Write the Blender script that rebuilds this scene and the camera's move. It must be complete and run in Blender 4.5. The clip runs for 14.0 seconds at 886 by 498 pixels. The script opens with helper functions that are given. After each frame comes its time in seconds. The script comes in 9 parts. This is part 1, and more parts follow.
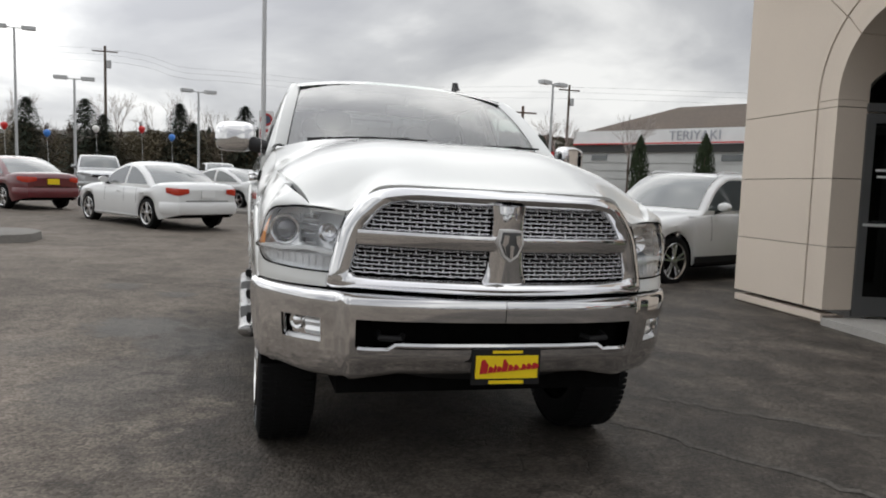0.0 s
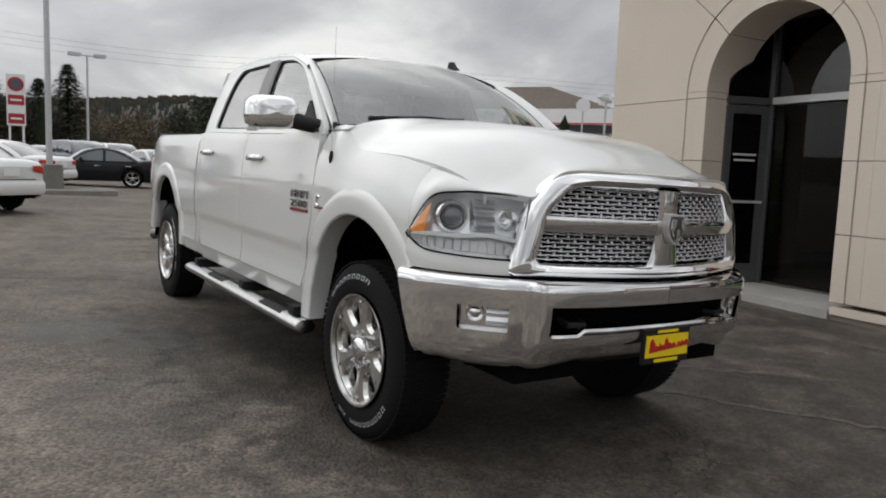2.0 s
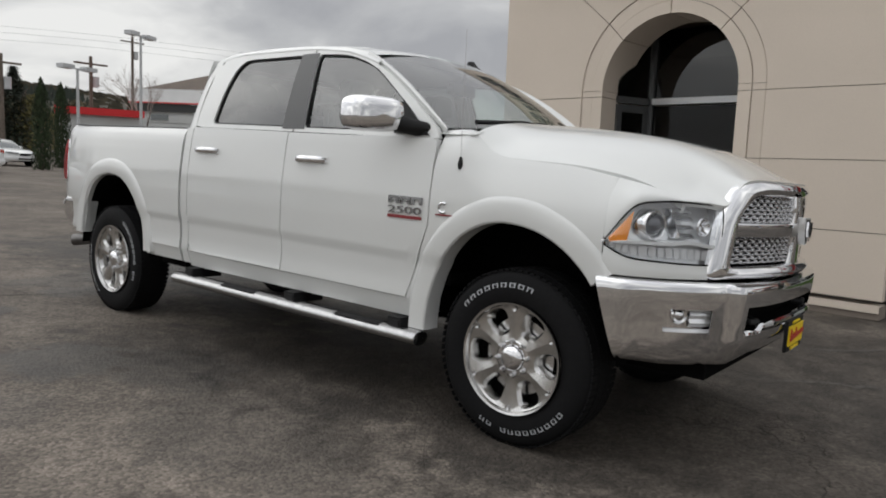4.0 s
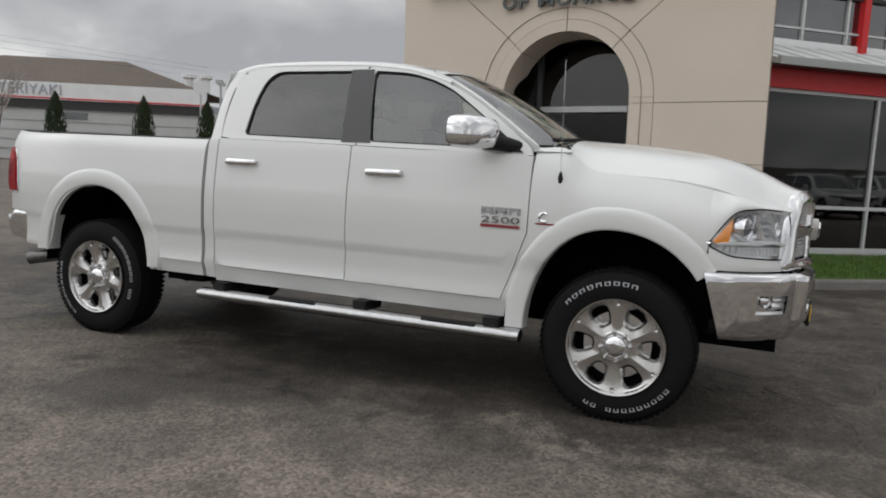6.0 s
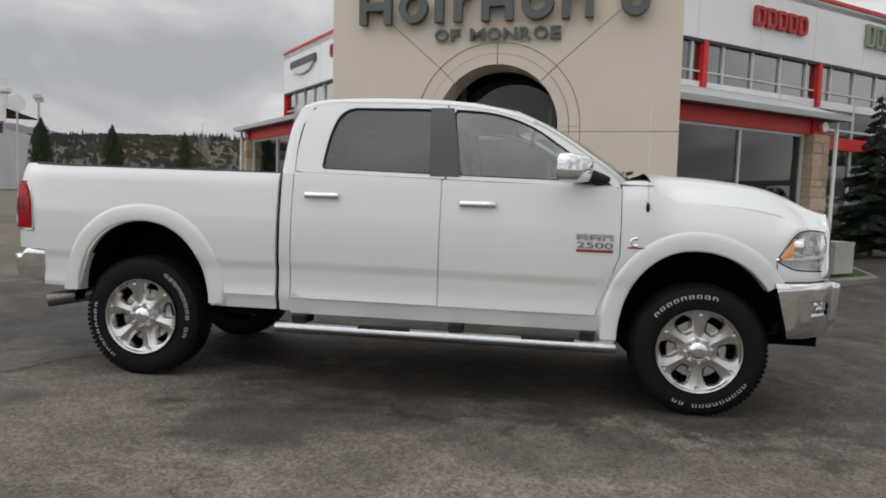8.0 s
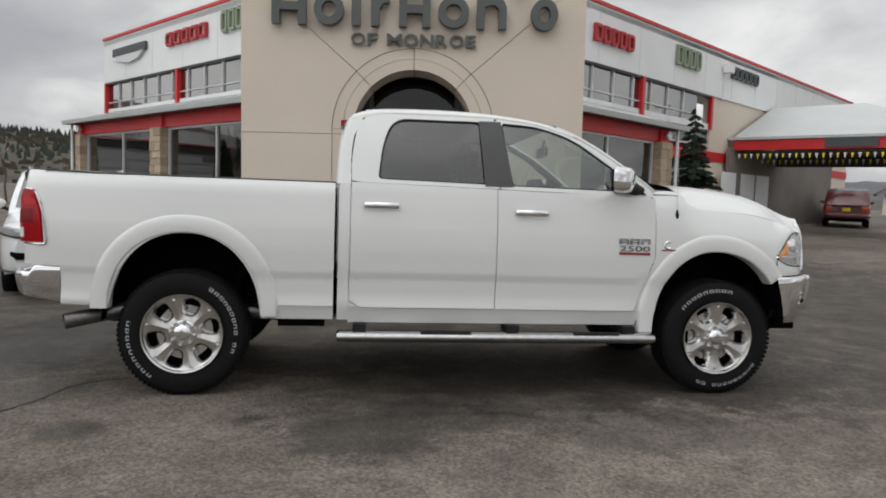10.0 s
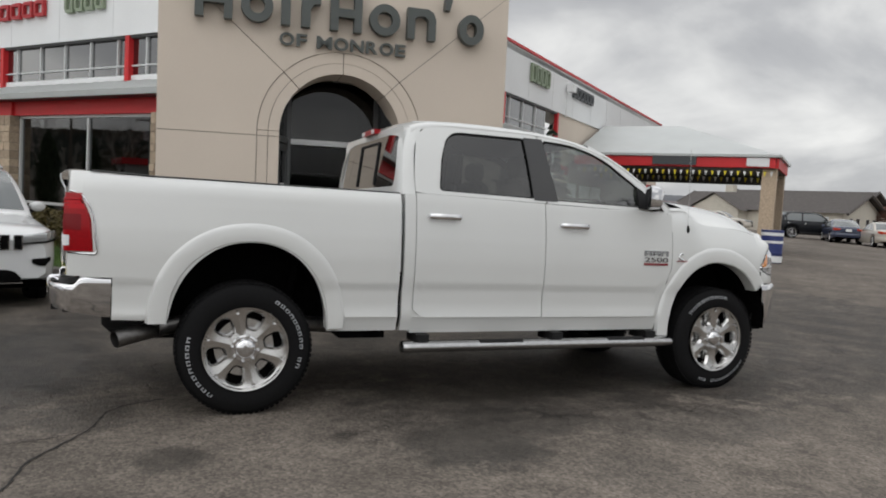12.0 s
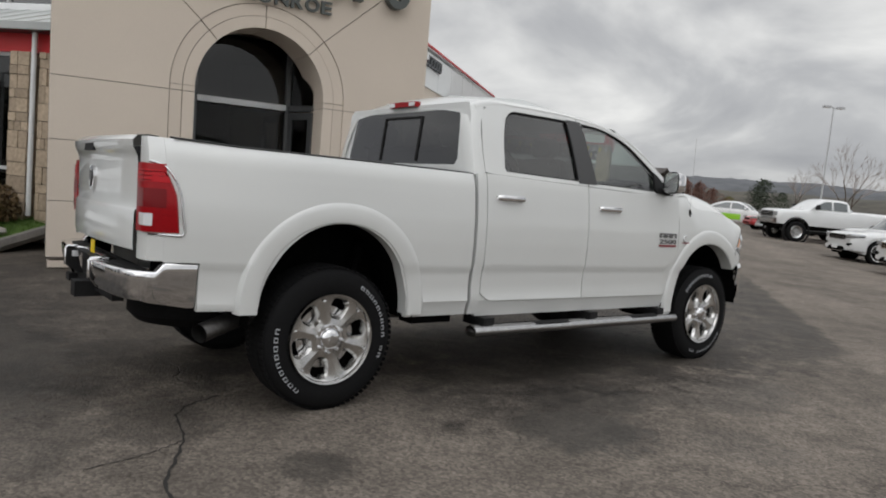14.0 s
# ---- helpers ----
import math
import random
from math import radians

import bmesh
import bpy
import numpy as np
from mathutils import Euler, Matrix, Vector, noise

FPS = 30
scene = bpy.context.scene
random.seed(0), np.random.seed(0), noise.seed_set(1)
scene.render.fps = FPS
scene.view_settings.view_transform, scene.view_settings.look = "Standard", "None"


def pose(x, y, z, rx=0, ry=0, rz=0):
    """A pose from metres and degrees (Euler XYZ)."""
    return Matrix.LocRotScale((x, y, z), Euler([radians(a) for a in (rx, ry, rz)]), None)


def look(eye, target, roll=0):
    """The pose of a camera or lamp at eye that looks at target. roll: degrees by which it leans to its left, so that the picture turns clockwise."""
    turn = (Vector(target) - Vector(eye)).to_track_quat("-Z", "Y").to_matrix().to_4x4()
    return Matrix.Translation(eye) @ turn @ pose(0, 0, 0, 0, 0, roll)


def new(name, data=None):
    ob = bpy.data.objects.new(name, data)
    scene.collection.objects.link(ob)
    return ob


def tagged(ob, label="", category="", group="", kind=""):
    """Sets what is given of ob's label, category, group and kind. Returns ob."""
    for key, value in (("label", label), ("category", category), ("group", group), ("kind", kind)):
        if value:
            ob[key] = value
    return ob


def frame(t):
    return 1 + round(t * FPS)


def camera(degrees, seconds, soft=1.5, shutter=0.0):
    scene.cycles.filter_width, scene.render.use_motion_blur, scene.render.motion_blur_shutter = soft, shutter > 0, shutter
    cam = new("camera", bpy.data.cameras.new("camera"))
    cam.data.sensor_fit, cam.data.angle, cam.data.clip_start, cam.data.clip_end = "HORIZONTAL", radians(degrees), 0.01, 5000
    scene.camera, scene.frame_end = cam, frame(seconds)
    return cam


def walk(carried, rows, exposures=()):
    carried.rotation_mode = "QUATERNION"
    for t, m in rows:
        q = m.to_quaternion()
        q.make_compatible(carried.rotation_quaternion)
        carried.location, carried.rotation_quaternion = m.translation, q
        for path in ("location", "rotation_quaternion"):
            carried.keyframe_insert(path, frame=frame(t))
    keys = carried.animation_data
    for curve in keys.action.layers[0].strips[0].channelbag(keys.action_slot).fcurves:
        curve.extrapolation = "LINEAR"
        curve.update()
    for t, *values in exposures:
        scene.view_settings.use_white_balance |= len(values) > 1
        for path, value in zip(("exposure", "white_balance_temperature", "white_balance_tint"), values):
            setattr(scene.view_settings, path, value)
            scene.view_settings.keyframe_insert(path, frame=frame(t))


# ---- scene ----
# camera and walk
cam = camera(63.9, 14.0, soft=1.9)
LEAN = 1.4  # the lot falls this many degrees towards the showroom
PATH = [
    (0, (-1.044, -3.666, 1.333), (-0.497, -1.751, 1.149), 3.4),
    (0.5, (-1.409, -3.56, 1.288), (-0.712, -1.699, 1.066), 4.0),
    (1, (-1.762, -3.358, 1.305), (-0.917, -1.562, 1.056), 4.6),
    (1.5, (-2.148, -3.168, 1.291), (-1.177, -1.433, 1.076), 3.9),
    (2, (-2.48, -2.924, 1.268), (-1.362, -1.28, 1.058), 3.7),
    (2.5, (-2.79, -2.632, 1.28), (-1.555, -1.075, 1.058), 4.8),
    (3, (-3.136, -2.37, 1.286), (-1.786, -0.906, 1.102), 3.5),
    (3.5, (-3.429, -2.059, 1.265), (-1.97, -0.704, 1.075), 3.4),
    (6, (-4.813, -0.532, 1.257), (-2.967, 0.215, 1.069), 3.2),
    (6.5, (-5.007, -0.184, 1.23), (-3.12, 0.464, 1.084), 3.3),
    (7, (-5.177, 0.196, 1.259), (-3.251, 0.718, 1.122), 4.5),
    (7.5, (-5.417, 0.573, 1.285), (-3.461, 0.968, 1.151), 2.6),
    (8, (-5.581, 1.005, 1.261), (-3.604, 1.283, 1.146), 2.2),
    (10.5, (-5.828, 3.137, 1.289), (-3.876, 2.714, 1.194), 1.6),
    (11, (-5.724, 3.57, 1.256), (-3.807, 3.002, 1.188), 1.8),
    (11.5, (-5.595, 3.968, 1.268), (-3.703, 3.322, 1.22), 3.1),
    (12, (-5.511, 4.363, 1.278), (-3.663, 3.602, 1.202), 2.8),
    (12.5, (-5.288, 4.774, 1.273), (-3.488, 3.904, 1.219), 1.8),
    (13, (-5.089, 5.128, 1.286), (-3.342, 4.157, 1.216), 3.7),
    (13.5, (-4.884, 5.489, 1.299), (-3.212, 4.399, 1.182), 4.0),
    (14, (-4.521, 5.815, 1.294), (-2.949, 4.588, 1.146), 4.5),
]
walk(cam, [(t, pose(0, 0, 0, 0, LEAN, 0) @ look(eye, target, roll)) for t, eye, target, roll in PATH],
     [(0, 0.12), (1.5, 0.09), (3, -0.01), (6, 0.01), (8, 0.11), (11, 0.10), (12.5, 0.0), (14, -0.03)])

# ---- world, sun ----
world = bpy.data.worlds.new("sky")
scene.world = world
world.use_nodes = True
wt = world.node_tree
wt.nodes.clear()


def wnode(kind, **sets):
    n = wt.nodes.new(kind)
    for k, v in sets.items():
        n.inputs[k].default_value = v
    return n


w_out = wt.nodes.new("ShaderNodeOutputWorld")
w_bg = wt.nodes.new("ShaderNodeBackground")
sky = wt.nodes.new("ShaderNodeTexSky")
sky.sky_type = "NISHITA"
sky.sun_disc = False
sky.sun_elevation, sky.sun_rotation = radians(46), radians(-35)
coord = wt.nodes.new("ShaderNodeTexCoord")
split = wt.nodes.new("ShaderNodeSeparateXYZ")
wt.links.new(coord.outputs["Generated"], split.inputs[0])
# cloud layer: directions flattened onto a high plane
lift = wt.nodes.new("ShaderNodeMath")
lift.operation = "ADD"
lift.inputs[1].default_value = 0.38
absz = wt.nodes.new("ShaderNodeMath")
absz.operation = "ABSOLUTE"
wt.links.new(split.outputs[2], absz.inputs[0])
wt.links.new(absz.outputs[0], lift.inputs[0])
flat = wt.nodes.new("ShaderNodeVectorMath")
flat.operation = "DIVIDE"
wt.links.new(coord.outputs["Generated"], flat.inputs[0])
comb = wt.nodes.new("ShaderNodeCombineXYZ")
for i in range(3):
    wt.links.new(lift.outputs[0], comb.inputs[i])
wt.links.new(comb.outputs[0], flat.inputs[1])
cloud = wt.nodes.new("ShaderNodeTexNoise")
cloud.inputs["Scale"].default_value = 1.7
cloud.inputs["Detail"].default_value = 9
cloud.inputs["Roughness"].default_value = 0.50
cloud.inputs["Distortion"].default_value = 0.35
wt.links.new(flat.outputs[0], cloud.inputs["Vector"])
ramp = wt.nodes.new("ShaderNodeValToRGB")
ramp.color_ramp.elements[0].position, ramp.color_ramp.elements[0].color = 0.36, (0.385, 0.391, 0.412, 1)
ramp.color_ramp.elements[1].position, ramp.color_ramp.elements[1].color = 0.66, (0.86, 0.860, 0.846, 1)
e = ramp.color_ramp.elements.new(0.50)
e.color = (0.517, 0.523, 0.534, 1)
wt.links.new(cloud.outputs[0], ramp.inputs[0])
# overcast sky: brighter towards the zenith
zen = wt.nodes.new("ShaderNodeMapRange")
zen.inputs["From Min"].default_value, zen.inputs["From Max"].default_value = 0.32, 0.9
zen.inputs["To Min"].default_value, zen.inputs["To Max"].default_value = 1.0, 1.95
wt.links.new(split.outputs[2], zen.inputs["Value"])
# the sun's veiled glow behind the cloud
glow_dir = wt.nodes.new("ShaderNodeVectorMath")
glow_dir.operation = "DOT_PRODUCT"
glow_dir.inputs[1].default_value = Vector((-9, 13, 16.4)).normalized()
wt.links.new(coord.outputs["Generated"], glow_dir.inputs[0])
glow = wt.nodes.new("ShaderNodeMapRange")
glow.interpolation_type = "SMOOTHSTEP"
glow.inputs["From Min"].default_value, glow.inputs["From Max"].default_value = 0.50, 1.0
glow.inputs["To Min"].default_value, glow.inputs["To Max"].default_value = 0.0, 1.1
wt.links.new(glow_dir.outputs["Value"], glow.inputs["Value"])
bright = wt.nodes.new("ShaderNodeMath")
bright.operation = "ADD"
wt.links.new(zen.outputs[0], bright.inputs[0])
wt.links.new(glow.outputs[0], bright.inputs[1])
mul = wt.nodes.new("ShaderNodeVectorMath")
mul.operation = "SCALE"
wt.links.new(ramp.outputs[0], mul.inputs[0])
wt.links.new(bright.outputs[0], mul.inputs["Scale"])
dim = wt.nodes.new("ShaderNodeVectorMath")
dim.operation = "SCALE"
dim.inputs["Scale"].default_value = 0.08
wt.links.new(sky.outputs[0], dim.inputs[0])
mix = wt.nodes.new("ShaderNodeMix")
mix.data_type = "RGBA"
mix.inputs["Factor"].default_value = 0.96
wt.links.new(dim.outputs[0], mix.inputs["A"])
wt.links.new(mul.outputs[0], mix.inputs["B"])
wt.links.new(mix.outputs["Result"], w_bg.inputs["Color"])
w_bg.inputs["Strength"].default_value = 1.0
wt.links.new(w_bg.outputs[0], w_out.inputs[0])

sun = new("sun", bpy.data.lights.new("sun", "SUN"))
sun.data.energy, sun.data.angle, sun.data.color = 0.38, radians(150), (0.985, 0.975, 0.94)
sun.matrix_world = look((-9, 13, 16.4), (0, 0, 0))

# ---- materials ----
def mat(name, color, rough=0.5, metal=0.0, coat=0.0, spec=0.5, grain=0.0, scale=30.0, bump=0.0, stain=0.0, stain_scale=2.0, spread=0.0):
    """A surface with fine grain, broad stains and relief; spread varies whole pieces."""
    m = bpy.data.materials.new(name)
    m.use_nodes = True
    t = m.node_tree
    b = t.nodes["Principled BSDF"]
    b.inputs["Base Color"].default_value = (*color, 1)
    b.inputs["Roughness"].default_value = rough
    b.inputs["Metallic"].default_value = metal
    b.inputs["Coat Weight"].default_value = coat
    b.inputs["Coat Roughness"].default_value = 0.04
    b.inputs["Specular IOR Level"].default_value = spec
    if not (grain or bump or stain or spread):
        return m
    co = t.nodes.new("ShaderNodeTexCoord")
    fine = t.nodes.new("ShaderNodeTexNoise")
    fine.inputs["Scale"].default_value, fine.inputs["Detail"].default_value = scale, 6
    t.links.new(co.outputs["Object"], fine.inputs["Vector"])
    value = None

    def times(a, socket, low, high):
        r = t.nodes.new("ShaderNodeMapRange")
        r.inputs["From Min"].default_value, r.inputs["From Max"].default_value = 0.3, 0.7
        r.inputs["To Min"].default_value, r.inputs["To Max"].default_value = low, high
        t.links.new(socket, r.inputs["Value"])
        if a is None:
            return r.outputs[0]
        p = t.nodes.new("ShaderNodeMath")
        p.operation = "MULTIPLY"
        t.links.new(a, p.inputs[0])
        t.links.new(r.outputs[0], p.inputs[1])
        return p.outputs[0]

    if grain:
        value = times(value, fine.outputs[0], 1 - grain, 1 + grain)
    if stain:
        broad = t.nodes.new("ShaderNodeTexNoise")
        broad.inputs["Scale"].default_value, broad.inputs["Detail"].default_value = stain_scale, 4
        t.links.new(co.outputs["Object"], broad.inputs["Vector"])
        value = times(value, broad.outputs[0], 1 - stain, 1 + stain * 0.6)
        rr = t.nodes.new("ShaderNodeMapRange")
        rr.inputs["To Min"].default_value, rr.inputs["To Max"].default_value = rough * 0.8, min(1, rough * 1.25)
        t.links.new(broad.outputs[0], rr.inputs["Value"])
        t.links.new(rr.outputs[0], b.inputs["Roughness"])
    if spread:
        info = t.nodes.new("ShaderNodeObjectInfo")
        r = t.nodes.new("ShaderNodeMapRange")
        r.inputs["To Min"].default_value, r.inputs["To Max"].default_value = 1 - spread, 1 + spread
        t.links.new(info.outputs["Random"], r.inputs["Value"])
        if value is None:
            value = r.outputs[0]
        else:
            p = t.nodes.new("ShaderNodeMath")
            p.operation = "MULTIPLY"
            t.links.new(value, p.inputs[0])
            t.links.new(r.outputs[0], p.inputs[1])
            value = p.outputs[0]
    if value is not None:
        v = t.nodes.new("ShaderNodeVectorMath")
        v.operation = "SCALE"
        v.inputs[0].default_value = color
        t.links.new(value, v.inputs["Scale"])
        t.links.new(v.outputs[0], b.inputs["Base Color"])
    if bump:
        bn = t.nodes.new("ShaderNodeBump")
        bn.inputs["Strength"].default_value = min(1.0, bump)
        bn.inputs["Distance"].default_value = 0.01
        t.links.new(fine.outputs[0], bn.inputs["Height"])
        t.links.new(bn.outputs[0], b.inputs["Normal"])
    return m


def glass(name, tint, rough=0.02, gloss=0.06):
    """Thin pane: see-through with a tint, and a Fresnel gloss."""
    m = bpy.data.materials.new(name)
    m.use_nodes = True
    t = m.node_tree
    t.nodes.clear()
    out = t.nodes.new("ShaderNodeOutputMaterial")
    tr = t.nodes.new("ShaderNodeBsdfTransparent")
    tr.inputs[0].default_value = (*tint, 1)
    gl = t.nodes.new("ShaderNodeBsdfGlossy")
    gl.inputs["Color"].default_value = (0.95, 0.95, 0.95, 1)
    gl.inputs["Roughness"].default_value = rough
    lw = t.nodes.new("ShaderNodeLayerWeight")
    lw.inputs["Blend"].default_value = 0.5
    pw = t.nodes.new("ShaderNodeMath")
    pw.operation = "POWER"
    pw.inputs[1].default_value = 3.0
    t.links.new(lw.outputs["Facing"], pw.inputs[0])
    fr = t.nodes.new("ShaderNodeMapRange")
    fr.inputs["To Min"].default_value, fr.inputs["To Max"].default_value = gloss, 0.95
    t.links.new(pw.outputs[0], fr.inputs["Value"])
    mx = t.nodes.new("ShaderNodeMixShader")
    t.links.new(fr.outputs[0], mx.inputs[0])
    t.links.new(tr.outputs[0], mx.inputs[1])
    t.links.new(gl.outputs[0], mx.inputs[2])
    t.links.new(mx.outputs[0], out.inputs[0])
    return m


WHITE_PAINT = mat("white_paint", (0.675, 0.685, 0.672), 0.32, coat=1.0, stain=0.02, stain_scale=1.2)
CHROME = mat("chrome", (0.78, 0.78, 0.79), 0.06, metal=1.0)
CHROME_DULL = mat("satin_chrome", (0.62, 0.62, 0.62), 0.22, metal=1.0, grain=0.05, scale=60)
STEEL_TUBE = mat("polished_steel", (0.46, 0.46, 0.46), 0.24, metal=1.0, grain=0.08, scale=25)
PILLAR_BLACK = mat("satin_black_pillar", (0.030, 0.030, 0.031), 0.38, coat=0.3, grain=0.1, scale=60)
BLACK = mat("black_plastic", (0.010, 0.010, 0.0105), 0.6, spec=0.3, grain=0.2, scale=120, bump=0.1)
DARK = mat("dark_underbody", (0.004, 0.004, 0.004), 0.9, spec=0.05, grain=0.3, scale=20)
RUBBER = mat("tyre_rubber", (0.007, 0.007, 0.0075), 0.75, spec=0.16, grain=0.15, scale=60, bump=0.15)
LETTER_WHITE = mat("tyre_letter_white", (0.42, 0.43, 0.45), 0.6, grain=0.1, scale=80)
GLASS_CLEAR = glass("windscreen_glass", (0.62, 0.70, 0.66), gloss=0.13)
GLASS_SIDE = glass("door_glass", (0.60, 0.67, 0.64), gloss=0.13)
GLASS_TINT = glass("privacy_glass", (0.10, 0.105, 0.105), gloss=0.09)
GLASS_LAMP = glass("lamp_lens", (0.93, 0.94, 0.95))
BADGE_CHROME = mat("badge_chrome", (0.36, 0.36, 0.37), 0.14, metal=1.0)
EXHAUST = mat("heat_dulled_steel", (0.16, 0.155, 0.15), 0.35, metal=0.9, grain=0.2, scale=30)
LENS_DARK = mat("projector_glass", (0.035, 0.037, 0.05), 0.08, coat=1.0, spec=0.9)
AMBER = mat("amber_lens", (0.85, 0.28, 0.02), 0.15, coat=1.0)
RED_LENS = mat("red_lens", (0.30, 0.002, 0.006), 0.30, coat=0.12, spec=0.2, grain=0.10, scale=60)
RED_DEEP = mat("red_lens_deep", (0.17, 0.001, 0.004), 0.3, coat=0.12, spec=0.2)
RED_BRIGHT = mat("red_lens_bright", (0.46, 0.003, 0.010), 0.3, coat=0.12, spec=0.2)
MESH_CHROME = mat("mesh_chrome", (0.50, 0.50, 0.51), 0.16, metal=1.0)
LAMP_SILVER = mat("lamp_reflector", (0.80, 0.81, 0.82), 0.12, metal=1.0)
LAMP_GREY = mat("lamp_housing_grey", (0.42, 0.43, 0.44), 0.3, metal=0.5)
CLEAR_LENS = mat("clear_reverse_lens", (0.75, 0.76, 0.77), 0.15, coat=1.0)
SEAT = mat("grey_cloth", (0.16, 0.16, 0.16), 0.9, grain=0.15, scale=90)
YELLOW = mat("yellow_plate", (0.85, 0.62, 0.01), 0.4, grain=0.03)
PLATE_RED = mat("plate_red", (0.45, 0.015, 0.02), 0.4)
BADGE_RED = mat("badge_red", (0.22, 0.015, 0.02), 0.3)
STUCCO = mat("beige_stucco", (0.67, 0.585, 0.495), 0.85, grain=0.03, scale=90, bump=0.06, stain=0.05, stain_scale=0.6, spread=0.015)
JOINT = mat("joint_brown", (0.22, 0.185, 0.155), 0.9)
PANEL_WHITE = mat("white_metal_panel", (0.80, 0.81, 0.81), 0.5, stain=0.05, stain_scale=0.6, grain=0.02)
RED_TRIM = mat("red_metal_trim", (0.58, 0.020, 0.024), 0.45, stain=0.1, stain_scale=1.5)
ROOF_METAL = mat("pale_metal_roof", (0.50, 0.52, 0.51), 0.45, stain=0.08, stain_scale=1.0)
ALU = mat("aluminium_frame", (0.62, 0.63, 0.63), 0.4, metal=0.3, stain=0.06)
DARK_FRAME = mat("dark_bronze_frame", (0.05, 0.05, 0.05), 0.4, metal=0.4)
GLASS_SHOP = glass("shop_glass", (0.16, 0.172, 0.172), gloss=0.05)
GLASS_DOOR = glass("entrance_glass", (0.34, 0.35, 0.35), gloss=0.02)
GLASS_UPPER = glass("upper_window_glass", (0.10, 0.11, 0.12), gloss=0.22)
SIGN_GREY = mat("sign_grey_metal", (0.095, 0.105, 0.10), 0.45, metal=0.3, stain=0.12, stain_scale=3)
SIGN_GREEN = mat("sign_sage", (0.24, 0.29, 0.20), 0.5, grain=0.05)
SIGN_RED = mat("sign_red", (0.40, 0.02, 0.025), 0.5, grain=0.05)
SIGN_DARK = mat("sign_dark", (0.06, 0.065, 0.07), 0.5, grain=0.05)
STONE = mat("tan_stone", (0.42, 0.33, 0.24), 0.9, grain=0.18, scale=18, bump=0.5, spread=0.22)
MORTAR = mat("stone_mortar", (0.25, 0.22, 0.19), 0.95, grain=0.1)
CONCRETE = mat("concrete", (0.40, 0.385, 0.36), 0.85, grain=0.08, scale=40, bump=0.2, stain=0.15, stain_scale=1.5)
KERB = mat("kerb_concrete", (0.20, 0.19, 0.175), 0.9, grain=0.12, scale=30, bump=0.3, stain=0.2)
GRASS = mat("lawn_green", (0.075, 0.14, 0.022), 0.9, grain=0.3, scale=40, stain=0.25, stain_scale=2)
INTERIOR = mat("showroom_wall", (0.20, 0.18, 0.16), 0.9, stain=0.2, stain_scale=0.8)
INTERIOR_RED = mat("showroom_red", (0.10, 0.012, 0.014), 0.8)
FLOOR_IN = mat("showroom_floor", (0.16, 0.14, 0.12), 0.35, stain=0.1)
SILVER_PAINT = mat("silver_paint", (0.48, 0.49, 0.50), 0.3, metal=0.6, coat=1.0)
POLE_METAL = mat("galvanised_pole", (0.52, 0.53, 0.54), 0.5, metal=0.2, stain=0.1)
ENTRANCE_GREY = mat("grey_door_frame", (0.11, 0.113, 0.115), 0.4, metal=0.4, stain=0.08)
WHEEL_SILVER = mat("polished_wheel", (0.62, 0.615, 0.605), 0.20, metal=1.0)
LAMP_BOWL = mat("lamp_bowl", (0.88, 0.89, 0.90), 0.30, metal=0.55)
EMBLEM_DARK = mat("emblem_shadow", (0.10, 0.10, 0.10), 0.4, metal=0.5)
EMBLEM = mat("emblem_silver", (0.75, 0.75, 0.74), 0.35, metal=0.7)

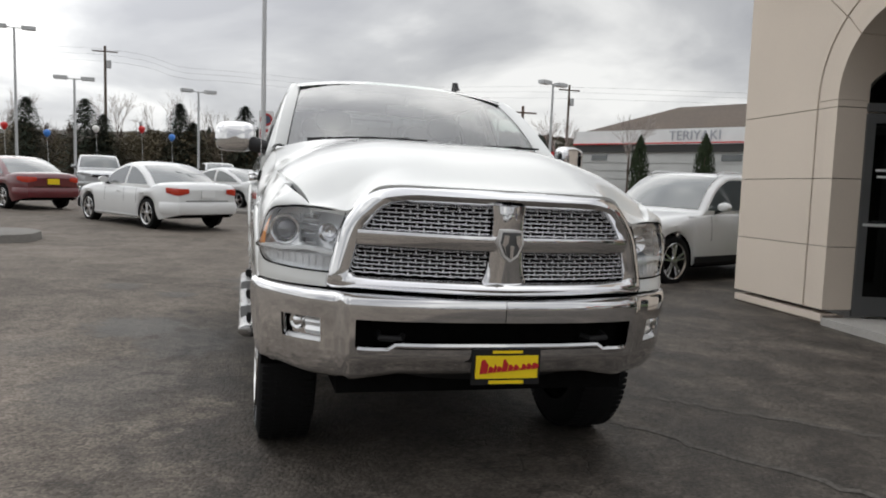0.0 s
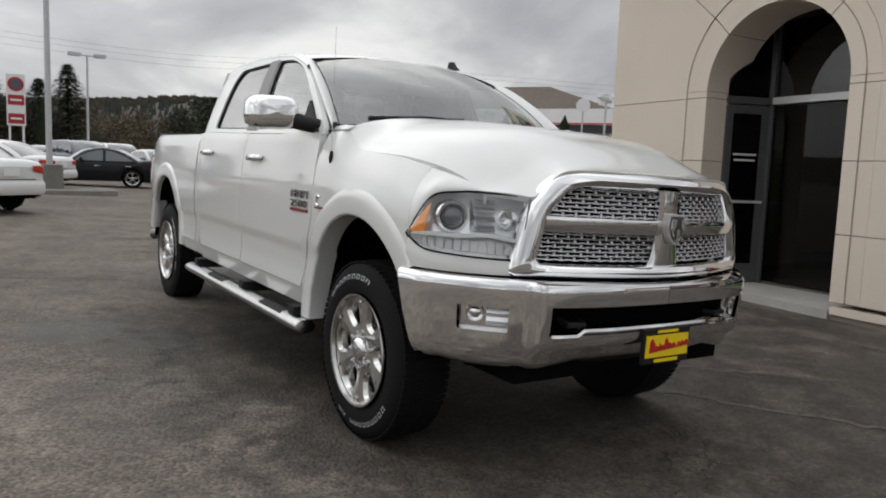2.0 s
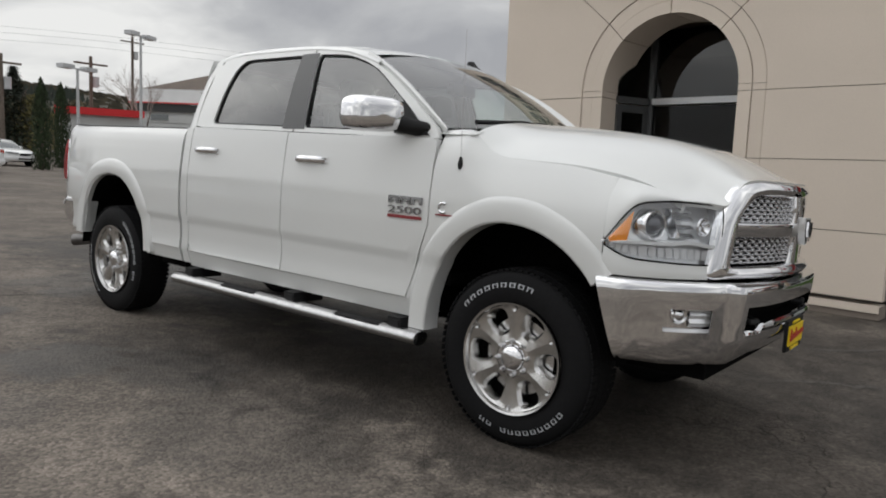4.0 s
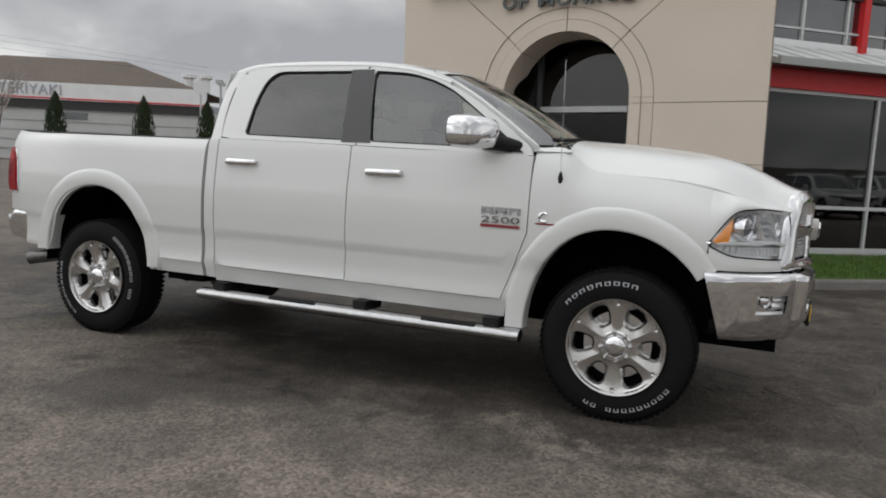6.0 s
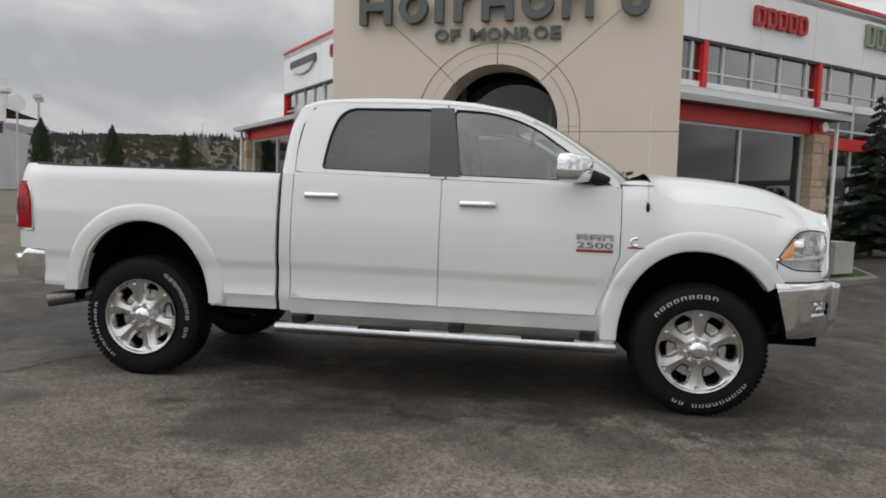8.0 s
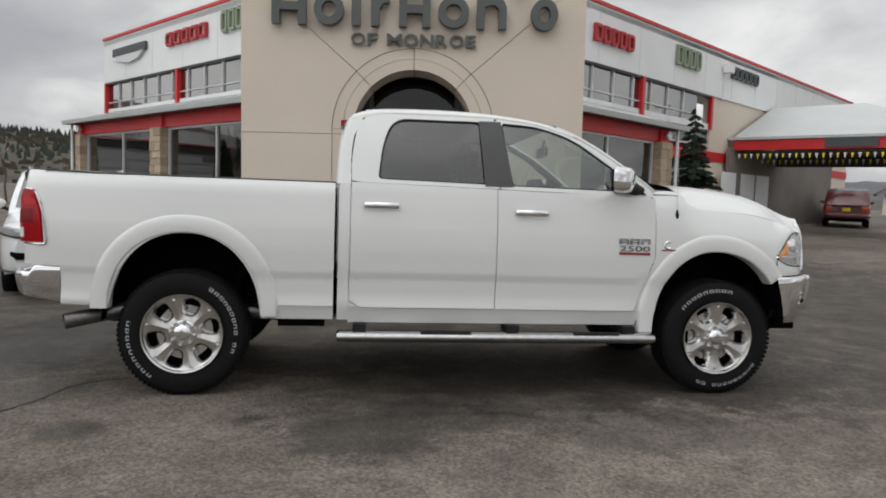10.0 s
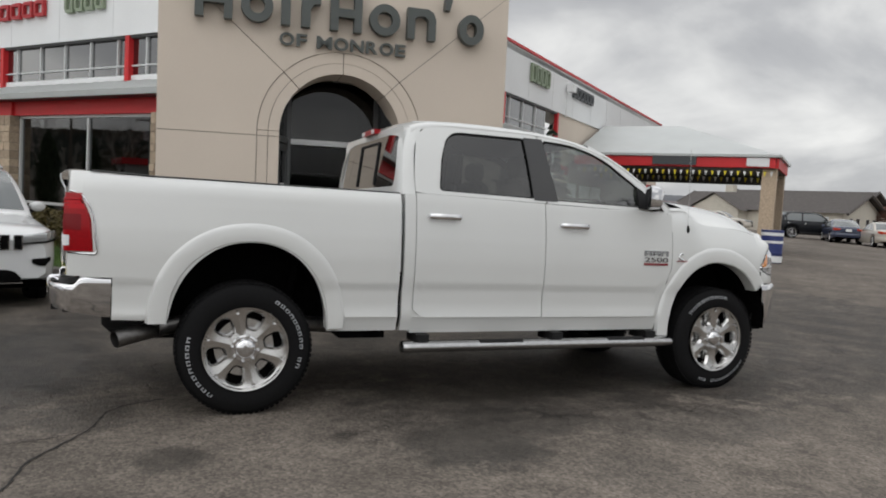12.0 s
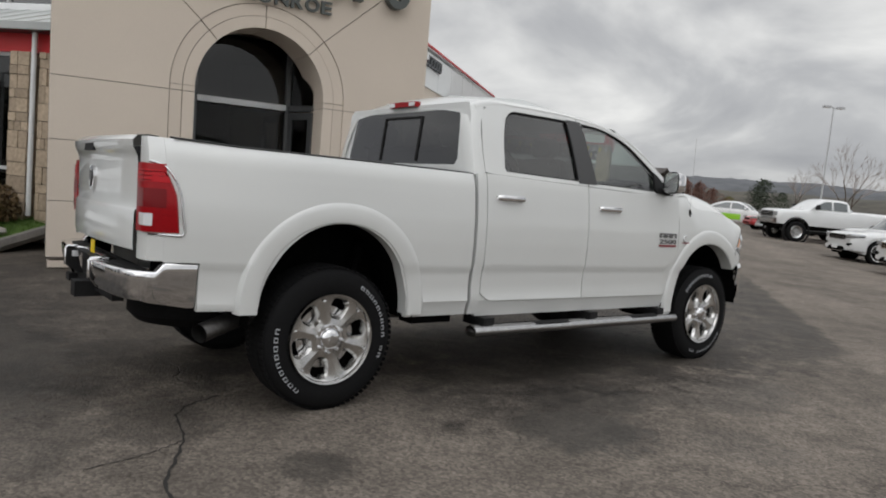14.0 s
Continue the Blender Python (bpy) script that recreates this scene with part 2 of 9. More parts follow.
# ---- mesh helpers ----
class M:
    """Collects vertices and faces of one part."""

    def __init__(self):
        self.v, self.f = [], []

    def add(self, verts, faces):
        o = len(self.v)
        self.v += [tuple(p) for p in verts]
        self.f += [tuple(i + o for i in f) for f in faces]
        return self

    def grid(self, P, keep=None, wrap=False):
        """P: rows of points."""
        P = np.asarray(P, float)
        nu, nv = P.shape[:2]
        faces = []
        for i in range(nu - 1):
            for j in range(nv if wrap else nv - 1):
                if keep is None or keep(i, j):
                    k = (j + 1) % nv
                    faces.append((i * nv + j, (i + 1) * nv + j, (i + 1) * nv + k, i * nv + k))
        return self.add(P.reshape(-1, 3), faces)

    def box(self, c, s, turn=0.0):
        x, y, z = (a / 2 for a in s)
        q, r = math.cos(turn), math.sin(turn)
        p = [(c[0] + q * a - r * b, c[1] + r * a + q * b, c[2] + d) for a, b, d in
             ((-x, -y, -z), (x, -y, -z), (x, y, -z), (-x, y, -z), (-x, -y, z), (x, -y, z), (x, y, z), (-x, y, z))]
        return self.add(p, [(0, 3, 2, 1), (4, 5, 6, 7), (0, 1, 5, 4), (1, 2, 6, 5), (2, 3, 7, 6), (3, 0, 4, 7)])

    def prism(self, poly, a0, a1, at=lambda s, z, a: (s, a, z)):
        """A flat outline (s, z) thickened from a0 to a1."""
        n = len(poly)
        self.add([at(s, z, a0) for s, z in poly] + [at(s, z, a1) for s, z in poly],
                 [tuple(range(n)), tuple(range(2 * n - 1, n - 1, -1))] + [(i, n + i, n + (i + 1) % n, (i + 1) % n) for i in range(n)])
        return self

    def tube(self, path, r, n=8, caps=True):
        path = [Vector(p) for p in path]
        rr = r if isinstance(r, (list, tuple)) else [r] * len(path)
        rows = []
        for i, p in enumerate(path):
            d = (path[min(i + 1, len(path) - 1)] - path[max(i - 1, 0)]).normalized()
            a = d.cross(Vector((0, 0, 1)) if abs(d.z) < 0.9 else Vector((0, 1, 0))).normalized()
            b = d.cross(a)
            rows.append([p + rr[i] * (math.cos(k * math.tau / n) * a + math.sin(k * math.tau / n) * b) for k in range(n)])
        o = len(self.v)
        self.grid(rows, wrap=True)
        if caps:
            self.f += [tuple(o + k for k in range(n)), tuple(o + (len(path) - 1) * n + k for k in range(n - 1, -1, -1))]
        return self

    def lathe(self, prof, n=32, c=(0, 0, 0), axis="x"):
        """prof: (along, radius) turned about an axis through c."""
        rows = []
        for a, r in prof:
            row = []
            for k in range(n):
                q, s = r * math.cos(k * math.tau / n), r * math.sin(k * math.tau / n)
                row.append({"x": (c[0] + a, c[1] + q, c[2] + s), "y": (c[0] + q, c[1] + a, c[2] + s), "z": (c[0] + q, c[1] + s, c[2] + a)}[axis])
            rows.append(row)
        return self.grid(rows, wrap=True)

    def disc(self, c, r, n=24, axis="x"):
        return self.lathe([(0, r), (0, 0.0001)], n, c, axis)

    def ring(self, outer, inner):
        """Faces between two loops of equal length."""
        n = len(outer)
        return self.add(list(outer) + list(inner), [(i, (i + 1) % n, n + (i + 1) % n, n + i) for i in range(n)])

    def mirrored(self):
        m = M()
        m.v = self.v + [(-x, y, z) for x, y, z in self.v]
        o = len(self.v)
        m.f = self.f + [tuple(i + o for i in reversed(f)) for f in self.f]
        return m

    def flipped(self):
        m = M()
        m.v = [(-x, y, z) for x, y, z in self.v]
        m.f = [tuple(reversed(f)) for f in self.f]
        return m

    def moved(self, mx):
        m = M()
        m.v = [tuple(mx @ Vector(p)) for p in self.v]
        m.f = [tuple(reversed(f)) for f in self.f] if mx.to_3x3().determinant() < 0 else list(self.f)
        return m

    def mesh(self, name, material, angle=35.0, weld=False):
        d = bpy.data.meshes.new(name)
        d.from_pydata(self.v, [], self.f)
        if weld:
            bm = bmesh.new()
            bm.from_mesh(d)
            bmesh.ops.remove_doubles(bm, verts=bm.verts, dist=0.0005)
            bmesh.ops.recalc_face_normals(bm, faces=bm.faces)
            bm.to_mesh(d)
            bm.free()
        d.materials.append(material)
        d.shade_smooth()
        d.set_sharp_from_angle(angle=radians(angle))
        return d


def part(name, m, material, parent, label="", angle=35.0, weld=False):
    ob = new(name, m.mesh(name, material, angle, weld))
    ob.parent = parent
    return tagged(ob, label) if label else ob


def thing(name, label, category, at=None, group="", kind=""):
    ob = new(name)
    if at is not None:
        ob.matrix_basis = at
    return tagged(ob, label, category, group, kind)


def solo(name, m, material, label, category, group="", kind="", angle=35.0):
    return tagged(new(name, m.mesh(name, material, angle)), label, category, group, kind)


def smooth_line(pts, n):
    """n points along a Catmull-Rom line through pts."""
    pts = [Vector(p) for p in pts]
    out = []
    for k in range(n):
        u = k / (n - 1) * (len(pts) - 1)
        i = min(int(u), len(pts) - 2)
        t = u - i
        p0, p1, p2, p3 = pts[max(i - 1, 0)], pts[i], pts[i + 1], pts[min(i + 2, len(pts) - 1)]
        out.append(0.5 * ((2 * p1) + (p2 - p0) * t + (2 * p0 - 5 * p1 + 4 * p2 - p3) * t * t + (3 * p1 - p0 - 3 * p2 + p3) * t ** 3))
    return out


def lut(x, pts):
    return float(np.interp(x, [p[0] for p in pts], [p[1] for p in pts]))


def soft_lut(x, pts):
    """Interpolation with eased knots."""
    xs = [p[0] for p in pts]
    if x <= xs[0]:
        return pts[0][1]
    if x >= xs[-1]:
        return pts[-1][1]
    i = max(k for k in range(len(xs) - 1) if xs[k] <= x)
    h = xs[i + 1] - xs[i]
    t = (x - xs[i]) / h

    def slope(k):
        if k == 0:
            return (pts[1][1] - pts[0][1]) / (xs[1] - xs[0])
        if k == len(pts) - 1:
            return (pts[-1][1] - pts[-2][1]) / (xs[-1] - xs[-2])
        return (pts[k + 1][1] - pts[k - 1][1]) / (xs[k + 1] - xs[k - 1])

    m0, m1 = slope(i) * h, slope(i + 1) * h
    a, b = pts[i][1], pts[i + 1][1]
    return (2 * t ** 3 - 3 * t * t + 1) * a + (t ** 3 - 2 * t * t + t) * m0 + (-2 * t ** 3 + 3 * t * t) * b + (t ** 3 - t * t) * m1


def lot_z(x, y=0.0):
    """Height of the paved lot: it falls towards the showroom and rises again far behind the truck's nose."""
    base = -0.0244 * 6 * math.tanh(x / 6)
    g = min(1.0, max(0.0, (-y - 4) / 10))
    g = g * g * (3 - 2 * g)
    far = min(0.9, max(-0.1, 0.024 * (x - 2.5)))
    h = min(1.0, max(0.0, x / 8))
    return base * (1 - g * h) + far * g * h


def font_mesh(text, size, depth, bold=0.0):
    cu = bpy.data.curves.new("text", "FONT")
    cu.body, cu.size, cu.extrude, cu.align_x = text, size, depth, "CENTER"
    cu.offset = bold
    tmp = new("text", cu)
    bpy.context.view_layer.update()
    d = bpy.data.meshes.new_from_object(tmp.evaluated_get(bpy.context.evaluated_depsgraph_get()))
    bpy.data.objects.remove(tmp)
    return d

# ---- ground ----
def asphalt():
    """Weathered asphalt: coarse stone grain, pale and dark patches, cracks."""
    m = bpy.data.materials.new("weathered_asphalt")
    m.use_nodes = True
    t = m.node_tree
    b = t.nodes["Principled BSDF"]
    co = t.nodes.new("ShaderNodeTexCoord")

    def noise_tex(scale, detail, rough=0.55, dist=0.0):
        n = t.nodes.new("ShaderNodeTexNoise")
        n.inputs["Scale"].default_value, n.inputs["Detail"].default_value = scale, detail
        n.inputs["Roughness"].default_value, n.inputs["Distortion"].default_value = rough, dist
        t.links.new(co.outputs["Object"], n.inputs["Vector"])
        return n.outputs[0]

    def rng(sock, a, b_, lo, hi):
        r = t.nodes.new("ShaderNodeMapRange")
        for k, v in zip(("From Min", "From Max", "To Min", "To Max"), (a, b_, lo, hi)):
            r.inputs[k].default_value = v
        t.links.new(sock, r.inputs["Value"])
        return r.outputs[0]

    def op(kind, a, c):
        p = t.nodes.new("ShaderNodeMath")
        p.operation = kind
        for i, s in enumerate((a, c)):
            if isinstance(s, (int, float)):
                p.inputs[i].default_value = s
            else:
                t.links.new(s, p.inputs[i])
        return p.outputs[0]

    # damp stains: soft-edged blots at fixed places; (2.0, -1.1) is just a darker area
    sep = t.nodes.new("ShaderNodeSeparateXYZ")
    t.links.new(co.outputs["Object"], sep.inputs[0])
    wob = noise_tex(2.2, 6, 0.7)
    fine_wob = noise_tex(9.0, 6, 0.75)
    # newer dark asphalt round the truck's nose and flank plus its painted shade, ragged edge
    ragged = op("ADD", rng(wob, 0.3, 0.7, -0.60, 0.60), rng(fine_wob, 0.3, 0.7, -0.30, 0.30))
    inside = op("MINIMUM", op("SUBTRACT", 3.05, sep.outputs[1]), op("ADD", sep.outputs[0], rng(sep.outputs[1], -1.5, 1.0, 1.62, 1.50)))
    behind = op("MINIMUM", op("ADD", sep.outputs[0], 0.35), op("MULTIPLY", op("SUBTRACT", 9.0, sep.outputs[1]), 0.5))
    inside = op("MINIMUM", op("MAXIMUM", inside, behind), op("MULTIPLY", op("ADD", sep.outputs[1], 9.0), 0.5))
    dark_and_shade = rng(op("ADD", inside, ragged), -0.12, 0.30, 0.0, 1.0)
    dark_and_shade = op("MULTIPLY", dark_and_shade, rng(noise_tex(1.9, 9, 0.75), 0.41, 0.56, 0.45, 1.0))
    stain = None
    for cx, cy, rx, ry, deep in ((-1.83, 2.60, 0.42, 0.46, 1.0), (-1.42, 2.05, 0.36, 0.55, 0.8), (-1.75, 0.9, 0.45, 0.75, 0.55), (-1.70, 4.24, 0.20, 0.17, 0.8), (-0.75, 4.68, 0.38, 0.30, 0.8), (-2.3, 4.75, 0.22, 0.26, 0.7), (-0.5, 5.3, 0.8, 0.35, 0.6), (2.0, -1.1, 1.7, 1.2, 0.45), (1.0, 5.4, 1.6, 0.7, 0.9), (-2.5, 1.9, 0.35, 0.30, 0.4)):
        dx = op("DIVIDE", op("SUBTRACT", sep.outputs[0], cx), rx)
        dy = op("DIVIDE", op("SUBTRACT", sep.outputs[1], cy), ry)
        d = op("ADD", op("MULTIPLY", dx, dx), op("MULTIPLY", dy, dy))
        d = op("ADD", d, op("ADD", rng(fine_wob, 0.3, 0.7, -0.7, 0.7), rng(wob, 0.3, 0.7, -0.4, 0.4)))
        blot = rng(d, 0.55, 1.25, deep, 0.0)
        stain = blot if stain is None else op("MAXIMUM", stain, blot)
    # paler driving lane past the nose
    lane = op("ADD", op("MULTIPLY", op("ADD", sep.outputs[0], 1.0), -0.814), op("MULTIPLY", op("ADD", sep.outputs[1], 2.6), -0.581))
    lane = rng(op("ADD", lane, rng(wob, 0.3, 0.7, -0.10, 0.10)), -0.03, 0.06, 0.0, 1.0)
    dark_and_shade = op("MULTIPLY", dark_and_shade, rng(lane, 0, 1, 1.0, 0.0))
    grain = noise_tex(60, 4, 0.7)
    stones = t.nodes.new("ShaderNodeTexVoronoi")
    stones.inputs["Scale"].default_value = 62
    t.links.new(co.outputs["Object"], stones.inputs["Vector"])
    tone = t.nodes.new("ShaderNodeSeparateColor")
    t.links.new(stones.outputs["Color"], tone.inputs[0])
    mid = noise_tex(7.0, 8, 0.72)
    patch = noise_tex(1.7, 8, 0.68, 0.6)
    broad = noise_tex(0.33, 4, 0.55, 0.3)
    v = op("MULTIPLY", rng(grain, 0.30, 0.70, 0.78, 1.22), rng(mid, 0.32, 0.68, 0.80, 1.20))
    v = op("MULTIPLY", v, rng(patch, 0.40, 0.58, 0.82, 1.12))
    v = op("MULTIPLY", v, rng(broad, 0.35, 0.65, 0.80, 1.20))
    v = op("MULTIPLY", v, rng(tone.outputs[0], 0.0, 1.0, 0.66, 1.36))
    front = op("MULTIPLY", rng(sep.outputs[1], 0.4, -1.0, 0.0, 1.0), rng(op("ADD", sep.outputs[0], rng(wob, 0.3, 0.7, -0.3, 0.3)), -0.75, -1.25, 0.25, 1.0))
    dark_and_shade = op("MULTIPLY", dark_and_shade, rng(front, 0, 1, 1.0, 0.70))
    # the dark zone's colour also stands in for shade under the truck
    v = op("MULTIPLY", v, rng(dark_and_shade, 0, 1, 1.0, 0.30))
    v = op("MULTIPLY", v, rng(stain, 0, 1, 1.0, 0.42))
    v = op("MULTIPLY", v, rng(lane, 0, 1, 1.0, 1.2))
    # loose pale chips in the worn parts
    chip = op("MULTIPLY", rng(tone.outputs[1], 0.84, 0.88, 0.0, 1.0), rng(stones.outputs["Distance"], 0.25, 0.35, 1.0, 0.0))
    v = op("ADD", v, op("MULTIPLY", op("MULTIPLY", chip, 0.42), rng(fine_wob, 0.35, 0.6, 0.2, 1.0)))
    # hairline cracks
    vc = t.nodes.new("ShaderNodeTexVoronoi")
    vc.feature = "DISTANCE_TO_EDGE"
    vc.inputs["Scale"].default_value = 0.42
    warp = t.nodes.new("ShaderNodeMix")
    warp.data_type = "VECTOR"
    warp.inputs["Factor"].default_value = 0.10
    nz = t.nodes.new("ShaderNodeTexNoise")
    nz.inputs["Scale"].default_value, nz.inputs["Detail"].default_value = 1.8, 6
    t.links.new(co.outputs["Object"], nz.inputs["Vector"])
    t.links.new(co.outputs["Object"], warp.inputs["A"])
    sc = t.nodes.new("ShaderNodeVectorMath")
    sc.operation = "SCALE"
    sc.inputs["Scale"].default_value = 9.0
    t.links.new(nz.outputs["Color"], sc.inputs[0])
    t.links.new(sc.outputs[0], warp.inputs["B"])
    t.links.new(warp.outputs["Result"], vc.inputs["Vector"])
    crack = rng(vc.outputs["Distance"], 0.0, 0.004, 0.6, 0.0)
    crack = op("MULTIPLY", crack, rng(noise_tex(0.35, 2), 0.50, 0.58, 0.0, 1.0))
    v = op("MULTIPLY", v, rng(crack, 0, 1, 1.0, 0.35))
    col = t.nodes.new("ShaderNodeVectorMath")
    col.operation = "SCALE"
    col.inputs[0].default_value = (0.143, 0.123, 0.104)
    t.links.new(v, col.inputs["Scale"])
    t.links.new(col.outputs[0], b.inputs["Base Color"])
    damp = op("MAXIMUM", op("MULTIPLY", dark_and_shade, 0.6), stain)
    t.links.new(rng(damp, 0, 1, 0.80, 0.55), b.inputs["Roughness"])
    t.links.new(rng(damp, 0, 1, 0.20, 0.36), b.inputs["Specular IOR Level"])
    h = op("ADD", op("MULTIPLY", stones.outputs["Distance"], -0.5), op("MULTIPLY", grain, 0.6))
    h = op("SUBTRACT", h, op("MULTIPLY", crack, 1.5))
    bn = t.nodes.new("ShaderNodeBump")
    bn.inputs["Strength"].default_value, bn.inputs["Distance"].default_value = 0.75, 0.012
    t.links.new(h, bn.inputs["Height"])
    t.links.new(bn.outputs[0], b.inputs["Normal"])
    return m


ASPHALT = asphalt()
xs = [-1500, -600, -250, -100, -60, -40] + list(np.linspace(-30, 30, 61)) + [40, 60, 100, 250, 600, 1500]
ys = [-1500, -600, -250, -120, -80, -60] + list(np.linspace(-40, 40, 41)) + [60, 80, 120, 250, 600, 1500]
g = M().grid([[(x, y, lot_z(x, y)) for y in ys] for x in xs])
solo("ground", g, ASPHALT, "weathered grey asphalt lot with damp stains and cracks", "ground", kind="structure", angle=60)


def strip(name, pts, wide, material, label, seed):
    """A thin flat band along a broken line on the lot."""
    rng = random.Random(seed)
    rows = []
    line = smooth_line([(x, y, 0) for x, y in pts], 40)
    for k, q in enumerate(line):
        d = (line[min(k + 1, len(line) - 1)] - line[max(k - 1, 0)]).normalized()
        n = Vector((-d.y, d.x, 0)) * wide * rng.uniform(0.25, 0.6)
        j = Vector((-d.y, d.x, 0)) * wide * rng.uniform(-0.7, 0.7)
        rows.append([(*(q + j + n).xy, lot_z(q.x, q.y) + 0.004), (*(q + j - n).xy, lot_z(q.x, q.y) + 0.004)])
    solo(name, M().grid(rows), material, label, "pavement", kind="structure")


CRACK = mat("crack_tar", (0.018, 0.016, 0.014), 0.9, grain=0.3, scale=40)
PALE_LINE = mat("worn_line", (0.075, 0.068, 0.060), 0.9, grain=0.5, scale=45)
strip("pavement_crack", [(-0.45, 4.25), (-0.66, 4.55), (-1.1, 4.66), (-1.57, 4.89), (-1.95, 4.95), (-2.6, 5.3)], 0.016, CRACK, "dark crack in the asphalt", 1)
strip("pavement_crack", [(-1.1, 4.66), (-1.2, 4.85), (-1.28, 5.15)], 0.008, CRACK, "dark crack in the asphalt", 2)
strip("pavement_line", [(1.0, 0.1), (1.17, -0.16), (1.69, -0.99), (2.3, -1.9)], 0.05, PALE_LINE, "worn pale line on the asphalt", 3)
strip("pavement_line", [(1.6, 0.4), (1.93, 0.10), (2.78, -0.63), (4.2, -1.9)], 0.05, PALE_LINE, "worn pale line on the asphalt", 4)

# ---- the showroom: a tower with an arched door and two wings ----
show = thing("showroom_building", "beige stucco entrance tower between white two-storey showroom wings", "building")
TOWER = Matrix(((0.0995, 0.995, 0.0014, 5.05), (0.995, -0.0995, 0.0139, 1.745), (-0.014, 0, 1, 0.015), (0, 0, 0, 1)))
# local axes: s to the viewer's left along the front, a into the building, z up
TOP = 5.02
SPRING = 2.355
AC = 0.0  # middle of the arch
R1, R2, R3 = 0.905, 1.062, 1.222
BASE = 0.06
JOINTS = [BASE, 0.76, 1.51, 2.28]


def tpart(name, m, material, parent=None, label="", angle=30.0):
    return part(name, m.moved(TOWER), material, parent or show, label, angle)


wall = tpart("tower_wall", M().box((-1.76, 0.22, 1.1), (1.62, 0.36, 2.1)).box((1.76, 0.22, 1.1), (1.62, 0.36, 2.1)).prism(
    [(-2.57, SPRING - 0.2)] + [(-2.57, TOP - 0.02), (2.57, TOP - 0.02), (2.57, SPRING - 0.2), (AC + R1 + 0.04, SPRING - 0.2)] +
    [(AC + (R1 + 0.04) * math.cos(t), SPRING + (R1 + 0.04) * math.sin(t)) for t in np.linspace(0, math.pi, 25)] + [(AC - R1 - 0.04, SPRING - 0.2)], 0.03, 0.38), JOINT, None, "beige stucco tower front with an arched opening")
G = 0.0045
# lower blocks beside the arch
for lo, hi in zip(JOINTS[:-1], JOINTS[1:]):
    for s0, s1 in ((AC + R3 + G, 2.58), (-2.58, AC - R3 - G)):
        tpart("stucco_block", M().prism([(s0, lo + G), (s1, lo + G), (s1, hi - G), (s0, hi - G)], 0.0, 0.10), STUCCO, wall)
    for sg in (1, -1):
        for ra, rb_, d in ((R1, R2 - G, 0.0), (R2 + G, R3 - G, 0.012)):
            s0, s1 = sorted((AC + sg * ra, AC + sg * rb_))
            tpart("pilaster_block", M().prism([(s0, lo + G), (s1, lo + G), (s1, hi - G), (s0, hi - G)], d, 0.66), STUCCO, wall)


def ring_sector(ra, rb_, t0, t1, d, depth=0.66):
    n = 14
    ts = np.linspace(t0, t1, n)
    return M().prism([(AC + rb_ * math.cos(t), SPRING + rb_ * math.sin(t)) for t in ts] + [(AC + ra * math.cos(t), SPRING + ra * math.sin(t)) for t in ts[::-1]], d, depth)


cut = 0.006
for sg in (1, -1):
    for ra, rb_, d in ((R1, R2 - G, 0.0), (R2 + G, R3 - G, 0.012)):
        s0, s1 = sorted((AC + sg * ra, AC + sg * rb_))
        tpart("pilaster_block", M().prism([(s0, 2.28 + G), (s1, 2.28 + G), (s1, SPRING), (s0, SPRING)], d, 0.66), STUCCO, wall)
SECT = [0, math.pi * 0.25, math.pi * 0.5, math.pi * 0.75, math.pi]
for t0, t1 in zip(SECT[:-1], SECT[1:]):
    tpart("arch_block", ring_sector(R1, R2 - G, t0 + cut, t1 - cut, 0.0), STUCCO, wall)
    tpart("arch_block", ring_sector(R2 + G, R3 - G, t0 + cut, t1 - cut, 0.012), STUCCO, wall)
# three large fields above, parted by diagonal joints
q = math.sqrt(0.5)
g2 = 0.004
arc = lambda t0, t1: [(AC + (R3 + G) * math.cos(t), SPRING + (R3 + G) * math.sin(t)) for t in np.linspace(t0, t1, 12)]
da = 2.58 - AC
field_l = [(2.58, 2.28 + G), (2.58, min(TOP, SPRING + da * 0.93 - 0.05))] + [(AC + (R3 + G) * q + g2, SPRING + (R3 + G) * q - g2)] + arc(math.pi / 4 - 0.01, 0.0)[1:] + [(AC + R3 + G, 2.28 + G)]
tpart("stucco_field", M().prism(field_l, 0.0, 0.10), STUCCO, wall)
field_r = [(2 * AC - s, z) for s, z in field_l]
field_r = [(-2.58 if s < -2.4 else s, z) for s, z in field_r]
tpart("stucco_field", M().prism(field_r, 0.0, 0.10), STUCCO, wall)
zt = min(TOP, SPRING + da * 0.93 - 0.05)
field_t = [(2.58, zt + 0.009), (2.58, TOP), (-2.58, TOP), (-2.58, zt + 0.009), (AC - (R3 + G) * q, SPRING + (R3 + G) * q + 0.008)] + arc(math.pi * 0.75 - 0.01, math.pi * 0.25 + 0.01) + [(AC + (R3 + G) * q, SPRING + (R3 + G) * q + 0.008)]
tpart("stucco_field", M().prism(field_t, 0.0, 0.10), STUCCO, wall)
# sides, back and roof of the tower
tpart("tower_side", M().box((1.42, 3.6, 2.54), (0.16, 6.5, 4.90)), STUCCO)
tpart("tower_side", M().box((-1.42, 3.6, 2.54), (0.16, 6.5, 4.90)), STUCCO)
tpart("tower_roof", M().box((0, 3.5, TOP - 0.25), (2.9, 6.4, 0.2)), STUCCO)
tpart("parapet_cap", M().box((0, 0.10, TOP + 0.03), (5.26, 0.36, 0.06)), PANEL_WHITE)
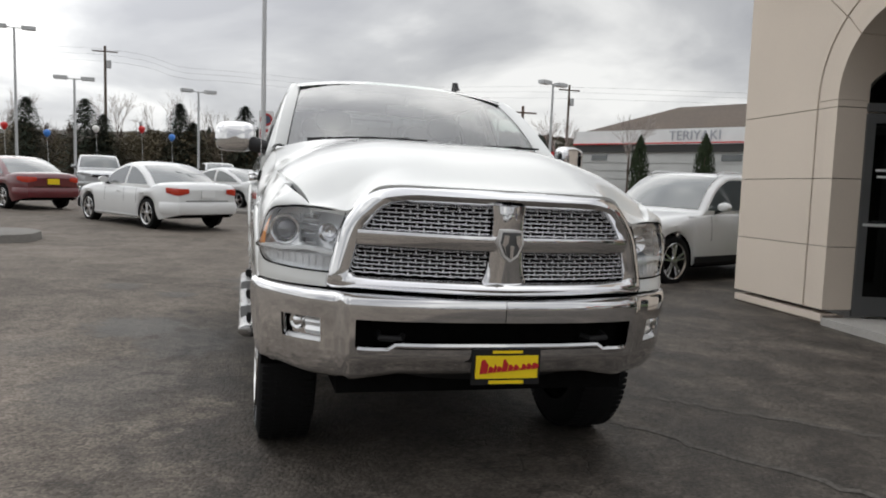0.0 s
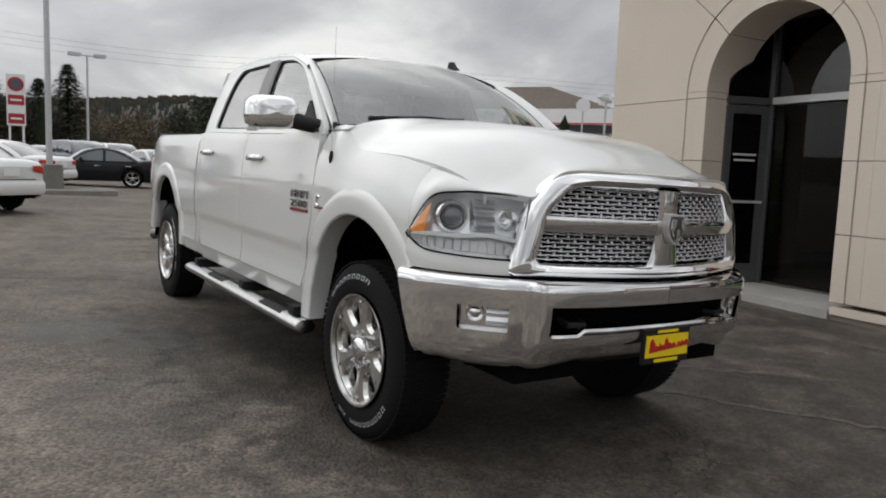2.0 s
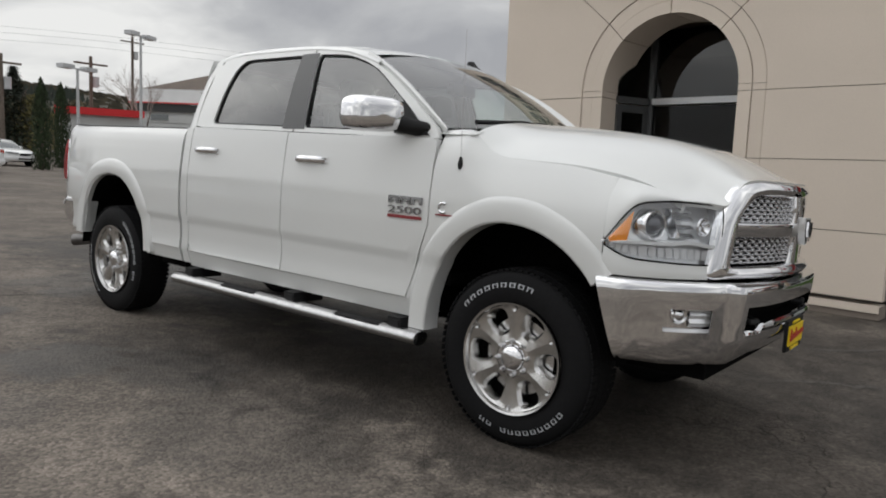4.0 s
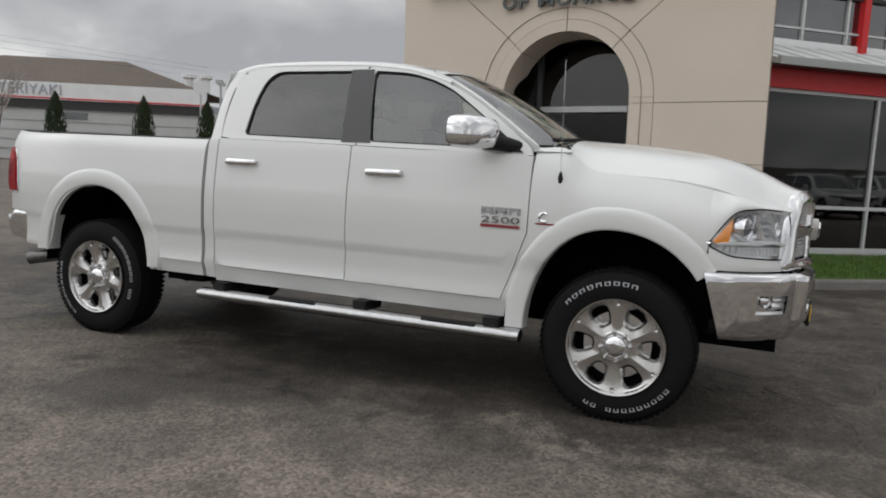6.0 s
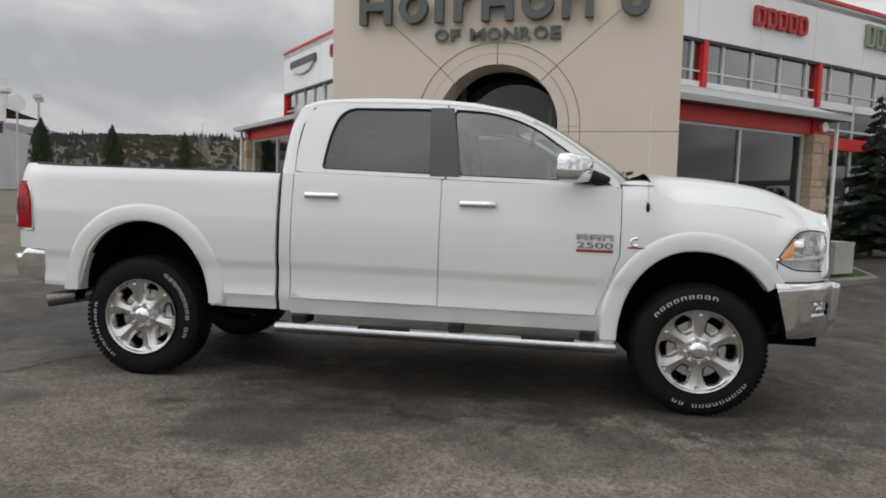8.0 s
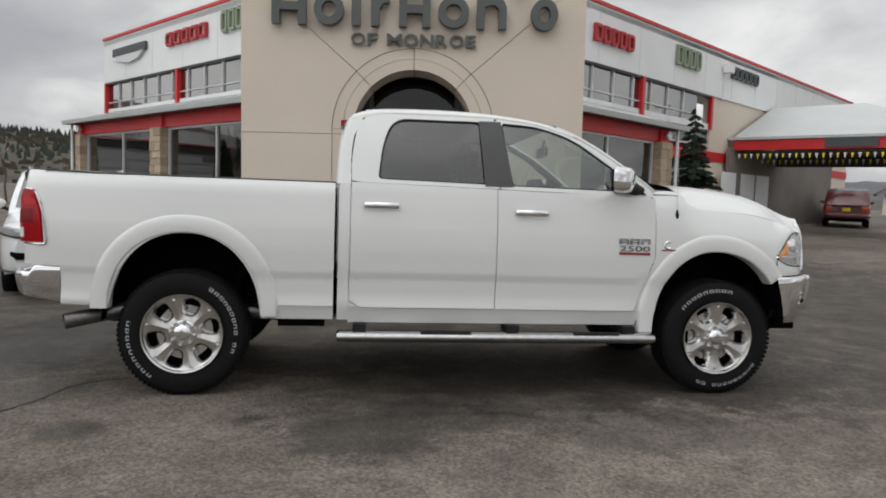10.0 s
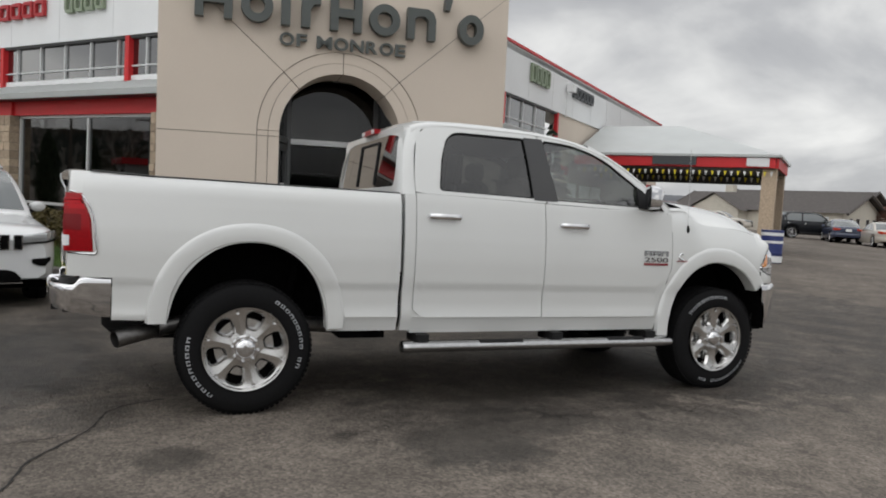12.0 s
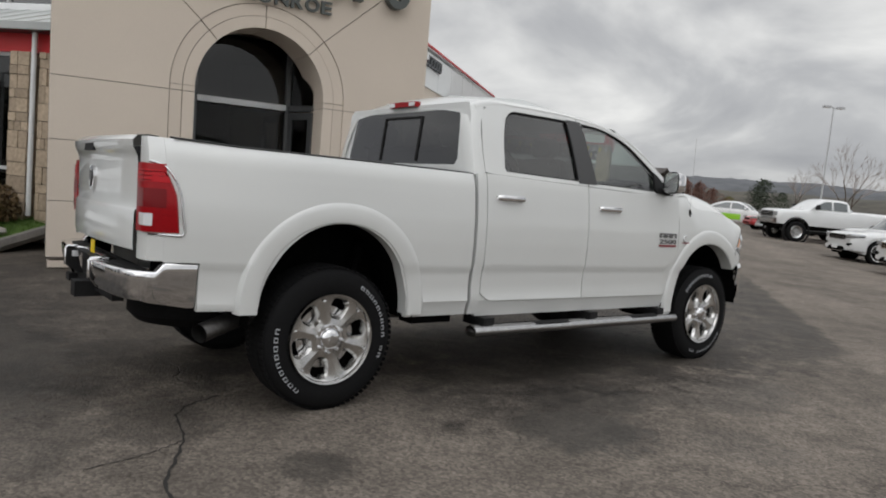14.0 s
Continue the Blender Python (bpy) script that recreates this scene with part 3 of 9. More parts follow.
for s0, s1 in ((0.915, 2.56), (-2.56, -0.915)):
    tpart("base_strip", M().box(((s0 + s1) / 2, 0.10, -0.028), (s1 - s0, 0.20, 0.080)), STUCCO)
    # brown strip at the wall's foot draws the thin shadow line there
    tpart("base_kerb", M().box(((s0 + s1) / 2, 0.15, -0.07), (s1 - s0 + 0.01, 0.25, 0.14)), JOINT)

# porch behind the arch
for sg in (-1, 1):
    tpart("porch_wall", M().box((sg * 0.965, 0.90, 1.6), (0.10, 0.5, 3.4)), STUCCO)
tpart("porch_slab", M().box((0.0, 0.48, -0.075), (1.80, 0.97, 0.10)), CONCRETE, None, "pale concrete doorstep slab")
# glazed entrance: angled side panels, corner posts and a wide opening between
DY = 0.97
ent = tpart("entrance", M().box((0.70, DY, 1.62), (0.07, 0.08, 3.30)).box((-0.70, DY, 1.62), (0.07, 0.08, 3.30)), ENTRANCE_GREY, None, "glazed grey metal entrance with fanlight")
tpart("transom", M().box((0, DY - 0.01, 2.29), (1.33, 0.10, 0.085)), ALU, ent, "pale metal transom")
tpart("fanlight_bar", M().box((0, DY + 0.3, 2.98), (1.35, 0.06, 0.16)), INTERIOR_RED, ent)
fan = tpart("fanlight", M().box((0, DY + 0.02, 2.80), (1.33, 0.012, 0.94)), GLASS_SHOP, ent)
fan.visible_shadow = False


def side_bar(m, sg, f0, f1, z0, z1, thick, off=0.0):
    """A bar of the angled side panel between two shares of its width."""
    ax, ay, bx, by = 0.895, 0.36, 0.735, 0.93
    f = (f0 + f1) / 2
    L = math.hypot(bx - ax, by - ay)
    nx, ny = -(by - ay) / L, (bx - ax) / L
    return m.box((sg * (ax + (bx - ax) * f + nx * off), ay + (by - ay) * f + ny * off, (z0 + z1) / 2), (L * (f1 - f0), thick, z1 - z0), math.atan2(by - ay, sg * (bx - ax)))


for sg in (1, -1):
    m = M()
    for f0, f1, z0, z1 in ((0.0, 0.15, 0.0, 2.22), (0.85, 1.0, 0.0, 2.22), (0.15, 0.85, 2.12, 2.22), (0.15, 0.85, 0.0, 0.22)):
        side_bar(m, sg, f0, f1, z0, z1, 0.05)
    leaf = tpart("door_leaf", m, ENTRANCE_GREY, ent, "closed glazed door leaf")
    pane = tpart("door_pane", side_bar(M(), sg, 0.15, 0.85, 0.22, 2.12, 0.012), GLASS_SHOP, leaf)
    pane.visible_shadow = False
    tpart("push_bar", side_bar(M(), sg, 0.05, 0.95, 1.00, 1.03, 0.025, 0.05), ALU, leaf)
    if sg > 0:
        for k, (f0, f1) in enumerate(((0.22, 0.78), (0.25, 0.75))):
            tpart("door_notice", side_bar(M(), sg, f0, f1, 1.60 - 0.07 * k, 1.622 - 0.07 * k, 0.003, 0.012), PANEL_WHITE, leaf)
    tpart("side_transom", side_bar(M(), sg, 0.0, 1.0, 2.24, 2.33, 0.07), ENTRANCE_GREY, ent)
    pane = tpart("side_fanlight", side_bar(M(), sg, 0.02, 0.98, 2.33, 3.25, 0.012), GLASS_SHOP, ent)
    pane.visible_shadow = False
# open leaf, swung inwards
leaf = tpart("door_leaf", M().box((-0.62, DY + 0.78, 1.08), (0.05, 0.09, 2.2)).box((-0.62, DY + 0.08, 1.08), (0.05, 0.09, 2.2)).box((-0.62, DY + 0.43, 2.13), (0.05, 0.61, 0.1)).box((-0.62, DY + 0.43, 0.1), (0.05, 0.61, 0.2)), ENTRANCE_GREY, ent, "open glazed door leaf")
tpart("pull_handle", M().tube([(-0.56, DY + 0.70, 0.75), (-0.56, DY + 0.70, 1.85)], 0.016, 8), ALU, leaf)
door_glass = tpart("entrance_pane", M().box((0, DY, 1.12), (1.33, 0.010, 2.22)), GLASS_DOOR, ent, "tall entrance pane")
door_glass.visible_shadow = False
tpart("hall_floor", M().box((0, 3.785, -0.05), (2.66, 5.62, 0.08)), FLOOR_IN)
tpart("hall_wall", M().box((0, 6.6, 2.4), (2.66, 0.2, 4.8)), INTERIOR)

# big raised shapes where the name stands, and the line under it
def hollow(outer, inner, a0, a1, at):
    """One solid band between an outer and an inner outline, from depth a0 to a1."""
    loops = [[at(x, z, a) for x, z in line] for line, a in ((outer, a0), (inner, a0), (inner, a1), (outer, a1), (outer, a0))]
    return M().grid(loops, wrap=True)


s = 2.10
for w, h, kind in ((0.50, 0.66, "tall"), (0.44, 0.46, "low"), (0.17, 0.66, "dot"), (0.30, 0.46, "arm"), (0.46, 0.66, "tall"), (0.46, 0.46, "low"), (0.44, 0.46, "arch"), (0.14, 0.16, "tick"), (0.40, 0.46, "low")):
    z0 = 3.86
    k = 0.115
    at = lambda x, z, a: (s - x, a, z0 + z)
    if kind == "low":
        ring_ = [(math.cos(a), math.sin(a)) for a in np.linspace(0, math.tau, 29)[:-1]]
        shapes = [hollow([(w / 2 * (1 + c), h / 2 * (1 + q)) for c, q in ring_], [(w / 2 + (w / 2 - k) * c, h / 2 + (h / 2 - k) * q) for c, q in ring_], -0.16, -0.04, at)]
    elif kind == "tall":
        out_ = [(0, 0), (k, 0), (k, 0.20), (w - k, 0.20), (w - k, 0), (w, 0), (w, h * 0.90), (w - k * 0.6, h), (0, h)]
        shapes = [hollow(out_, [(min(max(x, k), w - k), min(max(z, 0.32), h - k)) for x, z in out_], -0.16, -0.04, at)]
    elif kind == "arch":
        shapes = [M().prism([(0, 0), (k, 0), (k, h - k * 1.3), (k * 1.6, h - k), (w - k * 1.5, h - k), (w - k, h - k * 1.5), (w - k, 0), (w, 0), (w, h * 0.68), (w * 0.90, h * 0.90), (w * 0.70, h), (0, h)], -0.16, -0.04, at)]
    elif kind == "dot":
        shapes = [M().prism([(0, a), (k * 1.1, a), (k * 1.1, b), (0, b)], -0.16, -0.04, at) for a, b in ((0, 0.46), (0.54, h))]
    elif kind == "arm":
        shapes = [M().prism([(0, 0), (w * 0.42, 0), (w * 0.42, h * 0.55), (w * 0.60, h * 0.72), (w * 0.9, h * 0.74), (w * 0.9, h), (0, h)], -0.16, -0.04, at)]
    else:
        shapes = [M().prism([(0.02, 0.48), (0.10, 0.48), (0.14, 0.66), (0.02, 0.66)], -0.16, -0.04, at)]
    for m in shapes:
        tpart("raised_sign_shape", m, SIGN_GREY, wall, "raised dark grey metal sign shape")
    s -= w + 0.115
letters = [c for c in "OF MONROE"]
widths = {"O": 0.205, "F": 0.150, " ": 0.075, "M": 0.225, "N": 0.200, "R": 0.175, "E": 0.155}
gap = (1.86 - sum(widths[c] for c in letters)) / (len(letters) - 1)
at_s = 0.93
for c in letters:
    if c != " ":
        d = font_mesh(c, 0.245, 0.02, 0.005)
        xs_ = [v.co.x for v in d.vertices]
        f = widths[c] / (max(xs_) - min(xs_))
        d.transform(TOWER @ Matrix(((-f, 0, 0, at_s + 0.01 + f * min(xs_)), (0, 0, -1, -0.05), (0, 1.0, 0, 3.60), (0, 0, 0, 1))))
        d.materials.append(SIGN_GREY)
        ob = new("sign_letter", d)
        ob.parent = wall
        tagged(ob, "raised dark grey letter")
    at_s -= widths[c] + gap

# wings: w along the wall from the corner, d into the building
WR = Matrix(((0.618, 0.786, 0, 8.90), (-0.786, 0.618, 0, 1.28), (0, 0, 1, 0), (0, 0, 0, 1)))
WL = Matrix(((0.786, 0.618, 0, 8.90), (0.618, -0.786, 0, 1.28), (0, 0, 1, 0), (0, 0, 0, 1)))


def stone_pillar(wp, name, W, w, wide, top):
    core = wp(name, M().box((w, 0.02, top / 2 - 0.1), (wide - 0.03, 0.42, top + 0.1)), MORTAR, None, "tan stone pillar")
    rng = random.Random(int(w * 100) + 7)
    z = -0.15
    while z < top - 0.02:
        h = rng.choice((0.18, 0.22, 0.28, 0.34))
        h = min(h, top - z)
        a = w - wide / 2
        cuts = rng.choice(((1.0,), (0.45, 1.0), (0.6, 1.0), (0.35, 0.7, 1.0)))
        last = 0.0
        for c in cuts:
            x0, x1 = a + wide * last + 0.006, a + wide * c - 0.006
            p = rng.uniform(0.0, 0.025)
            wp("stone", M().box(((x0 + x1) / 2, -0.02 - p / 2, z + h / 2), (x1 - x0, 0.42 + p, h - 0.014)), STONE, core)
            last = c
        z += h


def wing(W, F, bump_end, pillars, bays, wall_end, reddiv, upper_end):
    """W carries the upper storey, F the ground-floor front that stands well before it."""
    def wp(name, m, material, parent=None, label="", angle=30.0):
        return part(name, m.moved(W), material, parent or show, label, angle)

    def fp(name, m, material, parent=None, label="", angle=30.0):
        return part(name, m.moved(F), material, parent or show, label, angle)

    w0, w1 = 2.2, 3.0
    D = 1.2
    # ground-floor front under a lean-to roof
    fp("red_fascia", M().box(((w1 + bump_end) / 2, -0.03, 3.41), (bump_end - w1, 0.12, 0.38)), RED_TRIM, None, "red fascia board under the metal eaves")
    ends = (F @ Vector((w1, -0.42, 3.72)), F @ Vector((bump_end + 0.35, -0.42, 3.72)), W @ Vector((bump_end + 0.35, D, 4.27)), W @ Vector((w0, D, 4.27)))
    down = Vector((0, 0, -0.09))
    rf = part("lean_to_roof", M().add([*ends, *(p + down for p in ends)], [(0, 1, 2, 3), (7, 6, 5, 4), (0, 4, 5, 1), (1, 5, 6, 2), (2, 6, 7, 3), (3, 7, 4, 0)]), ROOF_METAL, show, "pale metal lean-to roof", 30)
    fp("gutter", M().prism([(-0.50, 3.60), (-0.52, 3.74), (-0.40, 3.76), (-0.38, 3.60)], w1, bump_end + 0.38, lambda s_, z, a: (a, s_, z)), ROOF_METAL, rf)
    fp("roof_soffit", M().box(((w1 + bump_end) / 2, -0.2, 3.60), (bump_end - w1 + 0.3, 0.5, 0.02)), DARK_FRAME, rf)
    n = int((bump_end - w1) / 0.5)
    for k in range(n):
        p, q = ends[0].lerp(ends[1], (k + 0.5) / n), ends[3].lerp(ends[2], (k + 0.5) / n)
        part("roof_seam", M().tube([p + Vector((0, 0, 0.008)), q + Vector((0, 0, 0.008))], 0.012, 4), ROOF_METAL, rf)
    for p, wide, cap in pillars:
        stone_pillar(fp, "stone_pillar", F, p, wide, 3.22)
        if cap:
            fp("pillar_cap", M().box((p, -0.06, 3.36), (wide * 0.80, 0.20, 0.46)), RED_TRIM)
    for a, b, mull in bays:
        win = fp("shop_window", M().box(((a + b) / 2, 0.05, 3.19), (b - a, 0.10, 0.08)).box(((a + b) / 2, 0.05, 0.90), (b - a, 0.10, 0.07)).box(((a + b) / 2, 0.05, 0.0), (b - a, 0.10, 0.12)).box((a + 0.04, 0.05, 1.6), (0.08, 0.10, 3.2)).box((b - 0.04, 0.05, 1.6), (0.08, 0.10, 3.2)), ALU, None, "tall showroom window in a pale metal frame")
        for mm in mull:
            fp("mullion", M().box((mm, 0.05, 1.6), (0.065, 0.10, 3.2)), ALU, win)
        edges = [a] + list(mull) + [b]
        for e0, e1 in zip(edges[:-1], edges[1:]):
            for z0, z1 in ((0.06, 0.88), (0.93, 3.16)):
                pn = fp("pane", M().box(((e0 + e1) / 2, 0.06, (z0 + z1) / 2), (e1 - e0 - 0.05, 0.012, z1 - z0)), GLASS_SHOP, win)
                pn.visible_shadow = False
    # end wall and floor of the front, and its plinth
    e0, e1 = F @ Vector((bump_end - 0.06, 0.1, 0)), W @ Vector((bump_end - 0.06, D, 0))
    part("bay_end_wall", M().add([(e0.x, e0.y, -0.3), (e1.x, e1.y, -0.3), (e1.x, e1.y, 4.2), (e0.x, e0.y, 2.95), (e0.x + 0.1, e0.y + 0.1, -0.3), (e1.x + 0.1, e1.y + 0.1, -0.3), (e1.x + 0.1, e1.y + 0.1, 4.2), (e0.x + 0.1, e0.y + 0.1, 2.95)], [(0, 1, 2, 3), (7, 6, 5, 4), (0, 4, 5, 1), (3, 2, 6, 7), (0, 3, 7, 4), (1, 5, 6, 2)]), STUCCO, show, "", 30)
    fp("bay_floor", M().box(((w1 + bump_end) / 2, 4.6, -0.03), (bump_end - w1, 9.0, 0.06)), FLOOR_IN)
    fp("plinth", M().box(((w1 + bump_end) / 2, 0.11, -0.36), (bump_end - w1, 0.20, 0.58)), CONCRETE)
    # upper storey
    up = wp("upper_wall", M().box(((w0 + upper_end) / 2, D + 0.15, 4.30), (upper_end - w0, 0.3, 0.22)), PANEL_WHITE, None, "white metal-clad upper storey with strip windows")
    wp("parapet", M().box(((w0 + wall_end) / 2, D + 0.10, 6.30), (wall_end - w0, 0.40, 1.70)), PANEL_WHITE, up)
    wp("parapet_trim", M().box(((w0 + wall_end) / 2, D + 0.08, 7.19), (wall_end - w0 + 0.04, 0.46, 0.10)), RED_TRIM, up)
    k = 0
    for w in np.arange(w0 + 1.2, wall_end, 2.4):
        wp("panel_joint", M().box((w, D - 0.102, 6.30), (0.012, 0.006, 1.66)), ALU, up)
    wp("window_head", M().box(((w0 + upper_end) / 2, D + 0.02, 5.42), (upper_end - w0, 0.16, 0.08)), DARK_FRAME, up)
    divs = list(np.arange(w0, upper_end + 0.01, 1.18))
    for e0, e1 in zip(divs[:-1], divs[1:]):
        fr = wp("strip_window", M().box((e0, D + 0.04, 4.92), (0.05, 0.10, 1.0)).box(((e0 + e1) / 2, D + 0.04, 4.66), (e1 - e0, 0.08, 0.04)), ALU, up)
        pn = wp("pane", M().box(((e0 + e1) / 2, D + 0.06, 4.90), (e1 - e0 - 0.03, 0.012, 1.0)), GLASS_UPPER, fr)
        pn.visible_shadow = False
    for w in reddiv:
        wp("red_post", M().box((w, D - 0.02, 4.82), (0.16, 0.16, 1.24)), RED_TRIM, up)
    # wall below the upper storey past the lean-to
    if wall_end > bump_end:
        wp("rear_fascia", M().box(((bump_end + wall_end) / 2, D + 0.0, 3.20), (wall_end - bump_end, 0.14, 0.36)), RED_TRIM)
        lower = wp("lower_window", M().box(((bump_end + upper_end) / 2, D + 0.05, 3.60), (upper_end - bump_end, 0.1, 0.06)).box(((bump_end + upper_end) / 2, D + 0.05, 0.05), (upper_end - bump_end, 0.1, 0.10)), ALU)
        for w in np.arange(bump_end, upper_end + 0.1, 1.8):
            wp("mullion", M().box((w, D + 0.05, 2.2), (0.07, 0.1, 4.4)), ALU, lower)
        pn = wp("pane", M().box(((bump_end + upper_end) / 2, D + 0.06, 2.15), (upper_end - bump_end, 0.012, 4.1)), GLASS_SHOP, lower)
        pn.visible_shadow = False
    if wall_end > upper_end:
        wp("blank_wall", M().box(((upper_end + wall_end) / 2, D + 0.12, 2.7), (wall_end - upper_end, 0.3, 5.5)), STUCCO)
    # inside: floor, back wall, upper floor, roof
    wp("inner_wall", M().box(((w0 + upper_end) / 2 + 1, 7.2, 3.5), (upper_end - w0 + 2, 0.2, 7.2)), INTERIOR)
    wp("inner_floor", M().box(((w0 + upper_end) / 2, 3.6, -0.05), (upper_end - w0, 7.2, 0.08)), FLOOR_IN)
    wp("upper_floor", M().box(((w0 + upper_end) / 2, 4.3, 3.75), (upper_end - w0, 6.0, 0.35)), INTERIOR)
    wp("wing_roof", M().box(((w0 + wall_end) / 2, 4.2, 7.0), (wall_end - w0, 6.2, 0.15)), ROOF_METAL)
    wp("wing_end", M().box((wall_end - 0.08, 4.2, 3.55), (0.16, 6.0, 7.1)), PANEL_WHITE)
    return wp, up, fp


FR = Matrix(((0.470, 0.597, 0, 5.504), (-0.597, 0.470, 0, 1.057), (0, 0, 0.76, 0.312), (0, 0, 0, 1)))
FL = Matrix(((0.605, 0.476, 0, 5.611), (0.476, -0.605, 0, 2.044), (0, 0, 0.77, 0.299), (0, 0, 0, 1)))
wpr, upr, fpr = wing(WR, FR, 9.35, [(8.88, 0.70, True)], [(3.05, 8.48, [5.96])], 34.0, [6.15, 11.0, 16.2], 16.2)
wpl, upl, fpl = wing(WL, FL, 18.0, [(3.86, 0.30, False), (4.48, 0.46, False), (10.82, 0.75, True), (17.5, 0.5, True)], [(4.75, 10.4, [7.4]), (11.3, 17.2, [13.9])], 20.0, [7.6, 13.5, 19.9], 20.0)
# raised maker signs as plain shapes
def sign_blocks(wp, up, w0, w1, z, h, n, material, lean=0.0):
    step = (w1 - w0) / n
    for k in range(n):
        a = w0 + step * k
        t = 0.095
        e = step * 0.84
        outer = [(0, 0), (e * 0.8, 0), (e, h * 0.2), (e, h * 0.8), (e * 0.8, h), (0, h)]
        m = hollow(outer, [(min(max(x, t), e - t), min(max(q, t), h - t)) for x, q in outer], 0.98, 1.08, lambda x, q, d: (a + x, d, z + q))
        wp("raised_sign_shape", m, material, up, "raised sign shape on the parapet")


sign_blocks(wpr, upr, 7.85, 10.15, 6.05, 0.50, 5, SIGN_RED)
sign_blocks(wpr, upr, 13.0, 14.9, 6.15, 0.66, 4, SIGN_GREEN)
sign_blocks(wpr, upr, 17.6, 20.3, 6.30, 0.46, 6, SIGN_DARK)
sign_blocks(wpl, upl, 11.2, 14.2, 6.22, 0.46, 5, SIGN_RED)
sign_blocks(wpl, upl, 8.5, 10.3, 6.2, 0.66, 4, SIGN_GREEN)
m = M()
m.box((17.3, 1.03, 6.50), (3.0, 0.10, 0.30))
wpl("raised_sign_shape", m, SIGN_DARK, upl, "raised sign shape on the parapet")
m = M().prism([(16.0, 6.35), (18.8, 6.35), (18.2, 6.12), (17.3, 6.02), (16.5, 6.10)], 0.99, 1.08)
wpl("raised_sign_shape", m, SILVER_PAINT, upl, "raised sign shape on the parapet")
# downpipes, wall lamps
for wp, w in ((fpl, 4.16), (fpl, 18.15), (fpr, 9.52)):
    wp("downpipe", M().tube([(w, -0.22, 3.62), (w, -0.22, 0.0)], 0.05, 8), PANEL_WHITE)
for wp, w in ((fpl, 17.4), (fpr, 8.9)):
    wp("wall_lamp", M().lathe([(0, 0.05), (-0.10, 0.12), (-0.16, 0.13), (-0.17, 0.001)], 14, (w, -0.14, 3.42), "y"), PANEL_WHITE)
wpr("camera_box", M().box((17.0, 0.9, 6.55), (0.35, 0.3, 0.3)).tube([(17.0, 1.1, 6.5), (17.0, 1.1, 5.4)], 0.05, 8), PANEL_WHITE)

# ---- the white pickup truck ----
# its own axes: x across, y back from the front axle, z up from the ground
truck = thing("pickup_truck", "white crew cab pickup truck with chrome bumpers parked on asphalt", "pickup truck", pose(0, 0, 0, 0, LEAN, 0))
WHEELBASE = 3.790

SIDE = [(0.42, 0.900), (0.52, 0.935), (0.60, 0.955), (0.615, 0.968), (0.63, 0.964), (0.70, 0.958), (0.818, 0.963), (0.836, 0.976), (1.00, 0.982), (1.15, 0.978), (1.30, 0.962), (1.42, 0.945), (1.50, 0.925)]


def side_x(y, z):
    """Half width of the body's side."""
    x = lut(z, SIDE)
    front = max(0.0, -0.05 - y)
    x -= 0.028 * front ** 2 / 0.25
    return x


def green_x(z):
    """Half width of the cab above the belt line."""
    return soft_lut(z, [(1.44, 0.928), (1.60, 0.880), (1.80, 0.812), (1.92, 0.762), (2.0, 0.728)])


def side_panel(ys, zb, zt, rows=18, xf=side_x, flange=0.035):
    """A skin between a lower and an upper edge, with its rim turned inwards."""
    m = M()
    P = []
    for y in ys:
        b, t = zb(y), zt(y)
        P.append([(-xf(y, b + (t - b) * k / (rows - 1)), y, b + (t - b) * k / (rows - 1)) for k in range(rows)])
    P = np.array(P)
    m.grid(P)
    rim = np.concatenate([P[:, 0], P[-1, 1:], P[-2::-1, -1], P[0, -2:0:-1]])
    inner = rim + np.array([flange, 0, 0])
    m.ring(rim, inner)
    return m


def cos_steps(a, b, n):
    return [a + (b - a) * (1 - math.cos(math.pi * k / (n - 1))) / 2 for k in range(n)]


def arch_z(y, yc, a, z0, b, p):
    if yc < 1 and y > yc:
        a -= 0.085
    d = abs(y - yc) / a
    return z0 + b * max(0.0, 1 - d ** p) ** (1 / p) if d < 1 else z0


REAR_ARCH = (3.772, 0.488, 0.50, 0.592, 2.15)
FRONT_ARCH = (0.055, 0.545, 0.46, 0.59, 2.1)
ROCK = 0.515


def both(name, m, material, label="", parent=None, angle=35.0):
    part(name, m, material, parent or truck, label, angle)
    part(name, m.flipped(), material, parent or truck, label, angle)


# bed side, with the wheel opening
def bed_top(y):
    return lut(y, [(2.79, 1.455), (4.4, 1.462), (4.62, 1.475), (4.80, 1.478)])


def bed_bottom(y):
    arch = arch_z(y, *REAR_ARCH)
    base = lut(y, [(2.79, 0.525), (3.3, 0.525), (4.2, 0.60), (4.80, 0.602)])
    return max(arch if abs(y - REAR_ARCH[0]) < REAR_ARCH[1] else 0, base)


def bed_x(y, z):
    x = side_x(y, z)
    end = max(0.0, y - 4.62)
    top = max(0.0, z - 1.36)
    taper = max(0.0, y - 4.0) / 0.65
    return x - 0.070 * taper ** 1.6 - 0.8 * end ** 2 - 2.2 * top ** 2


ys = cos_steps(2.802, 3.265, 14)[:-1] + cos_steps(3.265, 4.265, 44) + [4.3, 4.38, 4.46, 4.52, 4.566]
m = side_panel(ys, bed_bottom, bed_top, 40, bed_x)
rear = side_panel([4.566, 4.59, 4.62, 4.66, 4.70, 4.741], lambda y: 0.855, bed_top, 40, bed_x, 0.004)
both("bed_side", m.add(rear.v, rear.f), WHITE_PAINT)

# rear corner of the cab behind the doors
both("cab_corner", side_panel(np.linspace(2.70, 2.775, 5), lambda y: ROCK + 0.01, lambda y: 1.46, 20), WHITE_PAINT)
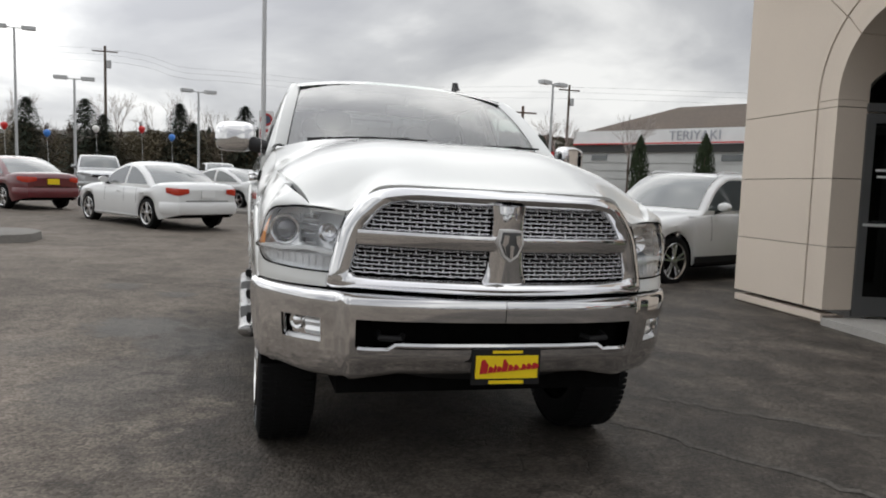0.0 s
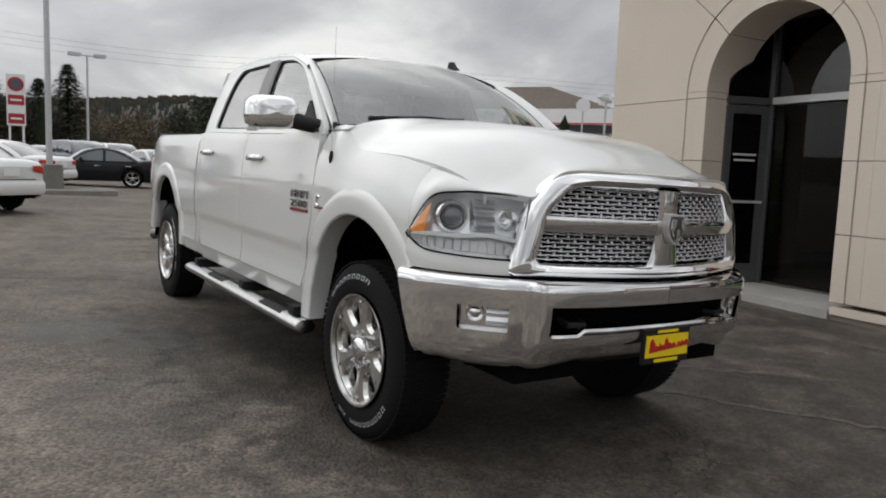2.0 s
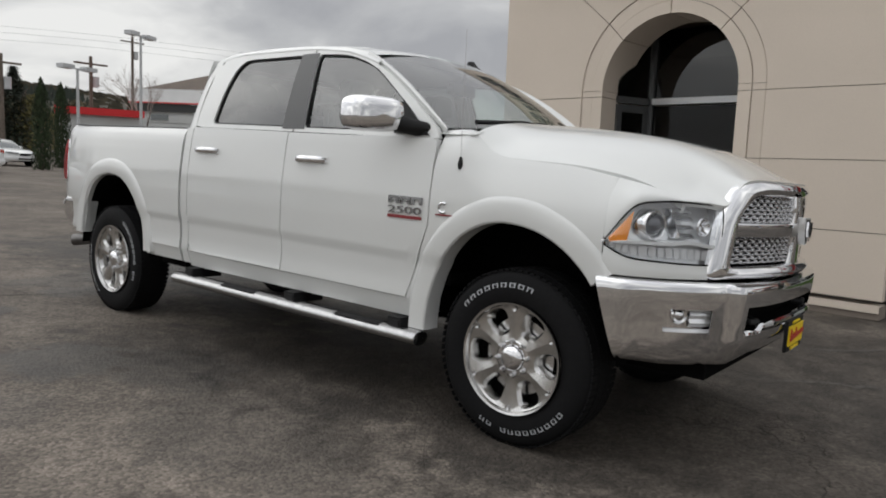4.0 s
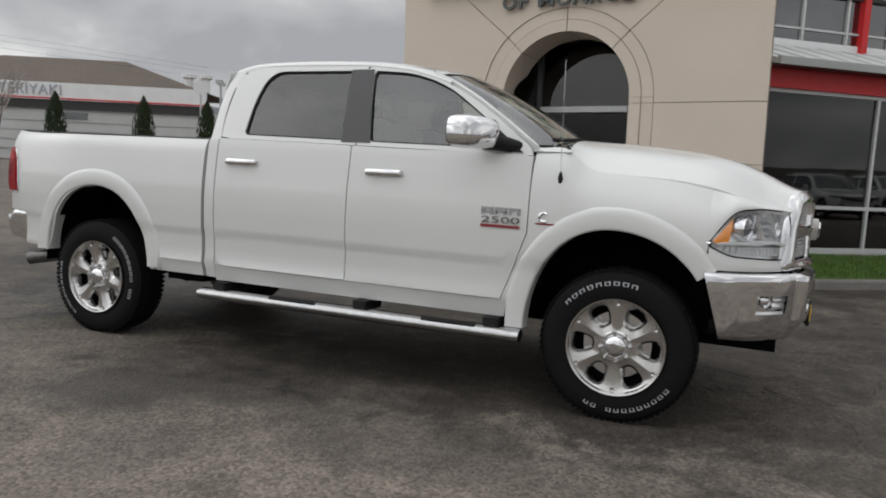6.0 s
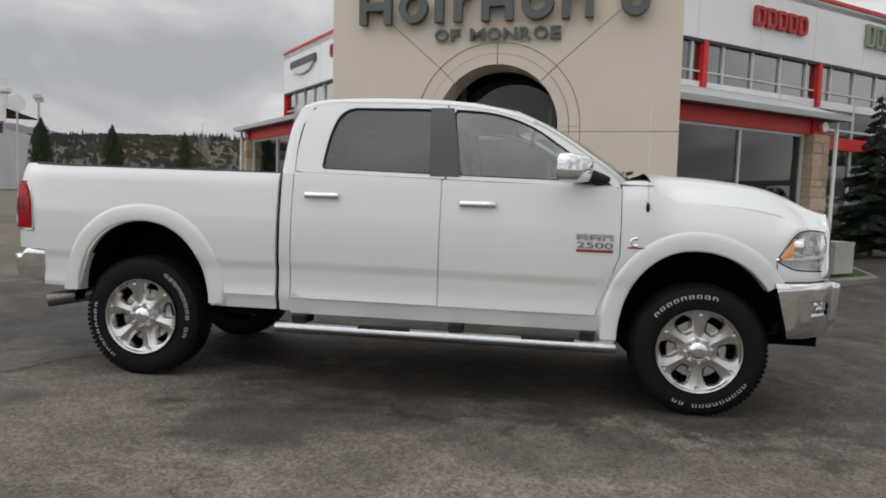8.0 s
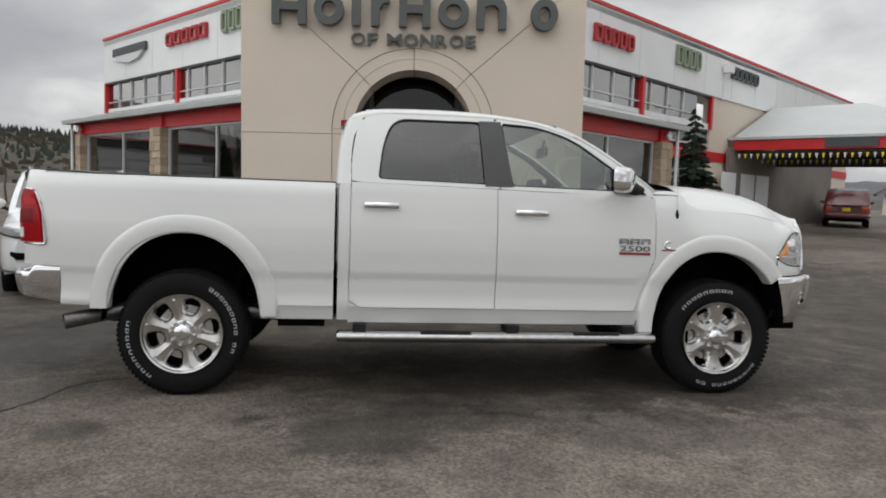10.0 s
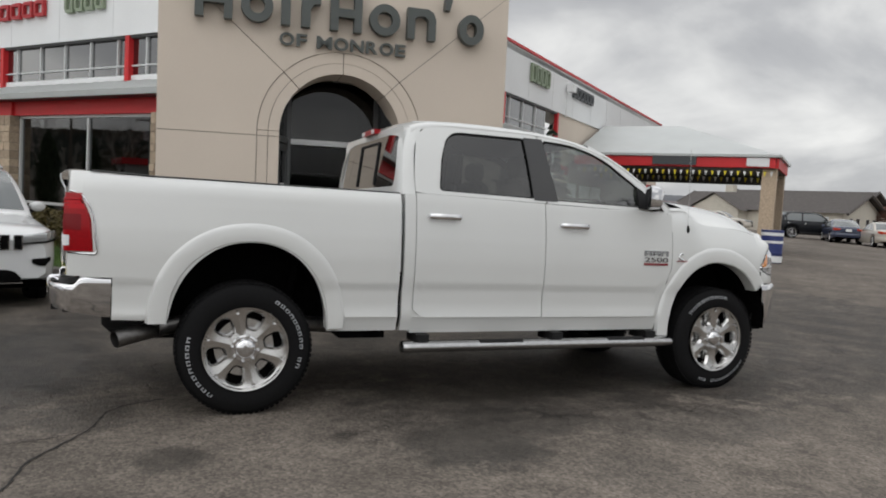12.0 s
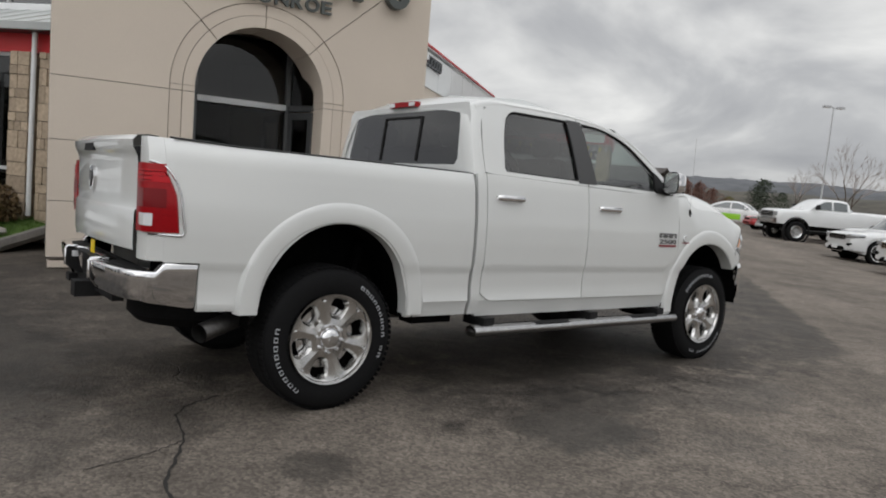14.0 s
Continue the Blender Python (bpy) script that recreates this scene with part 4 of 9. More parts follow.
# doors below the glass; the rear door's back edge sweeps forward at the bottom
def rear_door_low(y):
    return 0.615 if y < 2.60 else 0.615 + 2.4 * (y - 2.60) ** 1.6


def front_door_low(y):
    return 0.612 + (0 if y > 0.66 else 1.15 * (0.66 - y) / 0.14 * 0.35)


both("rear_door", side_panel(list(np.linspace(1.685, 2.58, 12)) + list(np.linspace(2.60, 2.692, 7)), rear_door_low, lambda y: lut(y, [(1.68, 1.448), (2.7, 1.468)]), 34), WHITE_PAINT)
both("front_door", side_panel(list(np.linspace(0.525, 0.66, 6)) + list(np.linspace(0.70, 1.677, 12)), front_door_low, lambda y: lut(y, [(0.52, 1.428), (1.68, 1.447)]), 34), WHITE_PAINT)
both("sill", side_panel(np.linspace(0.62, 2.70, 8), lambda y: 0.505, lambda y: 0.606 if y < 2.68 else 0.62, 4, lambda y, z: side_x(y, z) - 0.004), WHITE_PAINT)

both("body_shell", side_panel(np.linspace(0.56, 2.77, 12), lambda y: 0.52, lambda y: 1.44, 20, lambda y, z: side_x(y, z) - 0.014), WHITE_PAINT)

# front wing
HOOD_CUT = [(-0.685, 1.214), (-0.63, 1.240), (-0.53, 1.270), (-0.385, 1.300), (-0.24, 1.326), (-0.09, 1.340), (0.06, 1.350), (0.17, 1.362), (0.25, 1.398), (0.32, 1.458), (0.36, 1.482), (0.52, 1.478)]
HOOD_EDGE = [(-0.685, 0.772), (-0.62, 0.800), (-0.53, 0.836), (-0.38, 0.868), (-0.10, 0.886), (0.15, 0.886), (0.30, 0.872), (0.52, 0.86)]


def wing_x(y, z):
    top = soft_lut(y, HOOD_CUT)
    x = side_x(y, min(z, 1.30))
    u = max(0.0, (z - (top - 0.26)) / 0.26)
    return x + (soft_lut(y, HOOD_EDGE) + 0.004 - x) * u ** 2.4


def wing_bottom(y):
    if y > FRONT_ARCH[0] + FRONT_ARCH[1] - 0.085:
        return ROCK
    a = arch_z(y, *FRONT_ARCH)
    low = ROCK if y > 0 else 0.885
    return max(a, low)


# shut line with the door leans back towards the sill
ys = cos_steps(-0.425, 0.519, 46)
both("front_wing", side_panel(ys, wing_bottom, lambda y: soft_lut(y, HOOD_CUT), 20, wing_x), WHITE_PAINT)
low = M()
P = []
for k in range(9):
    z = 0.512 + 0.488 * k / 8
    dy = 0.655 - 0.348 * max(0.0, z - 0.612)
    ya = FRONT_ARCH[0] + (FRONT_ARCH[1] - 0.085) * max(0.0, 1 - max(0.0, (z - FRONT_ARCH[2]) / FRONT_ARCH[3]) ** 2.1) ** (1 / 2.1) + 0.02
    ya = min(max(ya, 0.42), 0.515)
    P.append([(-side_x(y, z) + 0.001, y, z) for y in np.linspace(ya, dy, 4)])
both("wing_foot", low.grid(P), WHITE_PAINT)


# flares round the wheel openings
def flare(arch, t0, t1, foot_front, n=52):
    yc, a, z0, b, p = arch
    rows = []
    for k in range(n):
        t = t0 + (t1 - t0) * k / (n - 1)
        c, s = math.cos(t), math.sin(t)
        a = arch[1] - (0.085 if yc < 1 and c > 0 else 0)
        y = yc + a * math.copysign(abs(c) ** (2 / p), c)
        foot = z0 if yc < 1 else (0.585 if c > 0 else 0.545)
        z = foot + (b + z0 - foot) * max(s, 0) ** (2 / p)
        # outward direction of the opening
        ny, nz = c / a, max(s, 0) / b
        l = math.hypot(ny, nz)
        ny, nz = ny / l, nz / l
        row = []
        for r, x in ((0.0, -0.10), (0.0, -0.010), (0.002, 0.003), (0.008, 0.009), (0.030, 0.012), (0.085, 0.012), (0.105, 0.009), (0.116, 0.003), (0.124, -0.005)):
            yy, zz = y + ny * r, z + nz * r
            body = wing_x(yy, min(zz, 1.12)) if yc < 1 else bed_x(yy, zz)
            row.append((-(max(body, 0.962) + x if r < 0.11 else body + x), yy, zz))
        rows.append(row)
    return M().grid(rows)


both("rear_flare", flare(REAR_ARCH, -0.10, math.pi + 0.10, 0), WHITE_PAINT)
both("front_flare", flare(FRONT_ARCH, -0.10, math.pi - 0.64, 0), WHITE_PAINT)

# cab: roof, pillars, glass
RAIL = [(0.50, 1.478), (0.70, 1.618), (0.92, 1.765), (1.15, 1.885), (1.40, 1.950), (1.70, 1.982), (2.05, 1.992), (2.40, 1.986), (2.60, 1.970), (2.70, 1.935)]


def rail(y):
    return soft_lut(y, RAIL)


def rail_x(y):
    return green_x(rail(y)) - 0.004 - max(0, 0.9 - y) * 0.05


m = M()
ys = list(np.linspace(1.275, 2.5, 14)) + [2.58, 2.64, 2.69, 2.73, 2.755]
P = []
for y in ys:
    x0, z0 = rail_x(min(y, 2.70)), rail(min(y, 2.70))
    crown = 0.060
    fall = max(0, y - 2.60) ** 2 * 3.2
    row = []
    for k in range(21):
        u = -1 + 2 * k / 20
        yy = y - 0.095 * (1 - u * u) * max(0.0, (1.7 - y) / 0.425)
        edge = 1 - abs(u) ** 2.6
        row.append((u * x0, yy, z0 + crown * edge - fall))
    P.append(row)
P.insert(0, [(x, y - 0.038, z - 0.017) for x, y, z in P[0]])
P.append([(x, 2.752, 1.90) for x, y, z in P[-1]])
part("roof", m.grid(P), WHITE_PAINT, truck)
for xx in (-0.50, 0.50):
    part("roof_rib", M().tube([(xx, y, rail(y) + 0.050 - abs(xx) * 0.02) for y in np.linspace(1.35, 2.6, 8)], 0.006, 6), WHITE_PAINT, truck)

# windscreen
WS_N = 17


def ws_point(u, v):
    """u across -1..1, v from cowl to roof."""
    xb, xt = 0.805, 0.690
    x = u * (xb + (xt - xb) * v)
    yb = 0.60 - 0.22 * (1 - u * u)
    yt = 1.275 - 0.095 * (1 - u * u)
    zb = 1.495 + 0.035 * (1 - u * u)
    zt = 1.928 + 0.058 * (1 - abs(u) ** 2.6)
    bow = 0.030 * math.sin(math.pi * v)
    return (x, yb + (yt - yb) * v - bow * 0.6, zb + (zt - zb) * v + bow)


P = [[ws_point(-1 + 2 * i / (WS_N - 1), j / 10) for i in range(WS_N)] for j in range(11)]
screen = part("windscreen", M().grid(P), GLASS_CLEAR, truck, "clear windscreen glass")
screen.visible_shadow = False
for sx in (-1, 1):
    part("windscreen_seal", M().tube([(x, y + 0.002, z - 0.003) for x, y, z in [ws_point(sx, j / 10) for j in range(11)]], 0.006, 5), BLACK, truck)

# A pillar skin between screen and door frame
m = M()
P = []
for j in range(15):
    v = j / 14
    a = Vector(ws_point(-1, v)) + Vector((-0.004, 0, 0))
    y = 0.50 + (1.22 - 0.50) * v
    c = Vector((-rail_x(y) - 0.002, y, rail(y)))
    row = [a, a.lerp(c, 0.35) + Vector((-0.012, -0.014, 0.016)), a.lerp(c, 0.7) + Vector((-0.012, -0.010, 0.014)), c, c + Vector((0.02, 0.03, -0.03))]
    P.append(row)
both("windscreen_pillar", m.grid(P), WHITE_PAINT)


def ring_skin(outer, inner, depth=0.03, lip=0.0):
    """Door frame between two outlines in (y, z), laid on the cab's side."""
    m = M()
    o = [(-green_x(z) - lip, y, z) for y, z in outer]
    i = [(-green_x(z) - lip, y, z) for y, z in inner]
    m.ring(o, i)
    m.ring(i, [(x + depth, y, z) for x, y, z in i])
    m.ring([(x + depth, y, z) for x, y, z in o], o)
    return m


def outline(pts, n=72):
    """Evenly spaced loop through corner points with (y, z, rounding)."""
    path = []
    k = len(pts)
    for i in range(k):
        p, r = Vector(pts[i][:2]), pts[i][2]
        a, b = Vector(pts[i - 1][:2]), Vector(pts[(i + 1) % k][:2])
        if r <= 0:
            path.append(p)
            continue
        da, db = (a - p).normalized(), (b - p).normalized()
        s, e = p + da * r, p + db * r
        for t in [k / 7 for k in range(8)]:
            path.append((1 - t) ** 2 * s + 2 * t * (1 - t) * p + t * t * e)
    d = [0.0]
    for i in range(len(path)):
        d.append(d[-1] + (path[(i + 1) % len(path)] - path[i]).length)
    out = []
    for q in range(n):
        s = d[-1] * q / n
        i = max(j for j in range(len(path)) if d[j] <= s)
        seg = d[i + 1] - d[i]
        out.append(tuple(path[i].lerp(path[(i + 1) % len(path)], (s - d[i]) / seg if seg else 0)))
    return out


def match(inner, centre, outer_pts):
    """Outer loop sampled in the directions of the inner loop's points."""
    out = []
    dense = outline(outer_pts, 720)
    ang = np.array([math.atan2(z - centre[1], y - centre[0]) for y, z in dense])
    for y, z in inner:
        a = math.atan2(z - centre[1], y - centre[0])
        k = int(np.argmin(np.abs((ang - a + math.pi) % math.tau - math.pi)))
        out.append(dense[k])
    return out


REAR_WIN = [(1.752, 1.480, 0.02), (1.785, 1.934, 0.02), (2.41, 1.930, 0.10), (2.485, 1.76, 0.12), (2.515, 1.494, 0.025)]
REAR_FRAME = [(1.665, 1.452, 0.0), (1.69, 1.966, 0.0), (2.44, 1.966, 0.10), (2.655, 1.925, 0.10), (2.70, 1.60, 0.10), (2.692, 1.470, 0.0)]
FRONT_WIN = [(0.610, 1.462, 0.02), (0.78, 1.60, 0.05), (1.12, 1.842, 0.14), (1.38, 1.918, 0.10), (1.640, 1.932, 0.02), (1.575, 1.476, 0.02)]
FRONT_FRAME = [(0.53, 1.432, 0.0), (0.545, 1.475, 0.02), (0.86, 1.712, 0.15), (1.10, 1.848, 0.15), (1.38, 1.932, 0.15), (1.685, 1.964, 0.0), (1.66, 1.452, 0.0)]
for name, win, frame_pts, centre, gm in (("rear_door_frame", REAR_WIN, REAR_FRAME, (2.12, 1.68), GLASS_TINT), ("front_door_frame", FRONT_WIN, FRONT_FRAME, (1.30, 1.66), GLASS_SIDE)):
    inner = outline(win, 80)
    both(name, ring_skin(match(inner, centre, frame_pts), inner), WHITE_PAINT)
    seal = ring_skin(inner, [(centre[0] + (y - centre[0]) * 0.965, centre[1] + (z - centre[1]) * 0.955) for y, z in inner], 0.015, -0.010)
    both(name.replace("frame", "seal"), seal, BLACK)
    g = M()
    g.add([(-green_x(z) + 0.018, y, z) for y, z in inner] + [(-green_x(centre[1]) + 0.018, *centre)], [(i, (i + 1) % 80, 80) for i in range(80)])
    for mm in (g, g.flipped()):
        pane = part(name.replace("frame", "window"), mm, gm, truck, "dark privacy glass" if gm is GLASS_TINT else "")
        pane.visible_shadow = False
# black pillar between the door windows
both("door_pillar_trim", M().grid([[(-green_x(z) - 0.003, 1.562 + 0.078 * (z - 1.468) / 0.47 + f * (0.205 - 0.045 * (z - 1.468) / 0.47), z) for z in np.linspace(1.468, 1.940, 8)] for f in (0, 0.45, 0.5, 1)]), PILLAR_BLACK)

# rear corner pillar and strip over the doors
m = M()
P = []
for z in np.linspace(1.455, 1.93, 12):
    y0 = soft_lut(z, [(1.45, 2.695), (1.62, 2.700), (1.80, 2.68), (1.93, 2.62)])
    y1 = soft_lut(z, [(1.455, 2.800), (1.70, 2.784), (1.82, 2.766), (1.90, 2.738), (1.95, 2.70)])
    xg = green_x(z)
    P.append([(-xg, y0, z), (-xg - 0.002, y0 + (y1 - y0) * 0.5, z), (-xg + 0.012, y1 - 0.012, z), (-xg + 0.035, y1, z), (-xg + 0.10, y1 + 0.003, z)])
both("cab_pillar", m.grid(P), WHITE_PAINT)
m = M()
P = []
for y in np.linspace(1.10, 2.70, 24):
    zt = rail(y)
    zb = min(zt - 0.012, lut(y, [(1.10, 1.840), (1.38, 1.924), (1.69, 1.958), (2.44, 1.958), (2.62, 1.926), (2.70, 1.886)]))
    P.append([(-green_x(zb) + 0.002, y, zb), (-green_x((zb + zt) / 2) - 0.004, y, (zb + zt) / 2), (-rail_x(y), y, zt + 0.001), (-rail_x(y) + 0.03, y, zt + 0.012)])
both("roof_rail", m.grid(P), WHITE_PAINT)

# back wall of the cab with its sliding window
m = M()
m.box((0, 2.775, 1.20), (1.78, 0.03, 0.56))
part("cab_back", m, WHITE_PAINT, truck)
back = outline([(-0.73, 1.515, 0.03), (-0.675, 1.90, 0.04), (0.675, 1.90, 0.04), (0.73, 1.515, 0.03)], 60)
m = M()


def back_y(z):
    return 2.80 - 0.05 * (z - 1.46) / 0.45


outer = []
for x, z in back:
    outer.append((max(-0.84, min(0.84, x * 1.16)), back_y(z), 1.46 if z < 1.56 else min(1.945, z + 0.045) if z > 1.86 else z))
inner = [(x, back_y(z), z) for x, z in back]
m.ring(outer, inner)
part("cab_back_frame", m, WHITE_PAINT, truck)
pane = part("back_window", M().add(inner + [(0, back_y(1.7), 1.7)], [(i, (i + 1) % 60, 60) for i in range(60)]), GLASS_TINT, truck, "dark privacy glass with a sliding middle pane")
pane.visible_shadow = False
for xx in (-0.24, 0.24):
    part("slider_upright", M().tube([(xx, back_y(z) + 0.004, z) for z in (1.535, 1.70, 1.858)], 0.010, 6), BLACK, truck)
part("slider_rail", M().tube([(xx, back_y(1.858) + 0.004, 1.858) for xx in (-0.24, 0.24)], 0.010, 6), BLACK, truck)
m = M().box((0, 2.762, 1.955), (0.34, 0.05, 0.038))
stop = part("high_brake_light", m, RED_LENS, truck, "red high brake light")
for sx in (-1, 1):
    part("lamp_end", M().box((sx * 0.13, 2.768, 1.955), (0.07, 0.046, 0.03)), CLEAR_LENS, stop)

# bonnet
NOSE = [(0, 0, -0.940, 1.318), (0.30, 0.30, -0.912, 1.318), (0.50, 0.47, -0.874, 1.315), (0.58, 0.535, -0.848, 1.298), (0.66, 0.592, -0.832, 1.240), (0.72, 0.632, -0.820, 1.203), (0.84, 0.700, -0.762, 1.208), (1.0, 0.774, -0.685, 1.212)]
CREST = [(-0.95, 1.306), (-0.875, 1.347), (-0.775, 1.404), (-0.634, 1.458), (-0.42, 1.503), (-0.07, 1.540), (0.30, 1.560), (0.50, 1.566)]


def nose(u, k):
    return soft_lut(abs(u), [(r[0], r[k]) for r in NOSE])


def hood_point(u, v):
    a, sg = abs(u), (1 if u >= 0 else -1)
    yb = 0.335 + 0.10 * (1 - a ** 3) - 0.12 * (1 - a * a)
    y = yb + (nose(u, 2) - yb) * v
    edge = soft_lut(y, HOOD_EDGE)
    x = a * edge + (nose(u, 1) - a * edge) * v ** 4
    zc, ze = soft_lut(y, CREST), soft_lut(max(y, -0.685), HOOD_CUT)
    s = soft_lut(min(1, x / edge), [(0, 0), (0.34, 0.005), (0.46, 0.04), (0.56, 0.12), (0.68, 0.25), (0.80, 0.44), (0.90, 0.68), (0.96, 0.85), (1.0, 1.0)])
    z = zc + (ze - zc) * s
    return (sg * x, y, z + (nose(u, 3) - z) * v ** 7)


P = []
for j in range(45):
    v = 1 - (1 - j / 44) ** 1.4
    row = [hood_point(-1 + 2 * i / 72, v) for i in range(73)]
    row = [(row[0][0] + 0.010, row[0][1], row[0][2] - 0.035)] + row + [(row[-1][0] - 0.010, row[-1][1], row[-1][2] - 0.035)]
    P.append(row)
P.append([(x, y + 0.012, z - 0.022) for x, y, z in P[-1]])
part("bonnet", M().grid(P), WHITE_PAINT, truck, "", 55)
# cowl under the wipers
m = M()
P = []
for v in np.linspace(0, 1, 4):
    P.append([(x * 0.985, 0.36 + 0.23 * v + 0.02 - 0.12 * (1 - (x / 0.84) ** 2) * (1 - 0.2 * v), 1.485 + 0.035 * (1 - (x / 0.84) ** 2)) for x in np.linspace(-0.84, 0.84, 15)])
part("cowl", m.grid(P), BLACK, truck)
both("cowl_side", M().grid([[(-x, y, 1.478 - 0.35 * max(0, x - 0.84)) for y in np.linspace(0.32, 0.62, 5)] for x in (0.78, 0.82, 0.86, 0.90)]), WHITE_PAINT)
for x0, x1 in ((-0.70, -0.02), (0.05, 0.68)):
    m = M()
    m.tube([(x0, 0.47, 1.535), ((x0 + x1) / 2, 0.40, 1.565), (x1, 0.385, 1.572)], [0.014, 0.010, 0.006], 6)
    m.tube([(x0 + 0.05, 0.49, 1.545), (x1 - 0.1, 0.43, 1.58)], 0.006, 5)
    part("wiper", m, BLACK, truck, "black windscreen wiper")

both("bumper_gap", M().box((-0.36, -0.60, 0.870), (0.72, 0.40, 0.02)), DARK)

# headlights
def lamp_point(u, v):
    """u from the outer tip to the grille, v up."""
    bot = [Vector(p) for p in ((-0.966, -0.430, 1.010), (-0.945, -0.53, 0.966), (-0.87, -0.655, 0.955), (-0.77, -0.745, 0.950), (-0.675, -0.800, 0.948))]
    top = [Vector(p) for p in ((-0.963, -0.435, 1.034), (-0.932, -0.535, 1.172), (-0.855, -0.622, 1.201), (-0.757, -0.708, 1.204), (-0.642, -0.805, 1.196))]
    k = min(int(u * 4), 3)
    f = u * 4 - k

    def cr(L):
        p0, p1, p2, p3 = L[max(k - 1, 0)], L[k], L[k + 1], L[min(k + 2, 4)]
        return 0.5 * ((2 * p1) + (p2 - p0) * f + (2 * p0 - 5 * p1 + 4 * p2 - p3) * f * f + (3 * p1 - p0 - 3 * p2 + p3) * f ** 3)

    p = cr(bot).lerp(cr(top), v)
    out = Vector((-0.5, -0.85, 0)).normalized() if u > 0.4 else Vector((-0.85, -0.5, 0)).normalized()
    return p + out * 0.018 * math.sin(math.pi * v)


def lamp_in(u, v, d):
    return Vector(lamp_point(u, v)) + Vector((0.45, 0.85, 0)).normalized() * d


# wing above the headlight, and the white strip below it
P = []
for i in range(19):
    u = 0.72 * i / 18
    b = Vector(lamp_point(u, 1)) + Vector((0, 0, 0.005))
    ty = max(b.y, -0.682)
    e = Vector((-soft_lut(ty, HOOD_EDGE) - 0.004, ty, soft_lut(ty, HOOD_CUT)))
    if i == 0:
        P.append([(b.x + 0.02, -0.415, b.z - 0.004)] + [(b.x + 0.002 + (e.x - b.x) * f ** 2.3, -0.415, b.z + (e.z - b.z) * f) for f in np.linspace(0, 1, 10)] + [(e.x + 0.03, -0.415, e.z - 0.03)])
    P.append([(b.x + 0.02, b.y + 0.03, b.z - 0.004)] + [(b.x + (e.x - b.x) * f ** 2.3, b.y + (e.y - b.y) * f ** 1.6, b.z + (e.z - b.z) * f) for f in np.linspace(0, 1, 10)] + [(e.x + 0.03, e.y, e.z - 0.03)])
both("wing_nose", M().grid(P), WHITE_PAINT, "", None, 50)
P = []
for i in range(21):
    u = i / 20
    b = Vector(lamp_point(u, 0)) - Vector((0, 0, 0.005))
    o = Vector((-0.55, -0.83, 0)).normalized() if u > 0.2 else Vector((-0.9, -0.4, 0)).normalized()
    P.append([tuple(b - o * 0.03), tuple(b), tuple(b + o * 0.004 + Vector((0, 0, -0.03))), (b.x + o.x * 0.006, b.y + o.y * 0.006, 0.905), (b.x + o.x * 0.004, b.y + o.y * 0.004, 0.888), (b.x - o.x * 0.03, b.y - o.y * 0.03, 0.880)])
both("front_apron", M().grid(P), WHITE_PAINT, "", None, 50)


